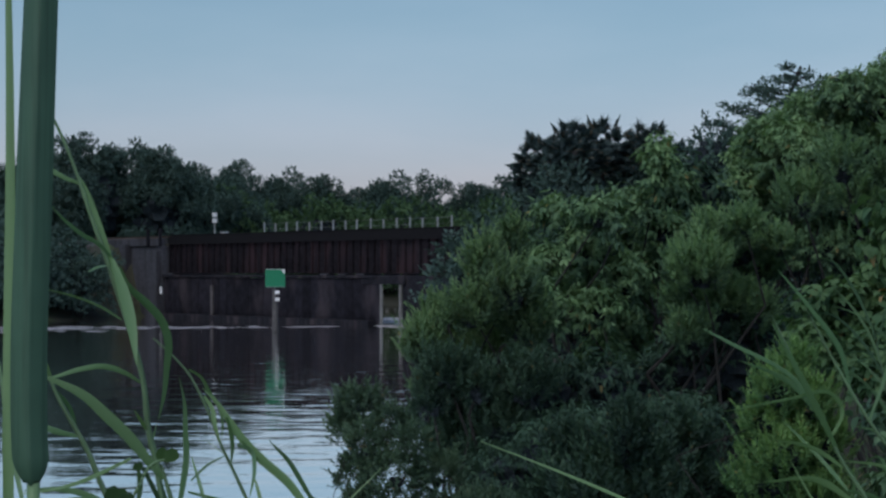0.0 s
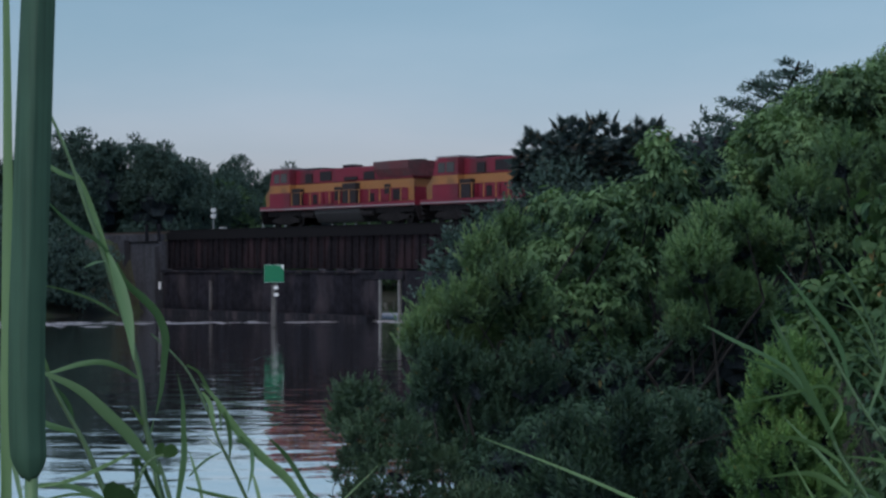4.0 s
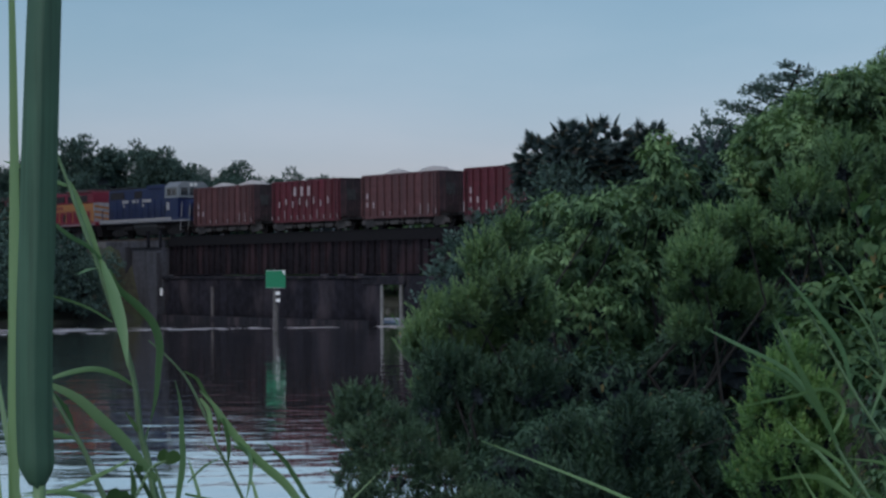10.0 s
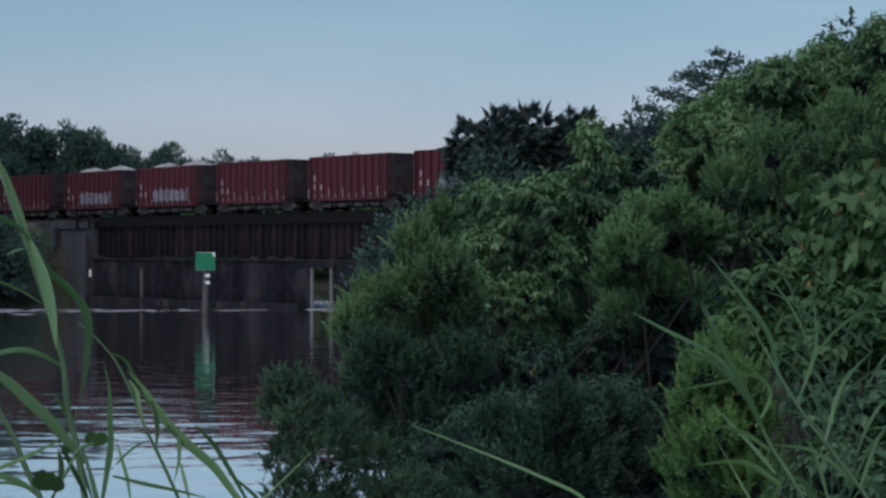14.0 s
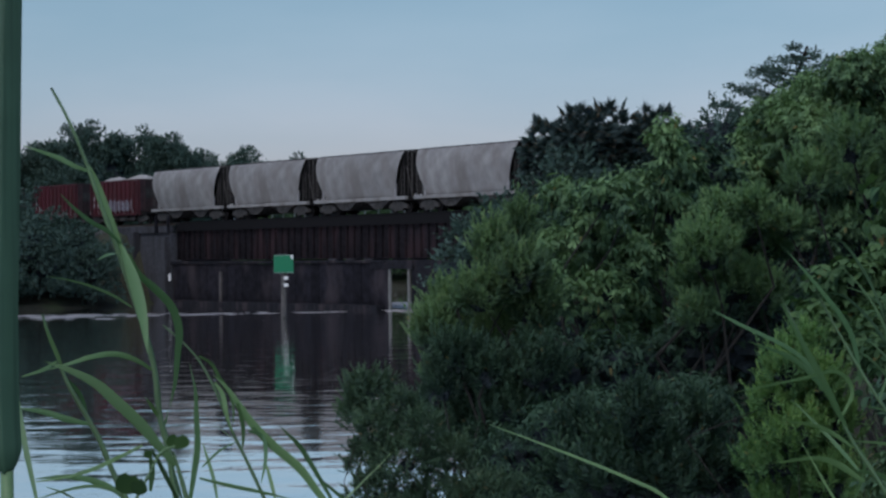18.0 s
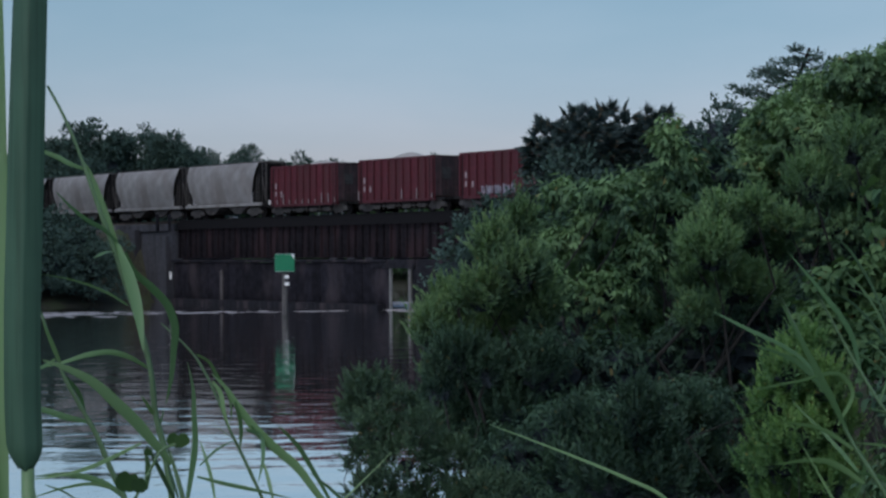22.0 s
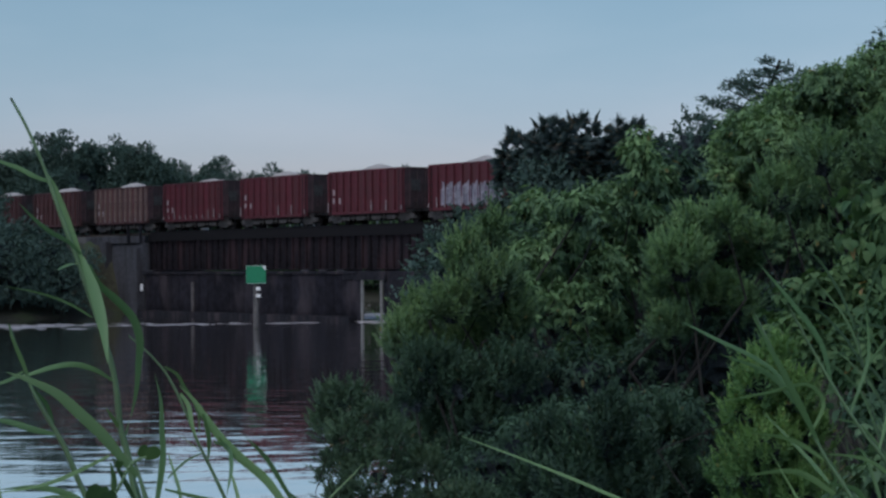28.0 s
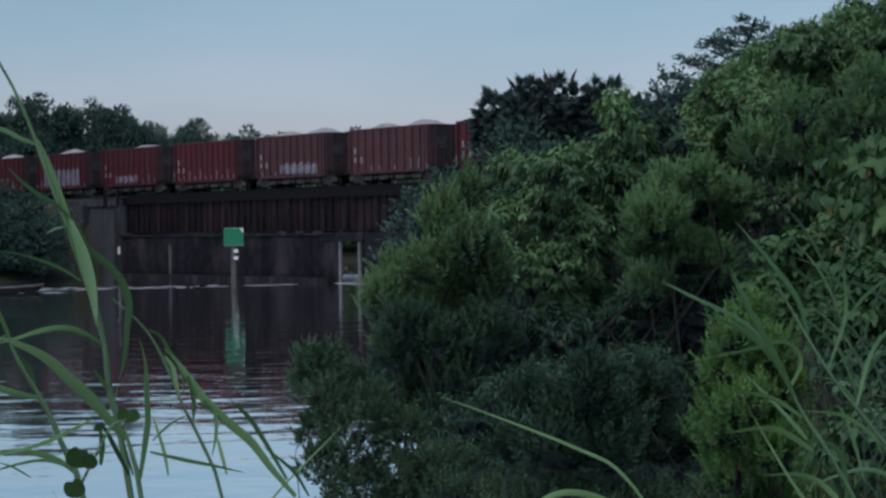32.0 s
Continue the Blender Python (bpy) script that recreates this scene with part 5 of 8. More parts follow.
def leaf_crown(rng, masses, style, count, per, leaf_len, leaf_width, shoot_len, material):
    """A crown of leafy shoots on rounded masses. plume: upright foxtails; sprig: open upright stems; cluster: drooping
    tufts;
    hanging: large leaves that lie over each other, tips down. Shoots differ in tone, their tips are younger, and light
    is painted in."""
    m = np.array(masses, dtype=float)
    weight = (m[:, 3] * m[:, 5]) ** 0.7
    pick = rng.choice(len(m), count, p=weight / weight.sum())
    out = directions(rng, count)
    upright = {"plume": 1.3, "sprig": 1.0, "cluster": 0.25, "hanging": -0.5}[style]
    out[:, 2] = np.where((out[:, 2] < -0.35) & (rng.random(count) < 0.7), -out[:, 2], out[:, 2])
    lump = 1 + 0.2 * np.sin(out[:, 0] * 5 + pick) * np.sin(out[:, 2] * 6 + 2 * pick)
    deep = rng.uniform(0.55, 1.0, count) ** 0.7 * lump * (0.8 if style == "plume" else 1.0)
    root = m[pick, :3] + out * m[pick, 3:] * deep[:, None]
    axis = unit(out * 0.75 + np.array([0, 0, upright]) + directions(rng, count) * (0.28 if style == "plume" else 0.5))
    span = shoot_len * rng.uniform(0.45, 1.3, count)
    # a shoot's own and its bough's tone, with painted light: upper paler, inner darker
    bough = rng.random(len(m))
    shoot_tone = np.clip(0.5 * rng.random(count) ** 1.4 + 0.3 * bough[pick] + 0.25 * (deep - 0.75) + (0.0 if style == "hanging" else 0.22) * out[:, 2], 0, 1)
    rep = np.repeat(np.arange(count), per)
    k = np.tile(np.linspace(0.0, 1, per), count)
    n = len(rep)
    around = np.tile(np.arange(per) * 2.4, count) + rng.uniform(0, math.tau, count)[rep]
    e1 = unit(np.cross(axis, np.array([0.3, 0.9, 0.2])))
    e2 = np.cross(axis, e1)
    radial = e1[rep] * np.cos(around)[:, None] + e2[rep] * np.sin(around)[:, None]
    bend = unit(rng.normal(size=(count, 3)) * np.array([1, 1, 0.3]))
    base = root[rep] + axis[rep] * (k * span[rep])[:, None] + bend[rep] * (k ** 2 * span[rep] * 0.22)[:, None]
    if style in ("plume", "sprig"):
        open_out = np.interp(k, (0, 1), (1.1, 0.3))
        way = unit(axis[rep] * np.cos(open_out)[:, None] + radial * np.sin(open_out)[:, None] + directions(rng, n) * 0.25)
        size = rng.uniform(0.75, 1.2, n) * np.interp(k, (0, 0.3, 1), (0.8, 1.1, 0.6))
    elif style == "cluster":
        way = unit(axis[rep] * (0.2 + 0.5 * k)[:, None] + radial * 0.75 + np.array([0, 0, -0.75]) + directions(rng, n) * 0.35)
        size = rng.uniform(0.65, 1.2, n)
    else:
        way = unit(out[rep] * 0.3 + np.array([0, 0, -0.9]) + directions(rng, n) * 0.65)
        base = base + directions(rng, n) * leaf_len * 0.5
        size = rng.uniform(0.55, 1.15, n)
    # the blades turn their faces up and outwards, to the light
    face = unit(out[rep] * (1.0 if style == "hanging" else 0.55) + np.array([0, 0, 0.75 if style != "hanging" else 0.35]) + directions(rng, n) * (0.75 if style == "hanging" else 0.5))
    side = np.cross(way, face)
    shape = {"plume": "plain", "sprig": "plain", "cluster": "lance", "hanging": "heart"}[style]
    me = leaves_mesh("crown", base, way, side, leaf_len * size, leaf_width * size, material, shape=shape)
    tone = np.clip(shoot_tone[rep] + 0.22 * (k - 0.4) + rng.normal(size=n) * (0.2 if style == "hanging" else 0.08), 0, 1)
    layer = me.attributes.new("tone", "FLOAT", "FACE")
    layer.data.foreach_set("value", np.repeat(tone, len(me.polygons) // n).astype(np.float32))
    return me


def shrub(name, seed, x, y, masses, leaf, style, count, per, leaf_len, leaf_width, shoot_len, label, core_share=0.5):
    """A shrub whose leafy masses are given as offsets from its foot: dx, dy, z, rx, ry, rz."""
    rng = np.random.default_rng(seed)
    z = max(-0.2, float(ground_height(np.array(x), np.array(y))))
    t = thing(name, pose(x, y, z), label, "tree" if "tree" in name else "shrub", "shrubs of the wooded bank")
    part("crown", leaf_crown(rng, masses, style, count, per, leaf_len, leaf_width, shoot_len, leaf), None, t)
    # dark core in each mass, standing in for shade
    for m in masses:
        part("twig_mass", shade_core_mesh(rng, m, core_share), None, t)
    for m in masses:
        bm = bmesh.new()
        branches(bm, rng, (0, 0, -0.4), [m[:3]], 0.055 if y > 24 else 0.012, 0.2)
        part("stem", bm, BARK, t)
    return t


def far_shrub(name, seed, x, y, masses, leaf, sprigs, leaf_len, leaf_width, label):
    rng = np.random.default_rng(seed)
    z = max(-0.2, float(ground_height(np.array(x), np.array(y))))
    t = thing(name, pose(x, y, z), label, "shrub", "shrubs of the wooded bank")
    part("crown", crown_mesh("crown", rng, masses, sprigs, 7, leaf_len * 2.2, leaf_len, leaf_width, leaf, lift=0.4, core=0.15), None, t)
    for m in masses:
        part("twig_mass", shade_core_mesh(rng, m, 0.66), None, t)
    bm = bmesh.new()
    branches(bm, rng, (0, 0, -0.4), [m[:3] for m in masses for _ in (0, 1)], 0.055, 0.2)
    part("stem", bm, BARK, t)
    return t


def bank_shrubs():
    shrub("shore_shrub", 50, -0.43, 22.01, [(-0.46, 0.36, 2.40, 0.26, 0.23, 0.18), (-0.63, 0.43, 2.15, 0.16, 0.14, 0.18), (-0.14, 0.05, 2.16, 0.24, 0.22, 0.24),
          (-0.47, 0.61, 1.65, 0.24, 0.21, 0.25), (-0.07, -0.36, 1.69, 0.36, 0.32, 0.30), (0.37, 0.18, 1.63, 0.26, 0.23, 0.27),
          (0.14, -0.59, 2.07, 0.15, 0.14, 0.14), (-0.41, 0.06, 1.31, 0.25, 0.23, 0.25), (0.28, -0.14, 1.19, 0.48, 0.43, 0.30),
          (-0.04, -0.32, 1.00, 0.36, 0.32, 0.33), (0.65, 0.63, 0.72, 0.43, 0.39, 0.37), (0.34, -0.15, 0.47, 0.54, 0.49, 0.36),
          (-0.37, -0.24, 1.98, 0.21, 0.19, 0.21), (0.82, -0.51, 1.29, 0.29, 0.27, 0.29)],
          LEAF_MANGROVE, "sprig", 2700, 13, 0.062, 0.028, 0.17, "grey-green shore shrub leaning over the water", core_share=0.22)
    shrub("saltbush", 51, 0.52, 34.11, [(0.64, 0.79, 4.20, 0.19, 0.17, 0.42), (0.10, -0.50, 3.85, 0.22, 0.20, 0.37), (0.54, -0.61, 3.45, 0.53, 0.48, 0.44),
          (-0.03, -0.68, 3.13, 0.42, 0.38, 0.38), (-0.54, 0.47, 2.87, 0.38, 0.34, 0.40), (-0.88, -0.69, 2.54, 0.26, 0.23, 0.38),
          (-0.37, 0.51, 2.25, 0.52, 0.47, 0.52), (0.34, 0.36, 2.35, 0.57, 0.51, 0.57), (0.83, -0.27, 2.85, 0.39, 0.35, 0.46),
          (-0.65, -0.13, 1.82, 0.35, 0.32, 0.34), (0.01, 0.73, 1.43, 0.57, 0.52, 0.38)],
          LEAF_LIGHT, "plume", 2100, 22, 0.115, 0.042, 0.42, "bushy upright saltbush with light green plumes")
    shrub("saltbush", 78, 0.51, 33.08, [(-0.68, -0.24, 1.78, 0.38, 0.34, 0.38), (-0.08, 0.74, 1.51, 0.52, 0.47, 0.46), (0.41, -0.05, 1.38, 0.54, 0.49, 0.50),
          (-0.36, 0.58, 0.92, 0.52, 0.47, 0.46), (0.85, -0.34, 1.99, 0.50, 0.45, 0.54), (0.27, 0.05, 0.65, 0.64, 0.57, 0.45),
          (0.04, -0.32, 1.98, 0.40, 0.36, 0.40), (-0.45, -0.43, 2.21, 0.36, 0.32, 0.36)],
          LEAF_UNDER_SHADE, "plume", 1500, 22, 0.1, 0.036, 0.36, "lower shaded saltbush with dull green plumes")
    shrub("bank_tree", 52, 2.71, 41.89, [(-0.38, 0.40, 4.72, 0.23, 0.21, 0.25), (-0.73, 0.30, 3.71, 0.35, 0.31, 0.29), (0.13, 0.16, 3.96, 0.32, 0.29, 0.39),
          (0.38, -1.13, 4.64, 0.38, 0.34, 0.27), (1.03, 0.24, 4.93, 0.39, 0.35, 0.24), (-0.11, 1.29, 3.02, 0.40, 0.36, 0.38),
          (0.47, -0.15, 2.84, 0.37, 0.33, 0.37), (-0.79, -1.11, 2.78, 0.34, 0.30, 0.45)],
          LEAF_BROADLEAF, "cluster", 700, 14, 0.2, 0.072, 0.32, "leafy green tree with drooping light leaf clusters")
    shrub("bank_tree", 53, 4.17, 43.22, [(0.21, -1.48, 5.40, 0.17, 0.15, 0.46), (0.72, 0.34, 4.89, 0.33, 0.30, 0.41), (0.40, -0.66, 4.14, 0.35, 0.31, 0.33),
          (-0.47, 0.90, 3.87, 0.34, 0.30, 0.41), (-0.40, -1.24, 3.11, 0.29, 0.26, 0.51), (0.18, 0.21, 3.46, 0.26, 0.24, 0.40),
          (-0.26, 0.60, 2.00, 0.30, 0.27, 0.43), (-0.86, 0.27, 1.58, 0.31, 0.28, 0.26), (0.49, 1.06, 2.37, 0.27, 0.24, 0.58)],
          LEAF_BROADLEAF, "cluster", 760, 14, 0.2, 0.072, 0.32, "tall leafy green tree with drooping leaf clusters")
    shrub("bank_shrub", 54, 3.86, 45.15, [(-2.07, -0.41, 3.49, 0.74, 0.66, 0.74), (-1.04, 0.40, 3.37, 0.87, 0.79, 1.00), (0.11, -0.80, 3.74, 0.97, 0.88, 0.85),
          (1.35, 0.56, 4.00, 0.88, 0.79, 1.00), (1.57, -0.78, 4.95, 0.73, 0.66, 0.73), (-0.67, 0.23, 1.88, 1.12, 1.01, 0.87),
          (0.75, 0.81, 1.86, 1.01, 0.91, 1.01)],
          LEAF_UNDER_SHADE, "cluster", 700, 11, 0.26, 0.1, 0.36, "broadleaf shrub in the thicket, coloured dark for shade", core_share=0.7)
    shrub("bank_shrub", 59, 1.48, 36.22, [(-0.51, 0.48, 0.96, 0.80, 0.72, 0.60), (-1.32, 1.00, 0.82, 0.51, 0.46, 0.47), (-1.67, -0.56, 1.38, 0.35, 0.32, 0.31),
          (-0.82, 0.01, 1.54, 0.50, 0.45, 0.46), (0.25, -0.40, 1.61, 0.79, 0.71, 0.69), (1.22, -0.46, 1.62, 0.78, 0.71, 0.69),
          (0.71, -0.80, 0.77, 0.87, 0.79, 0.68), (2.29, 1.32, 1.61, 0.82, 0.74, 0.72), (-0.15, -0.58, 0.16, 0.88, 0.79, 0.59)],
          LEAF_UNDER_SHADE, "cluster", 700, 11, 0.17, 0.065, 0.3, "dark green undergrowth shrub at the water", core_share=0.75)
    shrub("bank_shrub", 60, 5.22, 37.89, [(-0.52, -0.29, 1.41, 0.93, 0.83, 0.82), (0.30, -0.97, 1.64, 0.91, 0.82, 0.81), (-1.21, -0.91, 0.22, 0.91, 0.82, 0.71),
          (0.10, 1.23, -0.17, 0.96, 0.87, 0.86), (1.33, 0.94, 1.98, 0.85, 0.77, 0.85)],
          LEAF_UNDER_SHADE, "cluster", 700, 11, 0.17, 0.065, 0.3, "dark green undergrowth shrub", core_share=0.75)
    shrub("saltbush", 56, 4.89, 35.92, [(0.19, 0.57, 3.65, 0.72, 0.65, 0.50), (-0.52, -0.96, 3.29, 0.54, 0.48, 0.44), (0.76, 1.12, 3.35, 0.55, 0.49, 0.45),
          (-0.58, 0.57, 2.68, 0.44, 0.40, 0.46), (0.07, 0.18, 2.69, 0.57, 0.52, 0.46), (-0.61, -0.49, 2.17, 0.39, 0.35, 0.33),
          (0.53, 0.31, 2.54, 0.46, 0.41, 0.44), (-0.82, -0.22, 3.33, 0.23, 0.21, 0.29), (1.02, 0.28, 3.73, 0.30, 0.27, 0.26),
          (-0.31, -0.43, 3.92, 0.23, 0.21, 0.25), (0.25, -0.93, 4.05, 0.25, 0.22, 0.21)],
          LEAF_BUSH, "plume", 2100, 22, 0.11, 0.038, 0.36, "rounded saltbush with fine upright plumes")
    shrub("bank_tree", 57, 7.89, 47.83, [(-0.69, 0.70, 5.04, 0.32, 0.29, 0.51), (-1.12, 0.08, 4.19, 0.47, 0.43, 0.50), (0.18, 1.15, 5.84, 0.54, 0.48, 0.46),
          (-0.54, -0.29, 5.53, 0.34, 0.30, 0.34), (0.68, -0.14, 6.07, 0.58, 0.52, 0.42), (0.11, -0.82, 5.15, 0.67, 0.60, 0.59),
          (1.23, -0.04, 5.79, 0.65, 0.59, 0.60), (-0.34, 0.82, 4.31, 0.53, 0.48, 0.53), (-1.38, -0.43, 3.49, 0.47, 0.42, 0.34),
          (0.52, -0.30, 4.20, 0.65, 0.59, 0.65), (1.35, -0.73, 6.49, 0.54, 0.49, 0.41)],
          LEAF_BROADLEAF, "cluster", 2000, 15, 0.18, 0.064, 0.32, "leafy green tree on the wooded bank")
    shrub("bank_tree", 58, 11.05, 48.66, [(-0.90, -0.22, 6.49, 0.61, 0.55, 0.66), (0.02, 1.46, 7.11, 0.63, 0.57, 0.58), (-0.26, -0.41, 5.55, 0.66, 0.59, 0.79),
          (0.38, -0.52, 6.34, 0.66, 0.59, 0.79), (0.69, 1.36, 4.56, 0.82, 0.74, 0.82), (-2.29, -0.72, 3.04, 0.66, 0.59, 0.53),
          (1.11, -0.23, 7.29, 0.66, 0.60, 0.66), (1.25, -0.72, 5.40, 0.66, 0.59, 0.79)],
          LEAF_BROADLEAF, "cluster", 1700, 15, 0.18, 0.064, 0.32, "broad leafy green tree on the wooded bank")
    shrub("bank_tree", 76, 13.39, 45.25, [(-1.88, 0.58, 7.10, 0.70, 0.63, 0.60), (-0.81, 1.06, 7.40, 0.71, 0.64, 0.63), (-0.04, 0.24, 7.44, 0.75, 0.67, 0.62),
          (1.12, 0.35, 7.45, 0.75, 0.67, 0.75), (-0.94, -1.39, 6.12, 0.84, 0.76, 0.79), (0.46, -0.77, 5.93, 0.85, 0.77, 0.93),
          (-1.55, -0.08, 5.85, 0.74, 0.67, 0.82), (2.28, 1.01, 7.08, 0.76, 0.68, 1.01), (1.36, -1.00, 5.18, 0.97, 0.87, 0.97)],
          LEAF_BROADLEAF, "cluster", 1400, 15, 0.18, 0.064, 0.32, "tall leafy green tree behind the vines")
    shrub("bank_shrub", 72, 10.72, 51.68, [(-1.77, 1.37, 4.69, 1.60, 1.44, 1.31), (-0.55, -1.22, 5.55, 1.38, 1.24, 1.24), (1.00, -0.52, 5.03, 1.40, 1.26, 1.54),
          (-2.71, -0.89, 3.07, 1.11, 1.00, 1.11), (-0.39, 0.99, 2.94, 1.44, 1.30, 1.30), (2.89, -0.27, 6.17, 1.41, 1.27, 1.69),
          (1.53, 0.55, 2.65, 1.43, 1.29, 1.29)],
          LEAF_UNDER_SHADE, "cluster", 900, 11, 0.28, 0.11, 0.36, "thicket tree with leaves coloured dark for shade", core_share=0.75)
    shrub("bank_shrub", 73, 6.47, 29.13, [(0.37, 0.07, 5.06, 0.59, 0.53, 0.39), (-0.02, -0.19, 4.63, 0.41, 0.37, 0.36), (0.75, -0.44, 4.63, 0.45, 0.41, 0.49),
          (-0.42, 1.15, 4.27, 0.37, 0.34, 0.37), (-1.40, -0.07, 4.22, 0.40, 0.36, 0.32), (-0.91, -0.50, 4.69, 0.32, 0.29, 0.32),
          (1.33, 0.50, 3.92, 0.50, 0.45, 0.50), (0.31, -0.51, 3.90, 0.48, 0.44, 0.40)],
          LEAF_BUSH, "plume", 1700, 24, 0.08, 0.028, 0.34, "rounded green shrub with fine upright plumes")
    shrub("fern_bush", 65, 2.32, 13.87, [(-0.11, -0.25, 2.83, 0.17, 0.15, 0.19), (-0.16, 0.15, 2.46, 0.16, 0.15, 0.20), (0.05, 0.03, 2.58, 0.21, 0.19, 0.20),
          (-0.07, -0.10, 2.22, 0.32, 0.29, 0.17), (0.17, 0.50, 2.98, 0.10, 0.09, 0.12), (-0.21, 0.21, 2.18, 0.19, 0.17, 0.15),
          (0.24, -0.05, 2.44, 0.19, 0.17, 0.23), (0.13, -0.25, 2.75, 0.15, 0.13, 0.15), (-0.19, -0.17, 2.65, 0.15, 0.14, 0.15),
          (-0.06, -0.28, 2.42, 0.22, 0.20, 0.19), (-0.11, -0.02, 1.92, 0.23, 0.20, 0.19), (0.15, -0.27, 2.08, 0.22, 0.20, 0.22),
          (0.19, 0.50, 1.64, 0.28, 0.25, 0.24)],
          LEAF_FERN, "plume", 1700, 22, 0.044, 0.015, 0.16, "feathery yellow-green fern bush on the bank")
    shrub("vine_shrub", 66, 3.18, 16.03, [(-0.19, 0.37, 3.25, 0.20, 0.18, 0.16), (-0.05, 0.15, 3.04, 0.20, 0.18, 0.18), (0.05, -0.44, 2.93, 0.19, 0.17, 0.19),
          (-0.02, 0.09, 3.35, 0.18, 0.16, 0.15), (0.30, -0.06, 3.13, 0.22, 0.20, 0.22), (0.29, 0.30, 3.43, 0.18, 0.16, 0.18),
          (-0.38, -0.41, 3.02, 0.13, 0.12, 0.13)],
          LEAF_VINE, "cluster", 420, 9, 0.1, 0.062, 0.14, "low bright broad-leaved vine over the bank")
    shrub("vine_shrub", 67, 3.95, 14.36, [(-0.03, 0.04, 4.54, 0.16, 0.15, 0.20), (0.13, -0.27, 4.32, 0.20, 0.18, 0.24), (0.11, 0.09, 3.97, 0.19, 0.17, 0.25),
          (0.25, -0.15, 3.68, 0.18, 0.16, 0.24), (-0.51, 0.33, 3.81, 0.25, 0.22, 0.21), (-0.31, 0.13, 3.80, 0.20, 0.18, 0.20),
          (0.37, -0.17, 4.61, 0.20, 0.18, 0.20)],
          LEAF_VINE, "hanging", 900, 9, 0.115, 0.085, 0.26, "shrub overgrown with yellowing large-leaved vines")
    shrub("vine_shrub", 68, 4.62, 13.86, [(-0.22, -0.06, 4.24, 0.24, 0.21, 0.28), (-0.09, 0.23, 3.77, 0.24, 0.22, 0.28), (0.13, -0.00, 4.45, 0.24, 0.22, 0.24),
          (0.15, -0.06, 3.93, 0.28, 0.25, 0.32), (0.10, 0.28, 3.45, 0.25, 0.22, 0.25), (0.35, -0.07, 3.53, 0.24, 0.22, 0.28),
          (-0.42, -0.32, 3.37, 0.19, 0.17, 0.19)],
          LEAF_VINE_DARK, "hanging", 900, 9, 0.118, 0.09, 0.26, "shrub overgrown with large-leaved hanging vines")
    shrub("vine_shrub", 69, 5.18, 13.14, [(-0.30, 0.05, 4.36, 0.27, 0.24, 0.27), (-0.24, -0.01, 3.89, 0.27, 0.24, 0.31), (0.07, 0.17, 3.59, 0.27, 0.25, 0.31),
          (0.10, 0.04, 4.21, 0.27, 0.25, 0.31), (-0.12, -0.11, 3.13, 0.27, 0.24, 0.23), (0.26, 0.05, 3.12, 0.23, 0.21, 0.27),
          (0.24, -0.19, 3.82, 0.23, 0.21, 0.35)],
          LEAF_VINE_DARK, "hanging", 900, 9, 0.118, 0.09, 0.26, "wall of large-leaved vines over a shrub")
    shrub("bank_shrub", 70, 3.28, 12.55, [(-0.40, 0.03, 2.98, 0.18, 0.16, 0.18), (-0.06, 0.22, 3.08, 0.22, 0.19, 0.18), (-0.55, 0.01, 2.74, 0.18, 0.16, 0.18),
          (-0.09, 0.42, 2.79, 0.22, 0.20, 0.18), (0.22, 0.16, 3.08, 0.22, 0.20, 0.18), (0.12, -0.04, 2.80, 0.21, 0.19, 0.18),
          (0.37, -0.32, 3.02, 0.21, 0.19, 0.18), (0.39, -0.49, 2.68, 0.24, 0.22, 0.21)],
          LEAF_VINE, "cluster", 700, 9, 0.082, 0.05, 0.12, "light green leafy undergrowth on the bank")
    shrub("bank_shrub", 71, 3.69, 11.35, [(0.02, -0.12, 2.83, 0.19, 0.17, 0.19), (0.30, -0.01, 2.59, 0.23, 0.21, 0.23), (0.14, 0.23, 2.38, 0.23, 0.21, 0.20),
          (0.57, -0.02, 2.75, 0.23, 0.21, 0.20), (0.51, -0.33, 2.34, 0.26, 0.23, 0.23), (0.18, -0.33, 2.10, 0.29, 0.26, 0.22),
          (0.77, -0.19, 2.59, 0.20, 0.18, 0.26), (-0.23, -0.08, 2.08, 0.29, 0.26, 0.23), (-0.55, 0.31, 1.92, 0.30, 0.27, 0.23),
          (-1.09, 0.03, 1.97, 0.26, 0.23, 0.22), (0.79, 0.03, 1.77, 0.30, 0.27, 0.30), (0.11, -0.06, 1.64, 0.39, 0.35, 0.26),
          (-0.98, 0.21, 2.34, 0.26, 0.23, 0.16), (-0.54, 0.35, 2.32, 0.27, 0.24, 0.20)],
          LEAF_VINE_DARK, "cluster", 1100, 9, 0.08, 0.05, 0.12, "dark green leafy undergrowth on the bank")
    shrub("bank_shrub", 64, 1.70, 19.01, [(-0.52, 0.50, 1.97, 0.16, 0.14, 0.27), (-0.25, 0.02, 1.84, 0.19, 0.17, 0.21), (-0.04, -0.50, 2.18, 0.15, 0.14, 0.35),
          (0.24, -0.21, 1.86, 0.21, 0.19, 0.21), (0.59, 0.40, 2.03, 0.18, 0.16, 0.34), (-0.30, -0.48, 1.66, 0.41, 0.37, 0.18),
          (0.80, 0.55, 1.62, 0.35, 0.32, 0.24), (-0.70, 0.14, 1.67, 0.23, 0.21, 0.19), (0.17, -0.41, 1.62, 0.36, 0.32, 0.18)],
          LEAF_UNDER_SHADE, "plume", 800, 20, 0.085, 0.032, 0.34, "low dark green undergrowth at the foot of the bank")
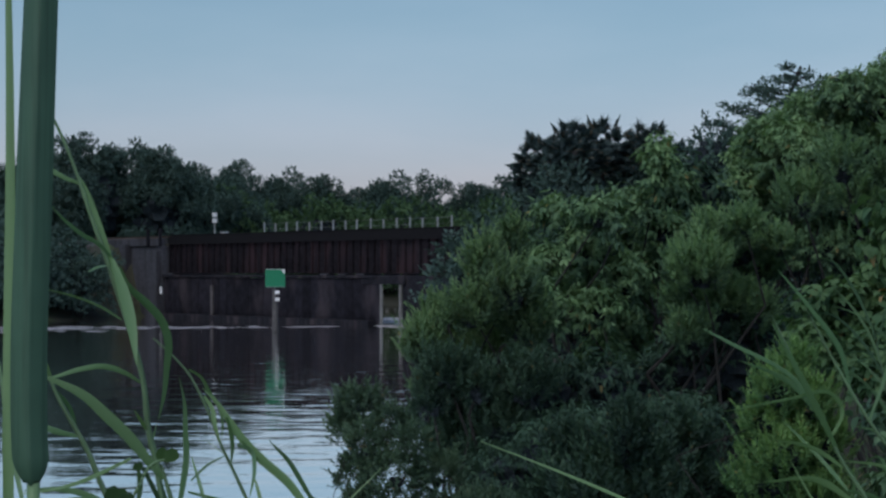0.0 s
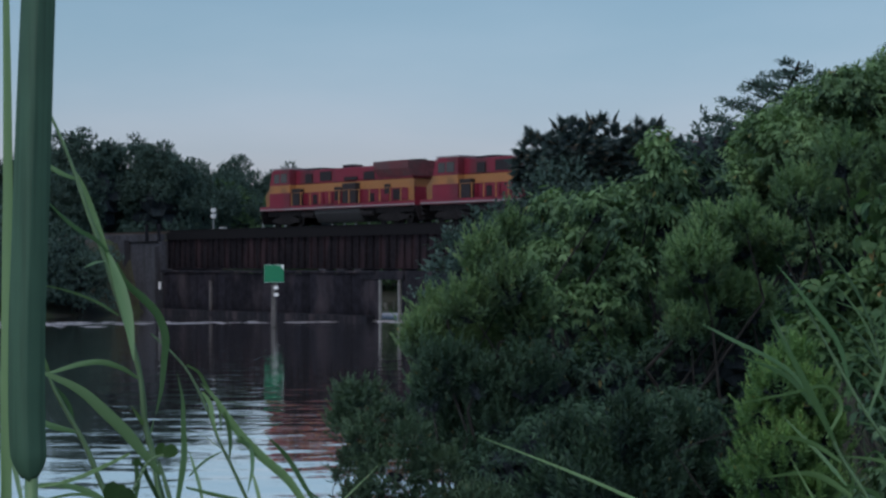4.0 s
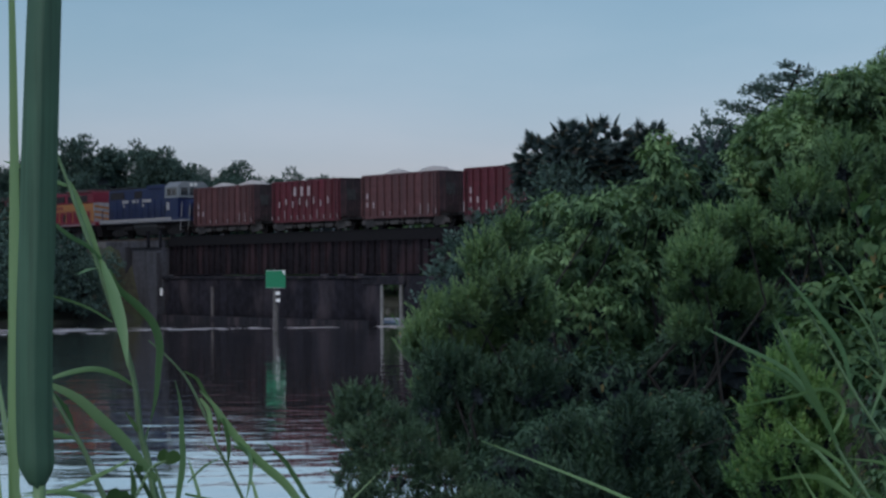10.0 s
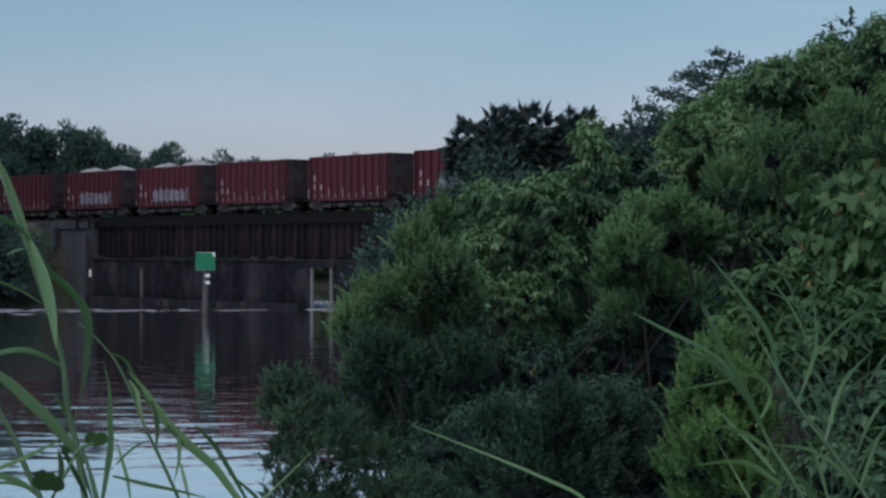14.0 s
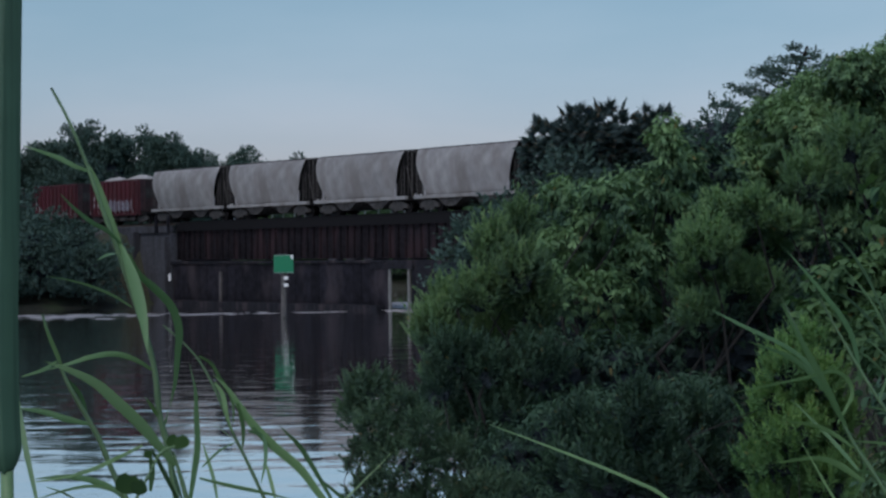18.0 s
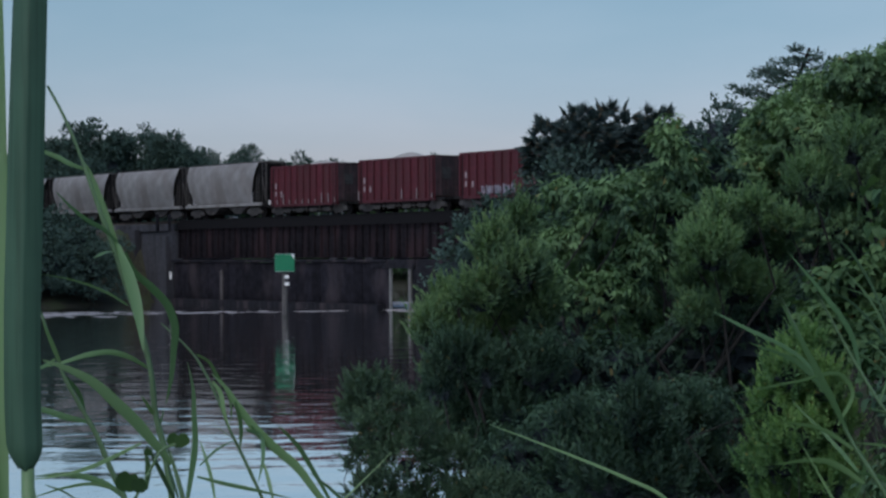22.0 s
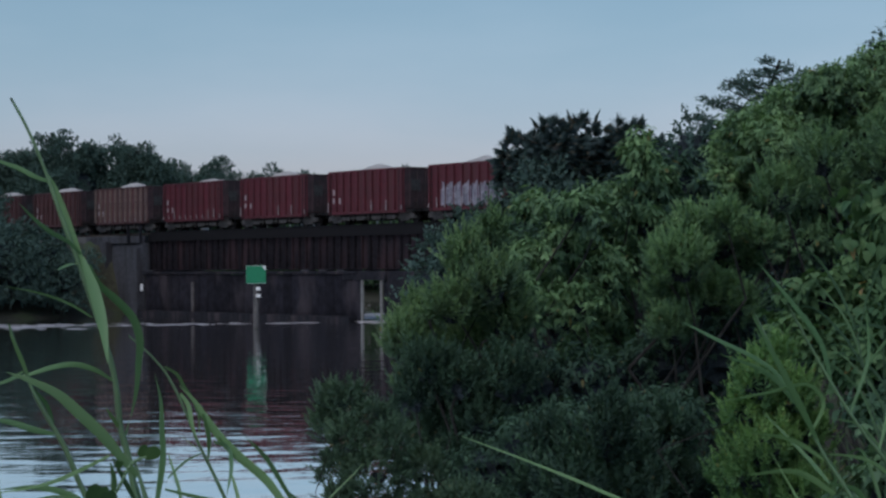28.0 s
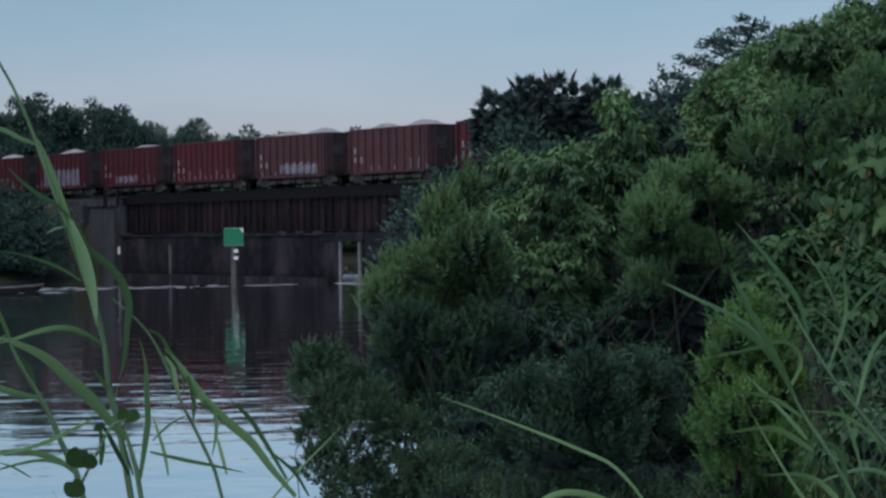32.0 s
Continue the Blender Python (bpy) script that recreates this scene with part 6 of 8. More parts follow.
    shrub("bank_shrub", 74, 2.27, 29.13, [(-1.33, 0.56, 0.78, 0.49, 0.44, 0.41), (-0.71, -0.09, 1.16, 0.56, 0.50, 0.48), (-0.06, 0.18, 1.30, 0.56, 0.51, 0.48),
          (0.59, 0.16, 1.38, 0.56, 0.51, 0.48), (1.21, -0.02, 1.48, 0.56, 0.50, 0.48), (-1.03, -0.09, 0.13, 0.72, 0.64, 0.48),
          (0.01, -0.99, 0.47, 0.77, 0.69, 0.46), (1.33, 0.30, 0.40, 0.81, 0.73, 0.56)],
          LEAF_UNDER_SHADE, "cluster", 1300, 11, 0.1, 0.042, 0.2, "dark tangled undergrowth along the water", core_share=0.75)
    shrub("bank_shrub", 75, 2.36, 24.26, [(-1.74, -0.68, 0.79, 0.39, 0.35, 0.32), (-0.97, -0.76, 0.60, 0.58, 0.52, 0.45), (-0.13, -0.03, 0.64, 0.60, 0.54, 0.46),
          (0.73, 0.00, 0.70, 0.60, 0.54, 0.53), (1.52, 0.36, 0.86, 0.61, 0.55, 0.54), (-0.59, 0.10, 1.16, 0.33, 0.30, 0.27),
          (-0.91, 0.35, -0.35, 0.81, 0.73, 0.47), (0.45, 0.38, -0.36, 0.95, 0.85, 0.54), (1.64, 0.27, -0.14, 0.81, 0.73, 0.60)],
          LEAF_UNDER_SHADE, "sprig", 1700, 12, 0.07, 0.03, 0.2, "low dark green shrub over the foot of the bank", core_share=0.75)
    shrub("bank_shrub", 77, 1.31, 18.86, [(-0.81, 0.46, 1.18, 0.32, 0.29, 0.26), (-0.35, 0.17, 1.11, 0.37, 0.33, 0.26), (0.13, -0.21, 1.21, 0.36, 0.32, 0.26),
          (0.65, -0.15, 1.14, 0.36, 0.32, 0.26), (1.16, -0.23, 1.09, 0.36, 0.32, 0.31), (-0.57, -0.00, 0.72, 0.41, 0.37, 0.26),
          (0.13, 0.43, 0.64, 0.48, 0.43, 0.27), (0.82, -0.45, 0.77, 0.46, 0.41, 0.30), (-1.17, -0.01, 0.87, 0.31, 0.28, 0.26)],
          LEAF_MANGROVE, "sprig", 1500, 12, 0.06, 0.026, 0.18, "low dark shrub at the water edge", core_share=0.7)
    far_shrub("bank_shrub", 61, 5.92, 97.43, [(-0.78, 6.32, 7.06, 1.56, 1.41, 1.56), (1.52, 4.71, 7.56, 2.10, 1.89, 1.54), (4.33, 7.62, 7.55, 2.16, 1.94, 1.58),
          (-0.29, -2.27, 5.79, 1.83, 1.64, 1.43), (2.51, -0.07, 5.86, 2.13, 1.92, 1.47), (-2.02, 0.10, 4.80, 1.60, 1.44, 1.60),
          (-0.27, -1.98, 4.23, 2.35, 2.12, 1.57), (5.70, -0.17, 6.79, 1.60, 1.44, 1.33), (-3.67, -1.90, 3.97, 1.31, 1.18, 1.18),
          (-4.73, -2.86, 2.92, 1.30, 1.17, 1.30), (-5.51, -4.85, 1.64, 1.27, 1.14, 1.27), (-4.22, -3.53, 1.12, 1.80, 1.62, 1.54),
          (7.43, -1.13, 6.62, 1.58, 1.42, 2.11)],
          LEAF_FAR, 3510, 0.312, 0.169, "broad dark green shrub under the palms")
    far_shrub("bank_tree", 62, 13.52, 65.66, [(-1.72, 0.05, 6.51, 1.44, 1.30, 1.44), (0.49, 0.28, 7.25, 1.99, 1.79, 1.81), (2.09, -2.04, 7.43, 2.09, 1.88, 2.44),
          (-0.22, 2.17, 5.15, 2.23, 2.01, 1.86), (1.43, -2.62, 4.28, 2.24, 2.02, 2.07), (-2.08, 2.17, 4.97, 1.86, 1.67, 1.67),
          (0, 0.40, 1.10, 3.35, 2.01, 1.32)],
          LEAF_FAR, 2970, 0.264, 0.156, "dark green tree behind the shrubs")
    far_shrub("bank_shrub", 63, 10.76, 71.74, [(-1.17, 1.76, 6.38, 1.21, 1.09, 1.21), (-0.77, -1.09, 4.10, 1.94, 1.74, 1.55), (1.30, -0.25, 3.14, 2.35, 2.12, 1.96),
          (-2.97, 0.06, 3.73, 1.77, 1.59, 1.77), (3.61, -0.48, 4.11, 2.34, 2.11, 2.34), (0, 0.40, 0.59, 4.76, 2.86, 0.71)],
          LEAF_FAR, 2430, 0.24, 0.13, "broad dark green shrub on the wooded bank")


def palms():
    rng = np.random.default_rng(8)
    base, way, side, ln, wd = [], [], [], [], []
    # one fan frond: blades spread from the end of a stem
    for f in range(84):
        up = rng.uniform(-0.75, 1.0)
        a = f * 2.4
        stem = np.array([math.cos(a) * math.sqrt(1 - min(1, up * up)), math.sin(a) * math.sqrt(1 - min(1, up * up)), up])
        hub = stem * rng.uniform(0.62, 1.12) + np.array([0, 0, -0.12 * (1 - up)])
        cross = unit(np.cross(stem, [0, 0, 1.0]) + rng.normal(size=3) * 0.1)
        for b in range(21):
            ang = (b - 10) / 10 * 1.75
            d = unit(stem * math.cos(ang) + cross * math.sin(ang) + np.array([0, 0, -0.25 * abs(ang)]))
            base.append(hub), way.append(d), side.append(np.cross(d, stem) + rng.normal(size=3) * 0.2)
            ln.append(rng.uniform(0.42, 0.6) * (1 - 0.22 * abs(ang) / 1.75)), wd.append(0.115)
    crown = leaves_mesh("fronds", np.array(base), np.array(way), np.array(side), np.array(ln), np.array(wd), LEAF_PALM)
    bm = bmesh.new()
    for i in range(8):
        rod(bm, (0.03 * math.sin(i), 0, i * 1.2 - 1), (0.03 * math.sin(i + 1), 0, i * 1.2 + 0.25), 0.2, 0.18, 10)
    trunk = mesh_of("trunk", bm, BARK, True)
    for i, (x, y, top, k) in enumerate([(4.8, 98, 9.7, 1.25), (6.2, 96, 10.1, 1.25), (7.6, 99, 10.4, 1.3), (9.5, 97, 10.1, 1.25), (11.3, 101, 9.6, 1.15)]):
        z = float(ground_height(np.array(x), np.array(y)))
        t = thing("cabbage_palm", pose(x, y, z, 0, 0, i * 70), "dark cabbage palm with a round head of fan fronds", "palm", "palms on the wooded bank")
        a = part("fronds", crown, None, t)
        a.matrix_basis = pose(0, 0, top - z - 0.9, 0, 0, 0) @ Matrix.Scale(k, 4)
        b = part("trunk", trunk, None, t)
        b.matrix_basis = Matrix.Diagonal((1, 1, (top - z - 0.9) / 8.4, 1))


def tiered_tree():
    """A tall thin tree with open tiers of tufted branches against the sky."""
    rng = np.random.default_rng(17)
    t = thing("tiered_tree", pose(12.3, 76.0, 1.2), "tall dark tree with open tiered feathery branches", "tree", "trees on the wooded bank")
    bm = bmesh.new()
    crook = [(0, 0, -0.5), (-0.2, 0, 3.5), (-0.1, 0.2, 6.5), (0.3, 0, 8.6), (0.9, 0, 10.2)]
    for k in range(4):
        rod(bm, crook[k], crook[k + 1], 0.24 - 0.05 * k, 0.19 - 0.045 * k, 8)
    base, way, side, ln, wd = [], [], [], [], []
    for i in range(26):
        k = i / 25
        z = 6.9 + 3.4 * k
        a = (math.pi + rng.uniform(-0.9, 0.9)) if i % 3 else i * 2.4
        reach = (3.3 - 2.3 * k) * rng.uniform(0.75, 1.05)
        root = np.array([np.interp(z, (3.5, 6.5, 8.6, 10.0), (-0.2, -0.1, 0.3, 0.9)), 0, z - 0.4])
        tip = root + np.array([math.cos(a) * reach, math.sin(a) * reach, reach * rng.uniform(0.1, 0.4)])
        rod(bm, root, tip, 0.045, 0.012, 5)
        for f in np.linspace(0.4, 1, 6):
            c = root + (tip - root) * f + rng.normal(size=3) * 0.1
            for _ in range(24):
                base.append(c + rng.normal(size=3) * np.array([0.13, 0.13, 0.045])), side.append(rng.normal(size=3))
                way.append(unit(rng.normal(size=3) * 0.8 + [0, 0, 0.3] + (tip - root) / reach * 0.5))
                ln.append(rng.uniform(0.1, 0.2)), wd.append(0.07)
    part("trunk", bm, BARK, t)
    part("crown", leaves_mesh("crown", np.array(base), np.array(way), np.array(side), np.array(ln), np.array(wd), LEAF_FAR), None, t)


far_woods()
bank_shrubs()
palms()
tiered_tree()


# ---------------------------------------------------------------- reeds and grass close to the viewer
def smooth_line(points, steps):
    """Places along a curve that passes through the points, however unevenly they are spaced."""
    p = [Vector(q) for q in points]
    span = [max((b - a).length, 1e-6) for a, b in zip(p, p[1:])]
    lead = [(p[1] - p[0]) / span[0]]
    for i in range(1, len(p) - 1):
        lead.append(((p[i] - p[i - 1]) / span[i - 1] * span[i] + (p[i + 1] - p[i]) / span[i] * span[i - 1]) / (span[i - 1] + span[i]))
    lead.append((p[-1] - p[-2]) / span[-1])
    out = []
    for i, length in enumerate(span):
        for k in range(steps):
            t = k / steps
            out.append(p[i] * (2 * t ** 3 - 3 * t * t + 1) + p[i + 1] * (3 * t * t - 2 * t ** 3)
                       + lead[i] * length * (t ** 3 - 2 * t * t + t) + lead[i + 1] * length * (t ** 3 - t * t))
    return out + [p[-1]]


def blade_mesh(points, width, twist=0.0, material=LEAF_REED, fold=0.22, base=0.45):
    """A long folded blade: broad a third of the way out, drawn to a point."""
    line = smooth_line(points, 6)
    n = len(line)
    verts, faces = [], []
    for i, p in enumerate(line):
        k = i / (n - 1)
        way = (line[min(i + 1, n - 1)] - line[max(i - 1, 0)]).normalized()
        side = way.cross(Vector((0.2, 1, 0.3)))
        side = (side.normalized() if side.length > 1e-4 else Vector((1, 0, 0)))
        side.rotate(Matrix.Rotation(twist * (0.4 + k), 3, way))
        up = side.cross(way)
        w = width / 2 * (base + (1 - base) * min(1, k / 0.3)) * (1 - max(0, (k - 0.45) / 0.55) ** 1.7) + 0.0004
        verts += [p + side * w + up * w * fold, p, p - side * w + up * w * fold]
        if i:
            a = 3 * (i - 1)
            faces += [(a, a + 1, a + 4, a + 3), (a + 1, a + 2, a + 5, a + 4)]
    return faces_mesh("blade", [tuple(v) for v in verts], faces, material, True)


BLADES = random.Random(3)


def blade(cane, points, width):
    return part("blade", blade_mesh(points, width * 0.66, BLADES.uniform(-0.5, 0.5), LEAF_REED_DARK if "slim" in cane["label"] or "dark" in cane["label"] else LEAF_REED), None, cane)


def reed(name, seed, foot, stalk, radius, label):
    t = thing(name, pose(*foot), label, "reed", "reeds on the near bank")
    line = smooth_line(stalk, 4)
    bm = bmesh.new()
    n = len(line)
    radius *= 0.55 if "slim" in label else 1.0
    tube(bm, line, [radius * (1 - 0.75 * k / (n - 1)) * (1.15 if k % 4 == 2 else 1.0) + 0.0006 for k in range(n)])
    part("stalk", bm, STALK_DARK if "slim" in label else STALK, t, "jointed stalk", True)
    return t


def build_reeds():
    c0 = reed("reed_cane", 70, (-0.356, 2.600, 1.791), [(0.000, 0.000, 0.000), (-0.017, 0.000, 1.822), (-0.026, 0.000, 1.854), (-0.033, 0.000, 1.915), (-0.045, 0.000, 1.965), (-0.062, 0.000, 2.015), (-0.081, 0.000, 2.072), (-0.102, 0.000, 2.129), (-0.120, 0.000, 2.182), (-0.146, 0.000, 2.243), (-0.163, 0.000, 2.274)], 0.0039, "tall green reed cane with arching blades")
    blade(c0, [(-0.074, 0.000, 2.065), (-0.086, 0.007, 2.090), (-0.100, 0.015, 2.126), (-0.115, 0.022, 2.164), (-0.127, 0.030, 2.186)], 0.0211)
    blade(c0, [(-0.075, 0.000, 2.072), (-0.057, -0.017, 2.029), (-0.044, -0.033, 1.987), (-0.035, -0.050, 1.942)], 0.0244)
    blade(c0, [(-0.066, 0.000, 2.063), (-0.056, 0.010, 2.040), (-0.034, 0.020, 2.018), (-0.016, 0.030, 1.996), (-0.008, 0.040, 1.967), (-0.011, 0.050, 1.937), (-0.016, 0.060, 1.897), (-0.024, 0.070, 1.866)], 0.0152)
    blade(c0, [(-0.076, 0.000, 2.077), (-0.090, -0.007, 2.092), (-0.110, -0.015, 2.104), (-0.130, -0.022, 2.121), (-0.146, -0.030, 2.139)], 0.0079)
    blade(c0, [(-0.111, 0.000, 2.167), (-0.137, 0.013, 2.176), (-0.157, 0.025, 2.186), (-0.179, 0.038, 2.194), (-0.209, 0.050, 2.204)], 0.0086)
    blade(c0, [(-0.079, 0.000, 2.065), (-0.086, -0.035, 2.063), (-0.093, -0.070, 2.057)], 0.0066)
    blade(c0, [(-0.062, 0.000, 1.997), (-0.086, 0.007, 2.011), (-0.116, 0.015, 2.023), (-0.146, 0.022, 2.031), (-0.176, 0.030, 2.036)], 0.0053)
    blade(c0, [(-0.037, 0.000, 1.918), (-0.054, -0.010, 1.930), (-0.081, -0.020, 1.939), (-0.108, -0.030, 1.936), (-0.134, -0.040, 1.928), (-0.160, -0.050, 1.921)], 0.0092)
    blade(c0, [(-0.026, 0.000, 1.840), (-0.025, 0.035, 1.851), (-0.026, 0.070, 1.863)], 0.0099)
    blade(c0, [(-0.030, 0.000, 1.858), (-0.035, -0.015, 1.872), (-0.041, -0.030, 1.886)], 0.0086)
    c1 = reed("reed_cane", 71, (-0.308, 2.350, 1.827), [(0.000, 0.000, 0.000), (-0.007, 0.000, 1.750), (-0.016, 0.000, 1.783), (-0.022, 0.000, 1.802)], 0.0032, "bent green reed cane with dark drooping blade")
    blade(c1, [(-0.019, 0.000, 1.786), (-0.039, 0.005, 1.808), (-0.059, 0.010, 1.831), (-0.086, 0.015, 1.856), (-0.113, 0.020, 1.879), (-0.146, 0.025, 1.895), (-0.173, 0.030, 1.904)], 0.0191)
    blade(c1, [(-0.016, 0.000, 1.745), (-0.026, -0.017, 1.772), (-0.035, -0.033, 1.796), (-0.040, -0.050, 1.812)], 0.0079)
    blade(c1, [(-0.011, 0.000, 1.745), (-0.024, 0.035, 1.767), (-0.034, 0.070, 1.784)], 0.0059)
    blade(c1, [(-0.048, 0.000, 1.757), (-0.044, -0.015, 1.785), (-0.045, -0.030, 1.805)], 0.0092)
    c2 = reed("reed_cane", 72, (-0.258, 2.900, 1.743), [(0.000, 0.000, 0.000), (-0.016, 0.000, 1.767), (-0.047, 0.000, 1.834), (-0.059, 0.000, 1.858), (-0.075, 0.000, 1.898), (-0.093, 0.000, 1.938), (-0.107, 0.000, 1.962), (-0.126, 0.000, 1.984), (-0.157, 0.000, 2.012)], 0.0021, "slender green reed cane over the water")
    blade(c2, [(0.096, 0.000, 1.731), (0.064, 0.004, 1.768), (0.032, 0.009, 1.809), (-0.001, 0.013, 1.837), (-0.033, 0.017, 1.869), (-0.053, 0.021, 1.896), (-0.070, 0.026, 1.920), (-0.090, 0.030, 1.940)], 0.0191)
    blade(c2, [(0.084, 0.000, 1.755), (0.053, -0.013, 1.812), (0.034, -0.025, 1.844), (0.020, -0.038, 1.861), (0.010, -0.050, 1.874)], 0.0125)
    blade(c2, [(-0.107, 0.000, 1.968), (-0.092, 0.014, 1.957), (-0.082, 0.028, 1.936), (-0.070, 0.042, 1.915), (-0.065, 0.056, 1.890), (-0.067, 0.070, 1.867)], 0.0073)
    blade(c2, [(-0.085, 0.000, 1.930), (-0.074, -0.010, 1.915), (-0.067, -0.020, 1.888), (-0.057, -0.030, 1.862)], 0.0119)
    blade(c2, [(-0.053, 0.000, 1.902), (-0.048, 0.025, 1.864), (-0.052, 0.050, 1.828)], 0.0086)
    blade(c2, [(-0.038, 0.000, 1.862), (-0.017, -0.023, 1.856), (-0.010, -0.047, 1.831), (-0.014, -0.070, 1.796)], 0.0119)
    blade(c2, [(0.000, 0.000, 1.763), (-0.009, 0.015, 1.793), (-0.018, 0.030, 1.819)], 0.0073)
    blade(c2, [(-0.122, 0.000, 1.759), (-0.114, -0.010, 1.804), (-0.108, -0.020, 1.844), (-0.108, -0.030, 1.884), (-0.108, -0.040, 1.924), (-0.114, -0.050, 1.960)], 0.0152)
    blade(c2, [(-0.082, 0.000, 1.763), (-0.090, 0.023, 1.792), (-0.101, 0.047, 1.818), (-0.111, 0.070, 1.840)], 0.0073)
    blade(c2, [(-0.107, 0.000, 1.796), (-0.062, -0.010, 1.786), (-0.022, -0.020, 1.779), (0.027, -0.030, 1.769)], 0.0086)
    blade(c2, [(-0.103, 0.000, 1.812), (-0.082, 0.025, 1.832), (-0.058, 0.050, 1.844)], 0.0040)
    blade(c2, [(-0.051, 0.000, 1.845), (-0.059, -0.035, 1.857), (-0.079, -0.070, 1.878)], 0.0040)
    blade(c2, [(-0.031, 0.000, 1.868), (-0.013, 0.015, 1.841), (0.010, 0.030, 1.819)], 0.0079)
    blade(c2, [(0.115, 0.000, 1.731), (0.097, -0.017, 1.765), (0.078, -0.033, 1.786), (0.056, -0.050, 1.806)], 0.0073)
    c3 = reed("reed_cane", 73, (-0.387, 2.500, 1.807), [(0.000, 0.000, 0.000), (-0.016, 0.000, 1.753), (-0.033, 0.000, 1.788), (-0.047, 0.000, 1.823), (-0.060, 0.000, 1.847), (-0.074, 0.000, 1.871), (-0.088, 0.000, 1.898), (-0.098, 0.000, 1.926), (-0.108, 0.000, 1.953), (-0.116, 0.000, 1.977)], 0.0034, "low green reed cane among the shore grass")
    blade(c3, [(-0.059, 0.000, 1.842), (-0.090, 0.010, 1.848), (-0.119, 0.020, 1.856), (-0.152, 0.030, 1.860)], 0.0112)
    blade(c3, [(0.005, 0.000, 1.816), (-0.024, -0.013, 1.802), (-0.049, -0.025, 1.791), (-0.074, -0.038, 1.784), (-0.116, -0.050, 1.778)], 0.0066)
    blade(c3, [(-0.011, 0.000, 1.746), (-0.036, 0.018, 1.762), (-0.067, 0.035, 1.771), (-0.098, 0.053, 1.773), (-0.140, 0.070, 1.769)], 0.0112)
    blade(c3, [(-0.092, 0.000, 1.912), (-0.100, -0.015, 1.939), (-0.108, -0.030, 1.966)], 0.0066)
    blade(c3, [(-0.016, 0.000, 1.754), (-0.028, 0.013, 1.758), (-0.058, 0.025, 1.764), (-0.095, 0.038, 1.758), (-0.136, 0.050, 1.745)], 0.0059)
    blade(c3, [(-0.071, 0.000, 1.747), (-0.085, -0.035, 1.763), (-0.098, -0.070, 1.774)], 0.0033)
    blade(c3, [(-0.086, 0.000, 1.897), (-0.073, 0.015, 1.876), (-0.066, 0.030, 1.846)], 0.0079)
    blade(c3, [(-0.098, 0.000, 1.919), (-0.110, -0.025, 1.910), (-0.132, -0.050, 1.903)], 0.0053)
    blade(c3, [(-0.122, 0.000, 1.741), (-0.141, 0.023, 1.807), (-0.158, 0.047, 1.875), (-0.173, 0.070, 1.944)], 0.0099)
    c4 = reed("reed_cane", 74, (0.916, 3.600, 1.637), [(0.000, 0.000, 0.000), (-0.018, 0.000, 1.455), (-0.063, 0.000, 1.590), (-0.119, 0.000, 1.705), (-0.174, -0.000, 1.809), (-0.220, 0.000, 1.881), (-0.254, 0.000, 1.953), (-0.294, 0.000, 2.035), (-0.343, 0.000, 2.136)], 0.0049, "tall pale-stemmed reed cane with folded blades")
    blade(c4, [(-0.220, 0.000, 1.871), (-0.270, 0.000, 1.903), (-0.351, -0.000, 1.920)], 0.014)
    blade(c4, [(-0.200, 0.000, 1.810), (-0.261, 0.000, 1.847), (-0.358, 0.000, 1.845)], 0.019)
    blade(c4, [(-0.130, 0.000, 1.690), (-0.191, 0.050, 1.755), (-0.276, 0.100, 1.758)], 0.017)
    blade(c4, [(-0.242, 0.000, 1.933), (-0.304, 0.000, 2.025), (-0.414, 0.000, 2.087), (-0.464, 0.000, 2.113)], 0.010)
    blade(c4, [(-0.254, 0.000, 1.953), (-0.310, 0.025, 2.019), (-0.392, 0.050, 2.055)], 0.013)
    blade(c4, [(-0.229, 0.000, 1.902), (-0.283, -0.050, 1.997), (-0.359, -0.100, 2.128)], 0.017)
    blade(c4, [(-0.245, 0.000, 1.912), (-0.222, -0.013, 1.973), (-0.243, -0.025, 2.000), (-0.321, -0.038, 1.991), (-0.433, -0.050, 1.971)], 0.011)
    blade(c4, [(-0.210, 0.000, 1.830), (-0.152, 0.033, 1.810), (-0.128, 0.067, 1.749), (-0.127, 0.100, 1.650)], 0.014)
    blade(c4, [(-0.225, 0.000, 1.882), (-0.189, 0.050, 1.845), (-0.208, 0.100, 1.737)], 0.009)
    blade(c4, [(-0.269, 0.000, 1.671), (-0.212, -0.050, 1.675), (-0.172, -0.100, 1.669)], 0.010)
    blade(c4, [(-0.210, 0.000, 1.830), (-0.236, 0.050, 1.867), (-0.309, 0.100, 1.948)], 0.010)
    c5 = reed("reed_cane", 75, (0.815, 3.300, 1.679), [(0.000, 0.000, 0.000), (-0.016, 0.000, 1.468), (-0.062, 0.000, 1.573), (-0.118, 0.000, 1.651)], 0.0063, "broad-bladed green reed on the bank")
    blade(c5, [(-0.034, 0.000, 1.525), (-0.118, 0.000, 1.651), (-0.183, 0.000, 1.737), (-0.261, 0.000, 1.870)], 0.009)
    blade(c5, [(-0.110, 0.000, 1.576), (-0.179, 0.033, 1.630), (-0.239, 0.067, 1.636), (-0.349, 0.100, 1.612)], 0.018)
    blade(c5, [(-0.082, 0.000, 1.574), (-0.160, 0.033, 1.619), (-0.229, 0.067, 1.674), (-0.309, 0.100, 1.711)], 0.008)
    blade(c5, [(-0.072, 0.000, 1.574), (-0.085, 0.000, 1.649), (-0.104, 0.000, 1.697)], 0.014)
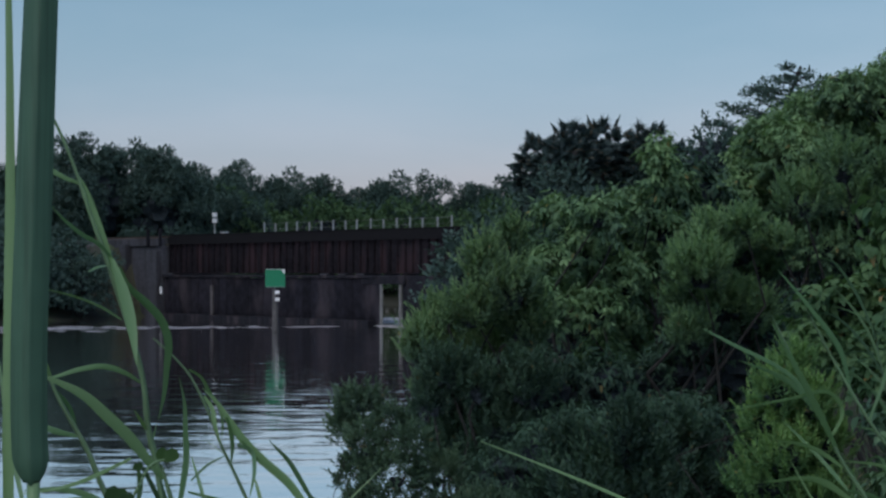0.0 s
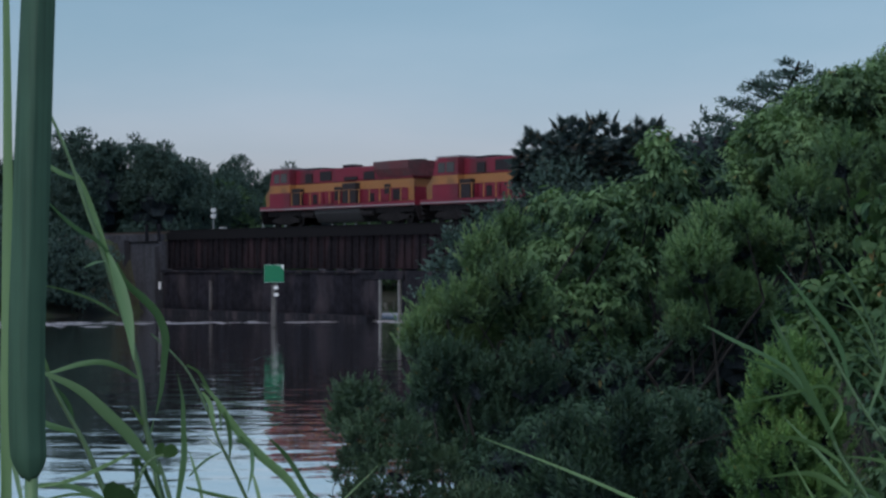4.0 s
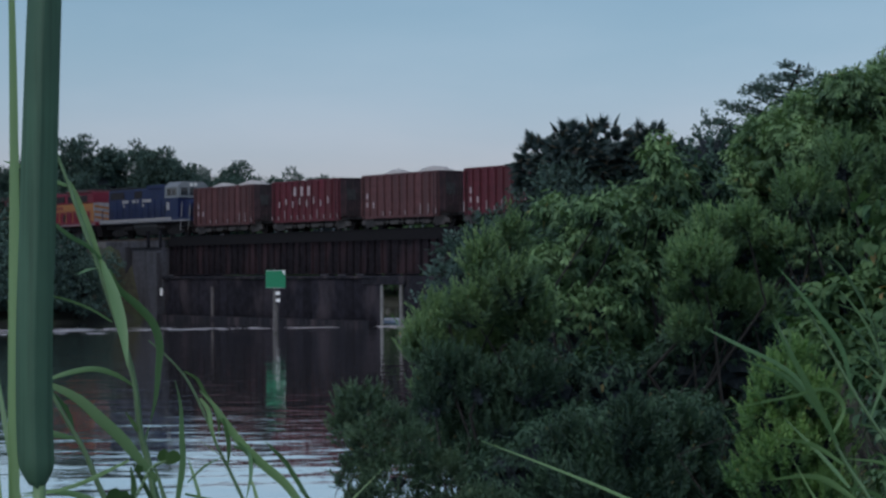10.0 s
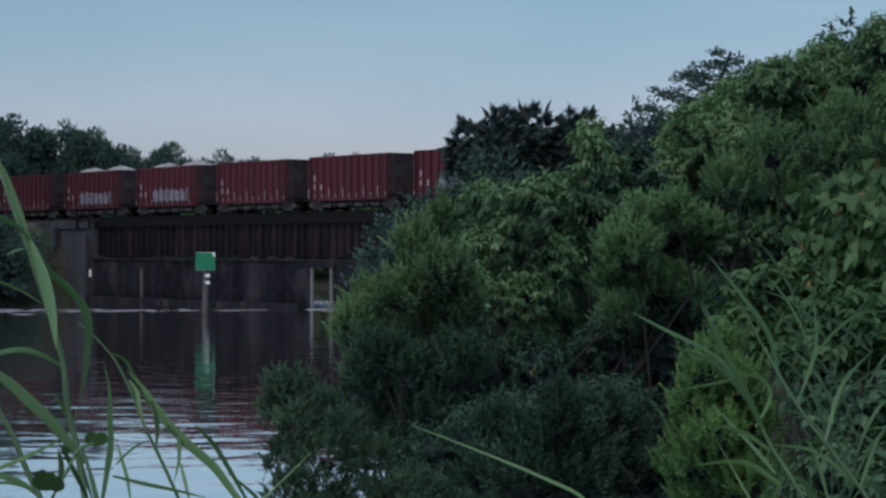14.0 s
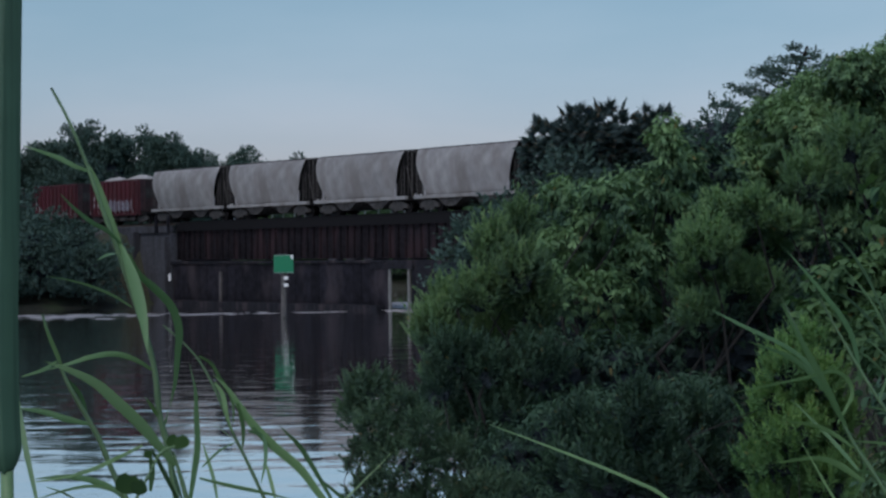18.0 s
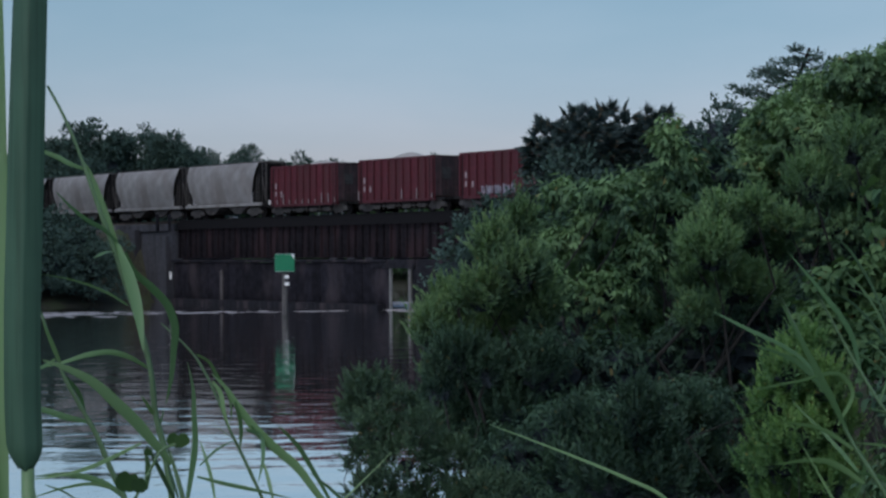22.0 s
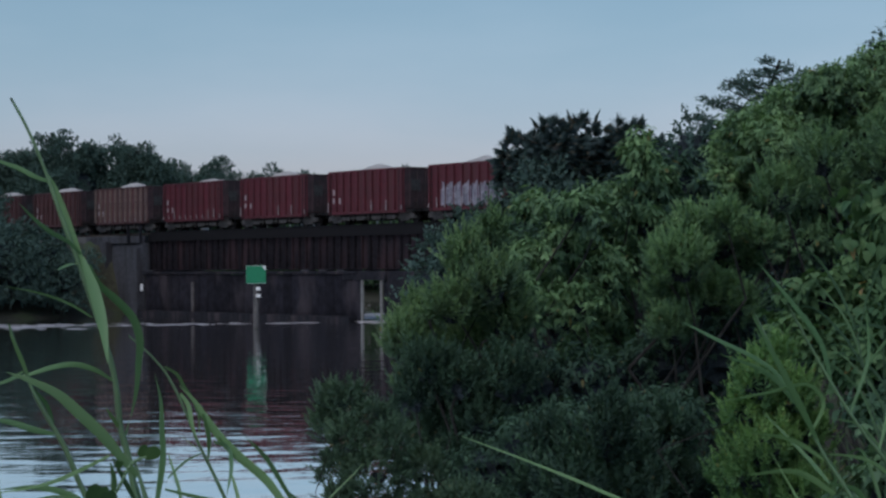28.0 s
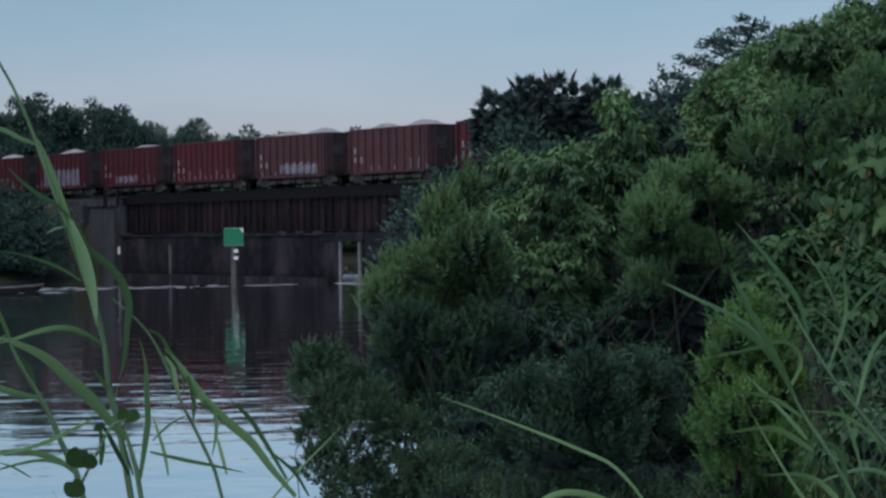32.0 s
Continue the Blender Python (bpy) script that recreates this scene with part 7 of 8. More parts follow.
    c6 = reed("reed_cane", 76, (0.451, 3.000, 1.714), [(0.000, 0.000, 0.000), (-0.009, 0.000, 1.520), (-0.041, 0.000, 1.606), (-0.082, 0.000, 1.692)], 0.0041, "arching green reed blade over the bank")
    blade(c6, [(-0.025, 0.000, 1.580), (-0.101, -0.020, 1.679), (-0.164, -0.040, 1.738), (-0.227, -0.060, 1.753), (-0.293, -0.080, 1.724), (-0.390, -0.100, 1.679)], 0.014)
    blade(c6, [(-0.082, 0.000, 1.692), (-0.114, 0.000, 1.747), (-0.151, 0.000, 1.786), (-0.196, 0.000, 1.808), (-0.294, 0.000, 1.849), (-0.398, 0.000, 1.889)], 0.007)
    blade(c6, [(-0.033, -0.000, 1.606), (0.019, 0.000, 1.637), (0.095, 0.000, 1.642)], 0.008)
    c7 = reed("reed_cane", 77, (1.727, 4.200, 1.572), [(0.000, 0.000, 0.000), (-0.034, 0.000, 1.362), (-0.122, 0.000, 1.611), (-0.235, 0.000, 1.798), (-0.321, 0.000, 1.946), (-0.419, 0.000, 2.080), (-0.492, 0.000, 2.189)], 0.0069, "tall reed cane leaning over the vines")
    blade(c7, [(-0.321, 0.000, 1.952), (-0.370, 0.000, 2.073), (-0.481, 0.000, 2.070), (-0.605, 0.000, 2.025)], 0.014)
    blade(c7, [(-0.284, 0.000, 1.872), (-0.296, 0.000, 1.981), (-0.339, 0.000, 2.066), (-0.406, 0.000, 2.187)], 0.015)
    blade(c7, [(-0.235, 0.000, 1.798), (-0.228, 0.050, 1.927), (-0.248, 0.100, 2.072)], 0.013)
    blade(c7, [(-0.184, 0.000, 1.735), (-0.043, 0.100, 1.844), (0.104, 0.200, 1.907)], 0.016)
    blade(c7, [(-0.346, 0.000, 1.982), (-0.423, 0.033, 1.958), (-0.525, 0.067, 1.965), (-0.617, 0.100, 1.935)], 0.012)
    blade(c7, [(-0.159, 0.000, 1.686), (-0.268, 0.050, 1.745), (-0.378, 0.100, 1.805)], 0.010)
    blade(c7, [(-0.210, 0.000, 1.749), (-0.196, 0.000, 1.906), (-0.245, 0.000, 2.040)], 0.012)
    blade(c7, [(-0.259, 0.000, 1.835), (-0.371, 0.000, 1.911), (-0.458, 0.000, 1.932)], 0.016)
    c8 = reed("reed_cane", 78, (1.364, 4.400, 1.531), [(0.000, 0.000, 0.000), (-0.027, 0.000, 1.432), (-0.057, 0.000, 1.636), (-0.069, 0.000, 1.762), (-0.125, -0.000, 1.940)], 0.0072, "green reed cane with hanging blades")
    blade(c8, [(-0.063, 0.000, 1.661), (-0.065, 0.000, 1.787), (-0.106, 0.000, 1.889), (-0.202, 0.000, 1.955), (-0.304, 0.000, 1.945)], 0.023)
    blade(c8, [(-0.069, 0.000, 1.762), (-0.139, 0.000, 1.840), (-0.241, 0.000, 1.893)], 0.017)
    blade(c8, [(-0.038, 0.000, 1.572), (-0.112, 0.050, 1.834), (-0.215, 0.100, 1.954)], 0.011)
    blade(c8, [(-0.063, 0.000, 1.686), (0.032, 0.050, 1.766), (0.141, 0.100, 1.756)], 0.014)
    blade(c8, [(-0.051, 0.000, 1.597), (0.057, 0.050, 1.624), (0.153, 0.100, 1.652)], 0.017)
    blade(c8, [(-0.063, 0.000, 1.737), (-0.152, 0.100, 1.754), (-0.312, 0.200, 1.741)], 0.011)
    blade(c8, [(-0.039, 0.000, 1.508), (-0.127, 0.050, 1.644), (-0.284, 0.100, 1.656)], 0.011)
    c9 = reed("reed_cane", 79, (1.075, 2.500, 1.807), [(0.000, 0.000, 0.000), (-0.021, -0.000, 1.495), (-0.051, 0.000, 1.606), (-0.073, -0.000, 1.717)], 0.0062, "broad bright reed blade close by the path")
    blade(c9, [(-0.036, 0.000, 1.598), (-0.096, 0.000, 1.776), (-0.155, 0.000, 1.893), (-0.229, 0.000, 2.016)], 0.023)
    blade(c9, [(0.010, 0.000, 1.530), (-0.107, -0.025, 1.605), (-0.213, -0.050, 1.637), (-0.309, -0.075, 1.640), (-0.444, -0.100, 1.612)], 0.026)
    blade(c9, [(-0.139, -0.000, 1.574), (-0.132, -0.033, 1.651), (-0.131, -0.067, 1.698), (-0.154, -0.100, 1.731)], 0.008)
    blade(c9, [(-0.066, 0.000, 1.702), (-0.103, 0.100, 1.909), (-0.114, 0.200, 1.928)], 0.006)
    blade(c9, [(-0.067, 0.000, 1.585), (-0.124, 0.050, 1.639), (-0.183, 0.100, 1.649)], 0.007)
    blade(c9, [(-0.035, 0.000, 1.715), (-0.048, 0.100, 1.840), (-0.123, 0.200, 1.843)], 0.006)
    c10 = reed("reed_cane", 80, (1.502, 5.200, 1.415), [(0.000, 0.000, 0.000), (-0.029, 0.000, 1.391), (-0.118, 0.000, 1.634), (-0.267, 0.000, 1.846), (-0.428, 0.000, 2.057), (-0.515, 0.000, 2.205), (-0.586, 0.000, 2.337)], 0.0071, "reed cane with pale feathered blades")
    blade(c10, [(-0.472, 0.000, 2.116), (-0.500, 0.000, 2.233), (-0.572, 0.000, 2.336), (-0.658, 0.000, 2.439)], 0.019)
    blade(c10, [(-0.428, 0.000, 2.057), (-0.381, 0.000, 2.202), (-0.387, 0.000, 2.333)], 0.013)
    blade(c10, [(-0.355, 0.000, 1.967), (-0.297, 0.050, 2.109), (-0.208, 0.100, 2.193)], 0.017)
    blade(c10, [(-0.267, 0.000, 1.846), (-0.375, 0.050, 1.934), (-0.485, 0.100, 1.948)], 0.016)
    blade(c10, [(-0.208, 0.000, 1.756), (-0.316, 0.050, 1.798), (-0.458, 0.100, 1.753)], 0.016)
    blade(c10, [(-0.267, 0.000, 1.846), (-0.180, 0.100, 1.983), (-0.044, 0.200, 2.063)], 0.019)
    blade(c10, [(-0.163, 0.000, 1.695), (-0.228, 0.050, 1.586), (-0.369, 0.100, 1.554)], 0.017)
    c11 = reed("reed_cane", 81, (2.319, 6.000, 1.320), [(0.000, 0.000, 0.000), (-0.045, 0.000, 1.299), (-0.116, 0.000, 1.651), (-0.185, 0.000, 2.000), (-0.290, 0.000, 2.278), (-0.377, 0.000, 2.502)], 0.0099, "green reed cane in the vines")
    blade(c11, [(-0.185, 0.000, 2.000), (-0.345, -0.000, 2.142), (-0.522, 0.000, 2.164)], 0.020)
    blade(c11, [(-0.255, 0.000, 2.174), (-0.218, 0.000, 2.345), (-0.091, 0.000, 2.446)], 0.020)
    blade(c11, [(-0.150, 0.000, 1.843), (-0.293, 0.000, 1.934), (-0.454, 0.000, 1.905)], 0.020)
    blade(c11, [(-0.290, 0.000, 2.278), (-0.432, 0.000, 2.350), (-0.608, 0.000, 2.319)], 0.016)
    blade(c11, [(-0.342, 0.000, 2.416), (-0.447, 0.000, 2.554), (-0.622, 0.000, 2.625)], 0.020)
    blade(c11, [(-0.133, 0.000, 1.721), (-0.005, 0.000, 1.838), (0.104, 0.000, 1.817)], 0.020)
    c12 = reed("reed_cane", 82, (1.904, 6.837, 1.182), [(0.000, 0.000, 0.000), (-0.037, 0.000, 1.221), (-0.027, 0.000, 1.574), (-0.010, 0.000, 1.905), (0.008, 0.000, 2.257), (0.023, 0.000, 2.607)], 0.0056, "slim feathery green reed cane among the bank growth")
    blade(c12, [(-0.015, 0.000, 1.827), (-0.063, 0.050, 1.947), (-0.133, 0.100, 2.035), (-0.214, 0.150, 2.098)], 0.013)
    blade(c12, [(0.016, 0.000, 2.450), (-0.042, 0.084, 2.531), (-0.131, 0.167, 2.591), (-0.235, 0.251, 2.548)], 0.013)
    blade(c12, [(-0.013, 0.000, 1.885), (-0.046, 0.019, 2.023), (-0.094, 0.038, 2.124), (-0.148, 0.058, 2.142)], 0.009)
    blade(c12, [(-0.016, 0.000, 1.798), (-0.056, 0.084, 1.898), (-0.118, 0.168, 1.971), (-0.194, 0.252, 1.946)], 0.007)
    blade(c12, [(0.021, 0.000, 2.560), (0.097, 0.008, 2.706), (0.197, 0.016, 2.809), (0.307, 0.024, 2.887)], 0.011)
    blade(c12, [(0.013, 0.000, 2.392), (-0.024, 0.012, 2.499), (-0.074, 0.024, 2.577), (-0.133, 0.036, 2.551)], 0.013)
    blade(c12, [(0.019, 0.000, 2.523), (-0.041, 0.053, 2.681), (-0.128, 0.106, 2.798), (-0.229, 0.159, 2.794)], 0.017)
    blade(c12, [(-0.010, 0.000, 1.915), (-0.080, 0.004, 2.057), (-0.171, 0.007, 2.158), (-0.277, 0.011, 2.197)], 0.017)
    blade(c12, [(0.000, -0.000, 2.150), (-0.025, 0.091, 2.305), (-0.073, 0.181, 2.421), (-0.130, 0.272, 2.502)], 0.017)
    c13 = reed("reed_cane", 83, (1.478, 6.471, 1.224), [(0.000, 0.000, 0.000), (-0.029, 0.000, 1.272), (-0.027, 0.000, 1.604), (-0.030, 0.000, 1.915), (-0.033, 0.000, 2.195), (-0.035, 0.000, 2.474)], 0.0053, "slim feathery green reed cane among the bank growth")
    blade(c13, [(-0.030, 0.000, 1.804), (-0.049, 0.075, 1.932), (-0.082, 0.150, 2.029), (-0.124, 0.225, 1.992)], 0.016)
    blade(c13, [(-0.032, 0.000, 2.147), (-0.084, 0.001, 2.276), (-0.157, 0.002, 2.372), (-0.238, 0.002, 2.359)], 0.007)
    blade(c13, [(-0.030, 0.000, 1.798), (0.014, 0.014, 1.890), (0.070, 0.027, 1.957), (0.132, 0.041, 1.965)], 0.014)
    blade(c13, [(-0.030, 0.000, 1.923), (0.014, 0.023, 1.994), (0.071, 0.047, 2.045), (0.134, 0.070, 2.103)], 0.016)
    blade(c13, [(-0.031, 0.000, 2.094), (-0.102, 0.027, 2.219), (-0.197, 0.054, 2.309), (-0.309, 0.080, 2.316)], 0.011)
    blade(c13, [(-0.033, 0.000, 2.335), (-0.089, 0.019, 2.421), (-0.166, 0.038, 2.486), (-0.252, 0.057, 2.520)], 0.011)
    blade(c13, [(-0.032, 0.000, 2.158), (-0.055, 0.051, 2.229), (-0.089, 0.102, 2.280), (-0.130, 0.153, 2.331)], 0.014)
    blade(c13, [(-0.033, 0.000, 2.220), (0.021, 0.049, 2.363), (0.089, 0.098, 2.467), (0.164, 0.146, 2.505)], 0.011)
    blade(c13, [(-0.033, 0.000, 2.231), (0.032, 0.086, 2.361), (0.110, 0.173, 2.457), (0.197, 0.259, 2.486)], 0.009)
    c14 = reed("reed_cane", 84, (2.698, 7.078, 1.169), [(0.000, 0.000, 0.000), (-0.053, 0.000, 1.147), (-0.037, 0.000, 1.517), (-0.005, 0.000, 1.865), (0.028, 0.000, 2.215), (0.056, 0.000, 2.563)], 0.0058, "slim feathery green reed cane among the bank growth")
    blade(c14, [(0.037, 0.000, 2.341), (0.146, 0.078, 2.504), (0.283, 0.156, 2.625), (0.436, 0.234, 2.659)], 0.016)
    blade(c14, [(0.016, 0.000, 2.125), (-0.019, 0.056, 2.278), (-0.077, 0.112, 2.391), (-0.145, 0.169, 2.436)], 0.016)
    blade(c14, [(0.030, 0.000, 2.282), (0.020, 0.078, 2.414), (-0.008, 0.156, 2.514), (-0.044, 0.234, 2.585)], 0.012)
    blade(c14, [(-0.019, 0.000, 1.716), (0.051, 0.002, 1.839), (0.145, 0.004, 1.926), (0.250, 0.007, 1.912)], 0.008)
    blade(c14, [(0.032, -0.000, 2.294), (-0.001, 0.097, 2.441), (-0.062, 0.194, 2.552), (-0.136, 0.291, 2.611)], 0.010)
    blade(c14, [(-0.019, 0.000, 1.726), (-0.085, 0.008, 1.894), (-0.175, 0.016, 2.015), (-0.276, 0.024, 2.105)], 0.016)
    blade(c14, [(0.011, 0.000, 2.066), (-0.054, 0.040, 2.136), (-0.148, 0.081, 2.190), (-0.259, 0.121, 2.149)], 0.010)
    blade(c14, [(0.051, 0.000, 2.516), (0.096, 0.004, 2.582), (0.155, 0.008, 2.630), (0.222, 0.012, 2.690)], 0.016)
    blade(c14, [(0.037, 0.000, 2.349), (0.141, 0.054, 2.507), (0.272, 0.109, 2.624), (0.419, 0.163, 2.629)], 0.016)
    c15 = reed("reed_cane", 85, (1.460, 6.406, 1.233), [(0.000, 0.000, 0.000), (-0.029, 0.000, 1.277), (-0.008, 0.000, 1.604), (0.034, 0.000, 1.911), (0.075, 0.000, 2.170), (0.110, 0.000, 2.429)], 0.0053, "slim feathery green reed cane among the bank growth")
    blade(c15, [(0.048, 0.000, 1.990), (0.098, 0.032, 2.090), (0.163, 0.064, 2.162), (0.233, 0.097, 2.162)], 0.014)
    blade(c15, [(0.054, 0.000, 2.046), (0.012, 0.056, 2.187), (-0.054, 0.111, 2.292), (-0.132, 0.167, 2.331)], 0.012)
    blade(c15, [(0.030, 0.000, 1.861), (0.090, 0.067, 1.968), (0.164, 0.134, 2.045), (0.247, 0.201, 1.987)], 0.011)
    blade(c15, [(0.042, 0.000, 1.958), (0.011, 0.035, 2.061), (-0.036, 0.071, 2.136), (-0.092, 0.106, 2.110)], 0.009)
    blade(c15, [(0.032, 0.000, 1.880), (-0.022, 0.030, 2.015), (-0.100, 0.060, 2.112), (-0.187, 0.091, 2.132)], 0.011)
    blade(c15, [(0.034, 0.000, 1.891), (0.089, 0.001, 2.009), (0.163, 0.002, 2.096), (0.248, 0.003, 2.138)], 0.009)
    blade(c15, [(0.038, 0.000, 1.929), (0.002, 0.080, 2.038), (-0.056, 0.160, 2.118), (-0.126, 0.241, 2.105)], 0.014)
    blade(c15, [(0.077, 0.000, 2.194), (0.145, 0.039, 2.292), (0.233, 0.077, 2.363), (0.332, 0.116, 2.315)], 0.014)
    blade(c15, [(0.093, 0.000, 2.315), (0.038, 0.044, 2.378), (-0.041, 0.088, 2.422), (-0.132, 0.132, 2.406)], 0.016)
    c16 = reed("reed_cane", 86, (2.512, 7.073, 1.164), [(0.000, 0.000, 0.000), (-0.049, 0.000, 1.162), (-0.095, 0.000, 1.533), (-0.204, 0.000, 1.884), (-0.312, 0.000, 2.307), (-0.402, 0.000, 2.726)], 0.0058, "slim feathery green reed cane among the bank growth")
    blade(c16, [(-0.226, 0.000, 2.039), (-0.149, 0.015, 2.163), (-0.048, 0.029, 2.251), (0.066, 0.044, 2.213)], 0.012)
    blade(c16, [(-0.254, 0.000, 2.153), (-0.204, 0.009, 2.266), (-0.139, 0.018, 2.349), (-0.066, 0.028, 2.388)], 0.012)
    blade(c16, [(-0.371, 0.000, 2.601), (-0.430, 0.059, 2.686), (-0.515, 0.118, 2.749), (-0.614, 0.177, 2.761)], 0.008)
    blade(c16, [(-0.271, 0.000, 2.214), (-0.302, 0.048, 2.344), (-0.350, 0.097, 2.439), (-0.406, 0.145, 2.523)], 0.017)
    blade(c16, [(-0.297, 0.000, 2.314), (-0.325, 0.028, 2.382), (-0.368, 0.056, 2.432), (-0.419, 0.083, 2.396)], 0.012)
    blade(c16, [(-0.277, 0.000, 2.242), (-0.212, 0.003, 2.358), (-0.126, 0.006, 2.443), (-0.030, 0.009, 2.441)], 0.016)
    blade(c16, [(-0.309, 0.000, 2.364), (-0.373, 0.028, 2.447), (-0.462, 0.055, 2.509), (-0.565, 0.083, 2.464)], 0.016)
    blade(c16, [(-0.381, 0.000, 2.641), (-0.424, 0.071, 2.716), (-0.489, 0.141, 2.773), (-0.568, 0.212, 2.816)], 0.014)
    blade(c16, [(-0.263, 0.000, 2.186), (-0.312, 0.046, 2.296), (-0.385, 0.092, 2.377), (-0.469, 0.139, 2.404)], 0.012)
    c17 = reed("reed_cane", 87, (1.329, 5.420, 1.377), [(0.000, 0.000, 0.000), (-0.026, 0.000, 1.334), (-0.047, 0.000, 1.614), (-0.101, 0.000, 1.877), (-0.155, 0.000, 2.109), (-0.200, 0.000, 2.338)], 0.0045, "slim feathery green reed cane among the bank growth")
    blade(c17, [(-0.169, 0.000, 2.195), (-0.108, 0.023, 2.267), (-0.027, 0.046, 2.320), (0.064, 0.069, 2.324)], 0.012)
    blade(c17, [(-0.170, 0.000, 2.198), (-0.215, 0.085, 2.289), (-0.284, 0.170, 2.357), (-0.368, 0.255, 2.338)], 0.010)
    blade(c17, [(-0.124, 0.000, 1.976), (-0.148, 0.049, 2.080), (-0.183, 0.097, 2.157), (-0.229, 0.146, 2.118)], 0.007)
    blade(c17, [(-0.167, 0.000, 2.187), (-0.191, 0.059, 2.294), (-0.228, 0.119, 2.372), (-0.271, 0.178, 2.431)], 0.009)
    blade(c17, [(-0.133, 0.000, 2.019), (-0.084, 0.005, 2.100), (-0.021, 0.010, 2.156), (0.050, 0.015, 2.195)], 0.012)
    blade(c17, [(-0.073, 0.000, 1.733), (-0.123, 0.028, 1.801), (-0.195, 0.056, 1.853), (-0.277, 0.084, 1.857)], 0.006)
    blade(c17, [(-0.188, 0.000, 2.281), (-0.147, 0.037, 2.402), (-0.095, 0.073, 2.490), (-0.038, 0.110, 2.514)], 0.007)
    blade(c17, [(-0.191, 0.000, 2.294), (-0.226, 0.092, 2.414), (-0.284, 0.185, 2.505), (-0.354, 0.277, 2.483)], 0.012)
    blade(c17, [(-0.084, 0.000, 1.792), (-0.008, 0.044, 1.876), (0.091, 0.088, 1.933), (0.202, 0.133, 1.991)], 0.007)
    c18 = reed("reed_cane", 88, (2.027, 5.562, 1.377), [(0.000, 0.000, 0.000), (-0.040, 0.000, 1.273), (-0.080, 0.000, 1.565), (-0.175, 0.000, 1.842), (-0.270, 0.000, 2.146), (-0.350, 0.000, 2.447)], 0.0046, "slim feathery green reed cane among the bank growth")
    blade(c18, [(-0.267, 0.000, 2.176), (-0.191, 0.079, 2.278), (-0.098, 0.159, 2.352), (0.006, 0.238, 2.341)], 0.011)
    blade(c18, [(-0.127, 0.000, 1.722), (-0.046, 0.092, 1.792), (0.050, 0.184, 1.842), (0.159, 0.276, 1.800)], 0.008)
    blade(c18, [(-0.301, 0.000, 2.286), (-0.217, 0.054, 2.353), (-0.108, 0.109, 2.402), (0.013, 0.163, 2.389)], 0.014)
    blade(c18, [(-0.272, 0.000, 2.193), (-0.318, 0.031, 2.247), (-0.382, 0.062, 2.287), (-0.458, 0.092, 2.282)], 0.006)
    blade(c18, [(-0.145, 0.000, 1.780), (-0.152, 0.081, 1.878), (-0.172, 0.162, 1.951), (-0.201, 0.243, 1.957)], 0.012)
    blade(c18, [(-0.278, 0.000, 2.212), (-0.314, 0.040, 2.325), (-0.369, 0.079, 2.408), (-0.433, 0.119, 2.435)], 0.009)
    blade(c18, [(-0.126, 0.000, 1.717), (-0.175, 0.015, 1.802), (-0.242, 0.031, 1.863), (-0.319, 0.046, 1.879)], 0.006)
    blade(c18, [(-0.315, 0.000, 2.332), (-0.264, 0.015, 2.454), (-0.201, 0.031, 2.544), (-0.129, 0.046, 2.556)], 0.012)
    blade(c18, [(-0.332, 0.000, 2.389), (-0.343, 0.078, 2.448), (-0.368, 0.155, 2.490), (-0.399, 0.233, 2.539)], 0.006)
    c19 = reed("reed_cane", 89, (1.817, 6.822, 1.181), [(0.000, 0.000, 0.000), (-0.036, 0.000, 1.228), (-0.019, -0.000, 1.579), (0.013, 0.000, 1.909), (0.044, 0.000, 2.246), (0.072, 0.000, 2.583)], 0.0056, "slim feathery green reed cane among the bank growth")
    blade(c19, [(0.012, 0.000, 1.922), (0.099, 0.036, 2.019), (0.211, 0.072, 2.090), (0.338, 0.108, 2.097)], 0.011)
    blade(c19, [(0.048, 0.000, 2.311), (-0.014, 0.079, 2.383), (-0.105, 0.158, 2.439), (-0.214, 0.237, 2.463)], 0.013)
    blade(c19, [(0.069, 0.000, 2.546), (0.112, 0.007, 2.682), (0.170, 0.015, 2.781), (0.234, 0.022, 2.839)], 0.011)
    blade(c19, [(-0.004, 0.000, 1.754), (-0.074, 0.028, 1.845), (-0.170, 0.056, 1.911), (-0.277, 0.084, 1.982)], 0.013)
    blade(c19, [(0.000, 0.000, 1.800), (-0.058, 0.069, 1.947), (-0.144, 0.138, 2.054), (-0.246, 0.207, 2.079)], 0.011)
    blade(c19, [(0.021, 0.000, 2.013), (-0.030, 0.083, 2.137), (-0.107, 0.165, 2.228), (-0.199, 0.248, 2.190)], 0.013)
    blade(c19, [(0.057, 0.000, 2.417), (0.004, 0.039, 2.535), (-0.075, 0.078, 2.621), (-0.164, 0.117, 2.683)], 0.009)
    blade(c19, [(0.066, 0.000, 2.509), (-0.007, 0.030, 2.664), (-0.105, 0.061, 2.778), (-0.220, 0.091, 2.821)], 0.013)
    blade(c19, [(-0.002, 0.000, 1.766), (-0.073, 0.001, 1.853), (-0.165, 0.002, 1.920), (-0.269, 0.003, 1.924)], 0.009)
    c20 = reed("reed_cane", 90, (1.690, 5.495, 1.376), [(0.000, 0.000, 0.000), (-0.033, 0.000, 1.302), (-0.043, 0.000, 1.588), (-0.069, 0.000, 1.856), (-0.097, 0.000, 2.006), (-0.120, 0.000, 2.154)], 0.0045, "slim feathery green reed cane among the bank growth")
    blade(c20, [(-0.115, 0.000, 2.124), (-0.158, 0.069, 2.213), (-0.222, 0.137, 2.280), (-0.297, 0.206, 2.344)], 0.014)
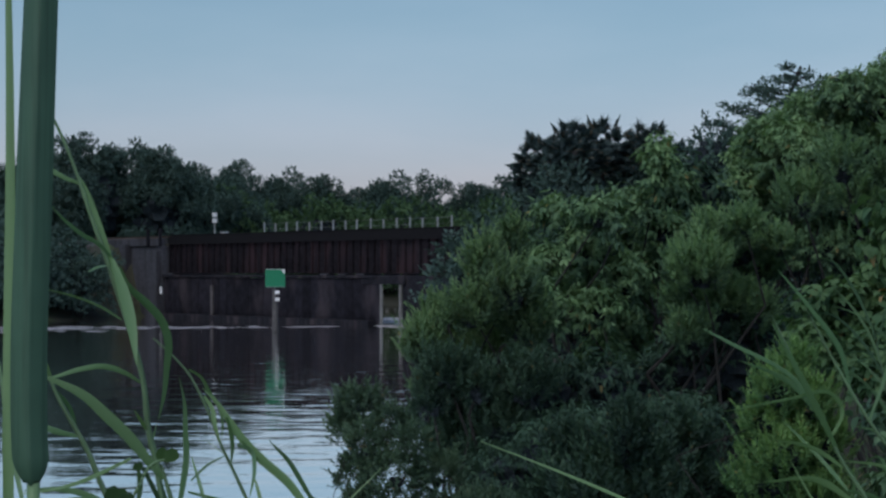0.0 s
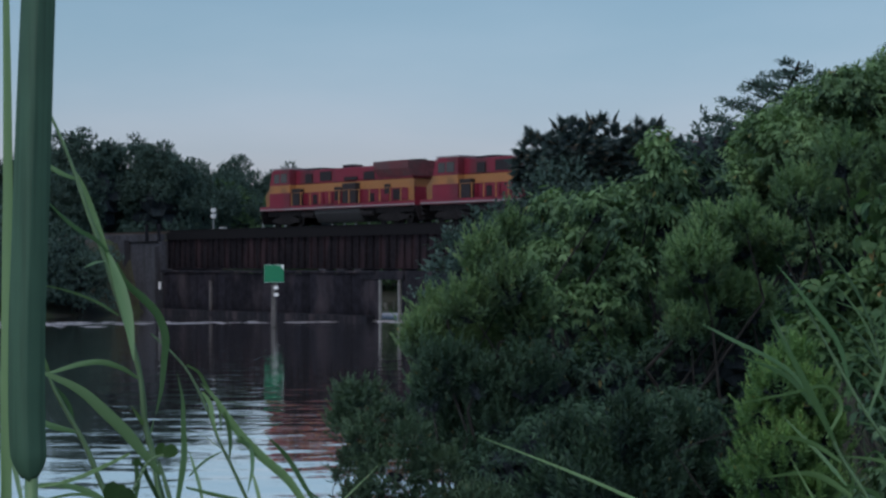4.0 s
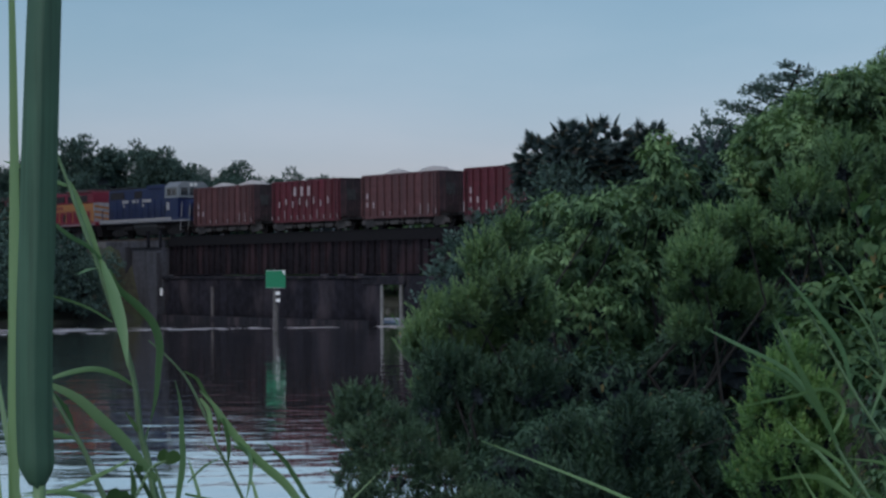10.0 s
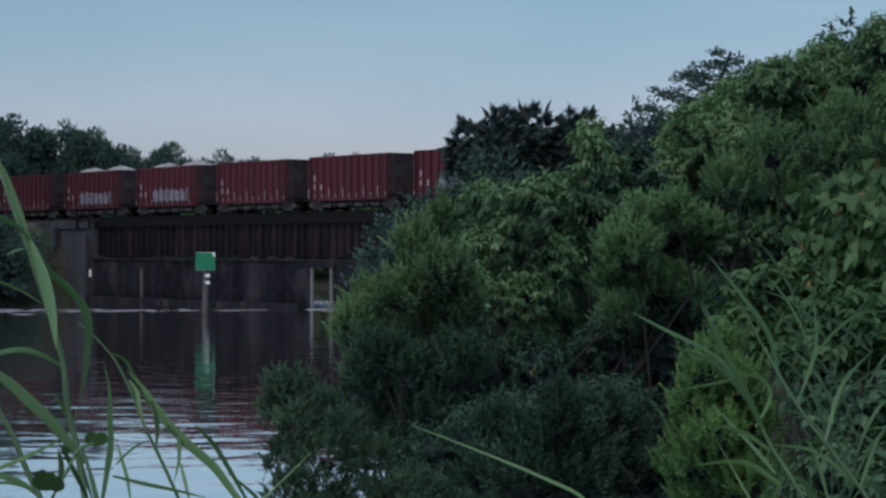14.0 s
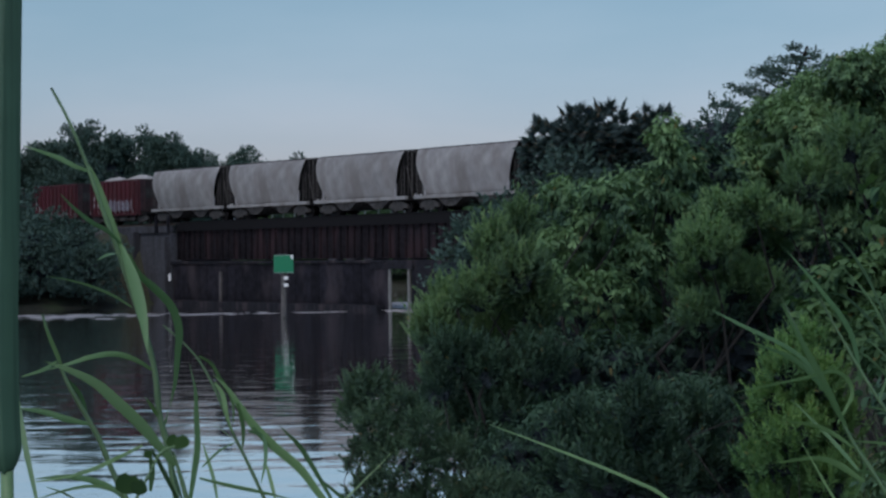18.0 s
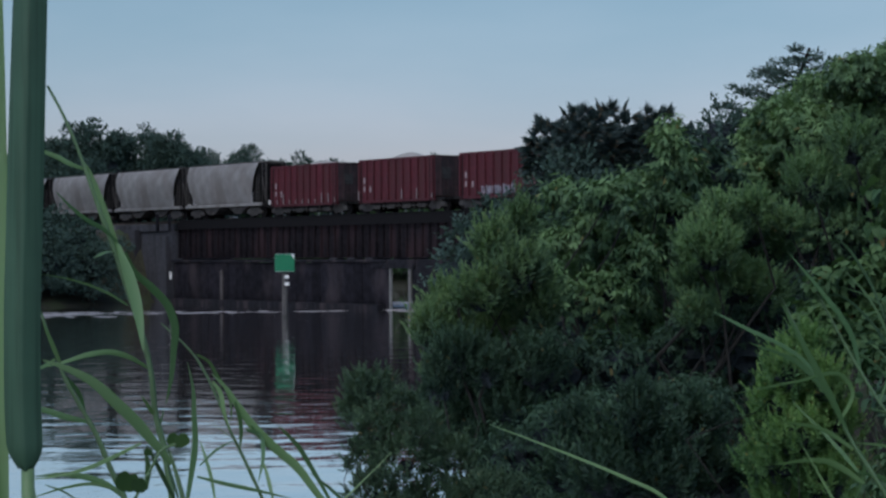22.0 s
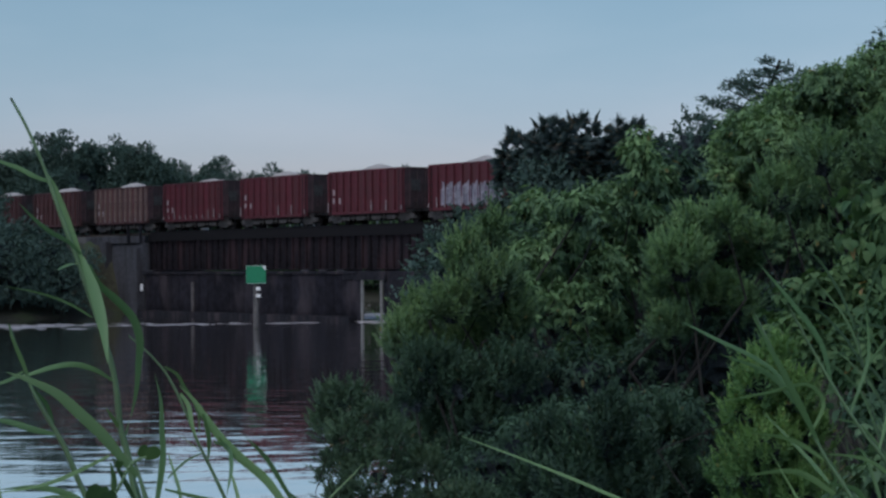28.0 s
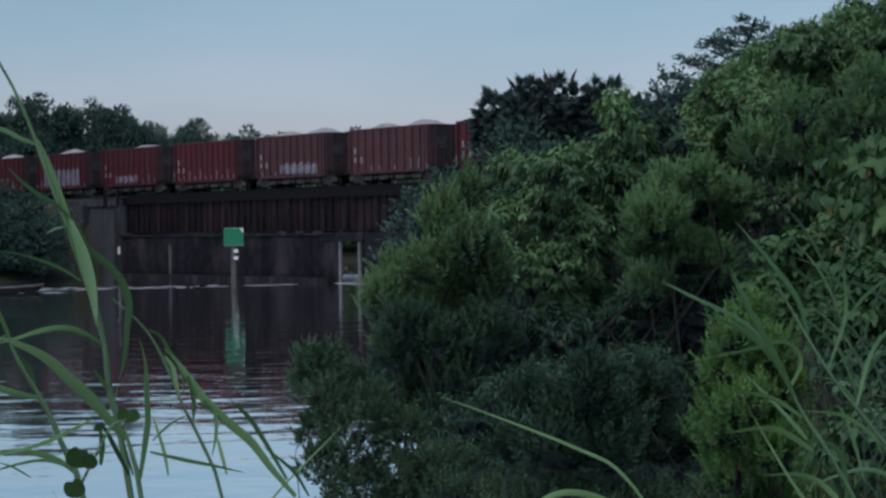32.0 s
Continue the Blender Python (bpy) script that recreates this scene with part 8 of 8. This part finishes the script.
    blade(c20, [(-0.092, 0.000, 1.942), (-0.097, 0.078, 2.056), (-0.114, 0.155, 2.141), (-0.136, 0.233, 2.207)], 0.008)
    blade(c20, [(-0.074, 0.000, 1.811), (-0.108, 0.013, 1.899), (-0.157, 0.026, 1.964), (-0.213, 0.039, 1.941)], 0.009)
    blade(c20, [(-0.088, 0.000, 1.929), (-0.130, 0.081, 1.980), (-0.194, 0.162, 2.018), (-0.271, 0.243, 2.021)], 0.009)
    blade(c20, [(-0.066, 0.000, 1.760), (0.007, 0.072, 1.867), (0.100, 0.144, 1.944), (0.203, 0.216, 1.919)], 0.011)
    blade(c20, [(-0.063, 0.000, 1.737), (-0.013, 0.040, 1.825), (0.051, 0.080, 1.889), (0.123, 0.120, 1.933)], 0.014)
    blade(c20, [(-0.096, 0.000, 1.978), (-0.132, 0.064, 2.042), (-0.191, 0.128, 2.089), (-0.258, 0.193, 2.056)], 0.009)
    blade(c20, [(-0.114, 0.000, 2.105), (-0.158, 0.047, 2.195), (-0.222, 0.094, 2.259), (-0.298, 0.141, 2.272)], 0.014)
    blade(c20, [(-0.057, 0.000, 1.691), (-0.098, 0.017, 1.744), (-0.156, 0.035, 1.783), (-0.224, 0.052, 1.823)], 0.011)
    return [c0, c1, c2, c3]


def shore_grass():
    """Thin grass blades among the near canes."""
    rng = random.Random(31)
    for i in range(14):
        x, y = rng.uniform(-0.56, -0.24), rng.uniform(2.3, 3.2)
        z = float(ground_height(np.array(x), np.array(y)))
        top = rng.uniform(3.3, 3.56)
        lean = rng.uniform(-0.22, 0.22)
        t = thing("grass_blade", pose(x * y / 2.6, y, z), "thin arching green grass blade on the near bank", "grass", "grass blades on the near bank")
        pts = [(0, 0, 0), (lean * 0.2, 0, (top - z) * 0.6), (lean * 0.6, 0.02, (top - z) * 0.92), (lean * 1.2, 0.04, (top - z) * rng.uniform(0.9, 1.02))]
        part("blade", blade_mesh(pts, rng.uniform(0.003, 0.008), rng.uniform(-0.6, 0.6)), None, t)


def rolled_blade():
    """A broad upright blade very near the viewer, folded round its stem."""
    t = thing("broad_reed", pose(-0.339, 1.7, 2.0), "broad upright green reed blade folded round its pale stem", "reed", "reeds on the near bank")
    bm = bmesh.new()
    rod(bm, (-0.004, 0.004, -0.05), (0.001, 0.004, 1.7), 0.006, 0.0055, 10)
    part("stalk", bm, STALK, t, "pale stem below the blade", True)
    line = smooth_line([(0.0, 0, 1.672), (-0.002, 0, 1.702), (-0.003, 0, 1.785), (0.0, 0, 1.887), (0.003, 0, 1.98), (0.007, 0, 2.09), (0.013, 0, 2.24)], 9)
    verts, faces, n = [], [], len(line)
    # a trough-shaped section, deepest at the midrib
    section = [(-1.0, 0.25), (-0.62, -0.12), (-0.25, -0.3), (0.12, -0.42), (0.2, -0.36), (0.55, -0.16), (1.0, 0.3)]
    for i, p in enumerate(line):
        k = i / (n - 1)
        w = 0.0152 * min(1, 0.28 + 0.72 * math.sin(min(1, k / 0.14) * math.pi / 2)) * (1 - 0.3 * max(0, k - 0.6))
        verts += [(p.x + a * w, p.y + b * w, p.z + (0.006 * abs(a) if i == 0 else 0)) for a, b in section]
        if i:
            m = len(section)
            faces += [(m * (i - 1) + j, m * (i - 1) + j + 1, m * i + j + 1, m * i + j) for j in range(m - 1)]
    part("blade", faces_mesh("blade", verts, faces, LEAF_BROAD, True), None, t, "broad dark green blade")
    for pts, w in (([(-0.014, 0, 1.2), (-0.035, 0.02, 1.6), (-0.06, 0.05, 1.78), (-0.09, 0.06, 1.95), (-0.1, 0.06, 2.25)], 0.013),
                   ([(-0.014, 0, 1.3), (-0.03, 0.05, 1.7), (-0.035, 0.08, 1.95), (-0.045, 0.1, 2.3)], 0.009)):
        part("blade", blade_mesh(pts, w, 0.2), None, t, "slim side blade")
    return t


def heart_leaf(size, material=LEAF_CLIMBER):
    """A heart-shaped leaf in the x-z plane, its tip down, cupped along the middle."""
    out = []
    for i in range(19):
        a = math.pi * i / 18
        r = size * (0.5 + 0.16 * math.cos(a) ** 3 + 0.08 * math.sin(2 * a) - 0.17 * math.exp(-(a / 0.25) ** 2))
        out.append((r * math.sin(a), r * math.cos(a)))
    bm = bmesh.new()
    mid = [bm.verts.new((0, 0.0, z)) for z in np.linspace(out[0][1], out[-1][1], 19)]
    for way in (1, -1):
        rim = [bm.verts.new((way * x, -0.22 * x - 0.05 * x * math.sin(z * 60), z)) for x, z in out[1:-1]]
        row = [mid[0]] + rim + [mid[-1]]
        for i in range(18):
            vs = []
            for v in (mid[i], row[i], row[i + 1], mid[i + 1]):
                if v not in vs:
                    vs.append(v)
            if len(vs) > 2:
                bm.faces.new(vs if way > 0 else vs[::-1])
    return mesh_of("leaf", bm, material, True)


def vine_sprigs():
    t = thing("vine", pose(-0.33, 2.25, 1.93), "small vine with dark heart-shaped leaves climbing the reeds", "vine")
    bm = bmesh.new()
    line = smooth_line([(-0.002, 0, 0), (-0.022, 0, 1.647), (-0.002, 0, 1.684), (0.013, 0, 1.709), (0.029, 0, 1.715)], 5)
    for a, b in zip(line, line[1:]):
        rod(bm, a, b, 0.0018, sides=5)
    part("stem", bm, STALK, t, smooth=True)
    for i, (x, z, s, ry, rz) in enumerate([(0.025, 1.717, 0.022, 25, 10), (0.037, 1.718, 0.020, -30, -10), (-0.025, 1.673, 0.031, 20, 20), (-0.007, 1.671, 0.023, -15, -20), (0.002, 1.709, 0.012, 10, 30), (-0.020, 1.644, 0.028, -20, -10)]):
        o = part("leaf", heart_leaf(s * 0.8), None, t)
        o.matrix_basis = pose(x, -0.01 * i, z, 15, ry, rz)


def grass_field():
    """Rough grass and weeds over the near bank."""
    rng = np.random.default_rng(23)
    n = 12000
    y = 4.5 + 26 * rng.random(n) ** 0.8
    lo = 0.155 * y
    x = lo + rng.random(n) * (1.0 + y * 0.42)
    z = np.maximum(ground_height(x, y), -0.1) + 0.02
    h = rng.uniform(0.35, 0.95, n) * np.where(rng.random(n) < 0.15, 1.4, 1.0)
    a = rng.uniform(0, math.tau, n)
    lean = rng.uniform(0.1, 0.75, n)
    way = unit(np.stack([np.cos(a) * lean, np.sin(a) * lean, np.ones(n)], 1))
    bend = unit(np.stack([np.cos(a), np.sin(a), rng.uniform(-0.3, 0.5, n)], 1))
    side = unit(np.cross(way, np.array([0.15, 1, 0.1])) + rng.normal(size=(n, 3)) * 0.4)
    w = (rng.uniform(0.006, 0.016, n))[:, None]
    base = np.stack([x, y, z], 1)
    mid = base + way * (h * 0.65)[:, None]
    tip = mid + unit(way * 0.6 + bend * 0.8) * (h * 0.5)[:, None]
    verts = np.stack([base - side * w, base + side * w, mid + side * w * 0.9, mid - side * w * 0.9, tip], 1).reshape(-1, 3)
    k = np.arange(n)[:, None] * 5
    faces = np.concatenate([k + [[0, 1, 2]], k + [[0, 2, 3]], k + [[3, 2, 4]]], 1).reshape(-1, 3)
    tagged(new("grass", faces_mesh("grass", verts, faces, LEAF_GRASS)), "rough tall green grass covering the bank", "grass", kind="stuff")


SWAYING = build_reeds()
BROAD_REED = rolled_blade()
shore_grass()
vine_sprigs()
grass_field()


# ---------------------------------------------------------------- a small boat
def skiff():
    """An open flat-bottomed skiff, low in the water."""
    t = thing("skiff", pose(0, 0, 0), "small grey open skiff low in the water", "boat")
    bm = bmesh.new()
    rings = []
    for x, w, keel, rail in ((2.5, 0.04, 0.42, 0.72), (2.1, 0.42, 0.16, 0.62), (1.4, 0.7, -0.04, 0.54), (0.2, 0.82, -0.1, 0.5), (-1.4, 0.82, -0.1, 0.48), (-2.4, 0.76, -0.08, 0.48)):
        rings.append([bm.verts.new(p) for p in ((x, w, rail), (x, w * 0.8, keel + 0.05), (x, 0, keel), (x, -w * 0.8, keel + 0.05), (x, -w, rail))])
    for r0, r1 in zip(rings, rings[1:]):
        for i in range(4):
            bm.faces.new((r0[i], r0[i + 1], r1[i + 1], r1[i]))
    bm.faces.new(rings[-1])
    bmesh.ops.solidify(bm, geom=bm.faces[:], thickness=0.03)
    part("hull", bm, TANK, t, "dull grey hull")
    bm = bmesh.new()
    for side in (1, -1):
        line = [Vector(p) for p in ((2.52, 0.03 * side, 0.74), (2.1, 0.43 * side, 0.64), (1.4, 0.71 * side, 0.56), (0.2, 0.83 * side, 0.52), (-2.4, 0.77 * side, 0.5))]
        tube(bm, line, [0.03] * 5, 6)
    part("gunwale", bm, GALVANISED, t, "pale worn gunwale")
    for x in (-1.3, 0.4):
        solid("bench", x - 0.15, x + 0.15, -0.76, 0.76, 0.3, 0.34, TANK, t)
    solid("outboard", -2.75, -2.42, -0.18, 0.18, 0.1, 0.85, LOCO_DARK, t, "black outboard motor", 0.05)
    t.scale = (1, 1, 0.72)
    return t


SKIFF = skiff()
SKIFF_END = (-25.18, 132.40)
# how far the broad blade is blown aside, in metres
SWAY = [(0, 0.000), (0.5, -0.002), (1, -0.003), (1.5, -0.001), (2, -0.001), (2.5, 0.006), (4.5, -0.008), (5, -0.015), (5.5, -0.001), (6, 0.001), (6.5, 0.003), (7, -0.001), (7.5, -0.018), (8, -0.008), (8.5, 0.020), (9, 0.006), (9.5, -0.051), (10, 0.002), (10.5, -0.052), (11, -0.055), (11.5, -0.027), (12, -0.050), (12.5, -0.018), (13, -0.033), (13.5, -0.031), (14, -0.008), (14.5, -0.011), (15, 0.021), (15.5, 0.029), (17.5, -0.061), (18, -0.018), (18.5, -0.016), (19, -0.059), (19.5, -0.021), (20, -0.016), (20.5, -0.022), (21, 0.002), (21.5, -0.003), (22, -0.008), (22.5, 0.004), (23, -0.016), (23.5, -0.050), (24, -0.015), (24.5, -0.007), (26.5, -0.013), (27, -0.049), (27.5, -0.022), (28, -0.037), (32, -0.05)]
# the canes lean in the breeze, in degrees
LEAN = [(0, 0.36), (3, 0.3), (6, 0.25), (9.5, 0.0), (13, 0.0), (16, 0.2), (19, 0.45), (21, 0.3), (24, 0.15), (28, 0.0), (30, 0.1), (32, 0.4)]


def move_skiff():
    way = math.degrees(math.atan2(2.2, 2.6))
    walk(SKIFF, [(t, pose(SKIFF_END[0] + 2.6 * (t - 32), SKIFF_END[1] + 2.2 * (t - 32), 0, 0, 0, way)) for t in (0.0, 16.0, 32.0)])


def move_reeds():
    walk(BROAD_REED, [(t, pose(-0.339 + d, 1.7, 2.0, 0, d * 25, 0)) for t, d in SWAY])
    for i, ob in enumerate(SWAYING):
        p = ob.matrix_basis.translation.copy()
        walk(ob, [(t, Matrix.Translation(p) @ pose(0, 0, 0, 0, a * (1 - 0.2 * i), 0)) for t, a in LEAN])


# ---------------------------------------------------------------- what moves
def motions():
    move_train()
    move_reeds()
    move_skiff()


motions()
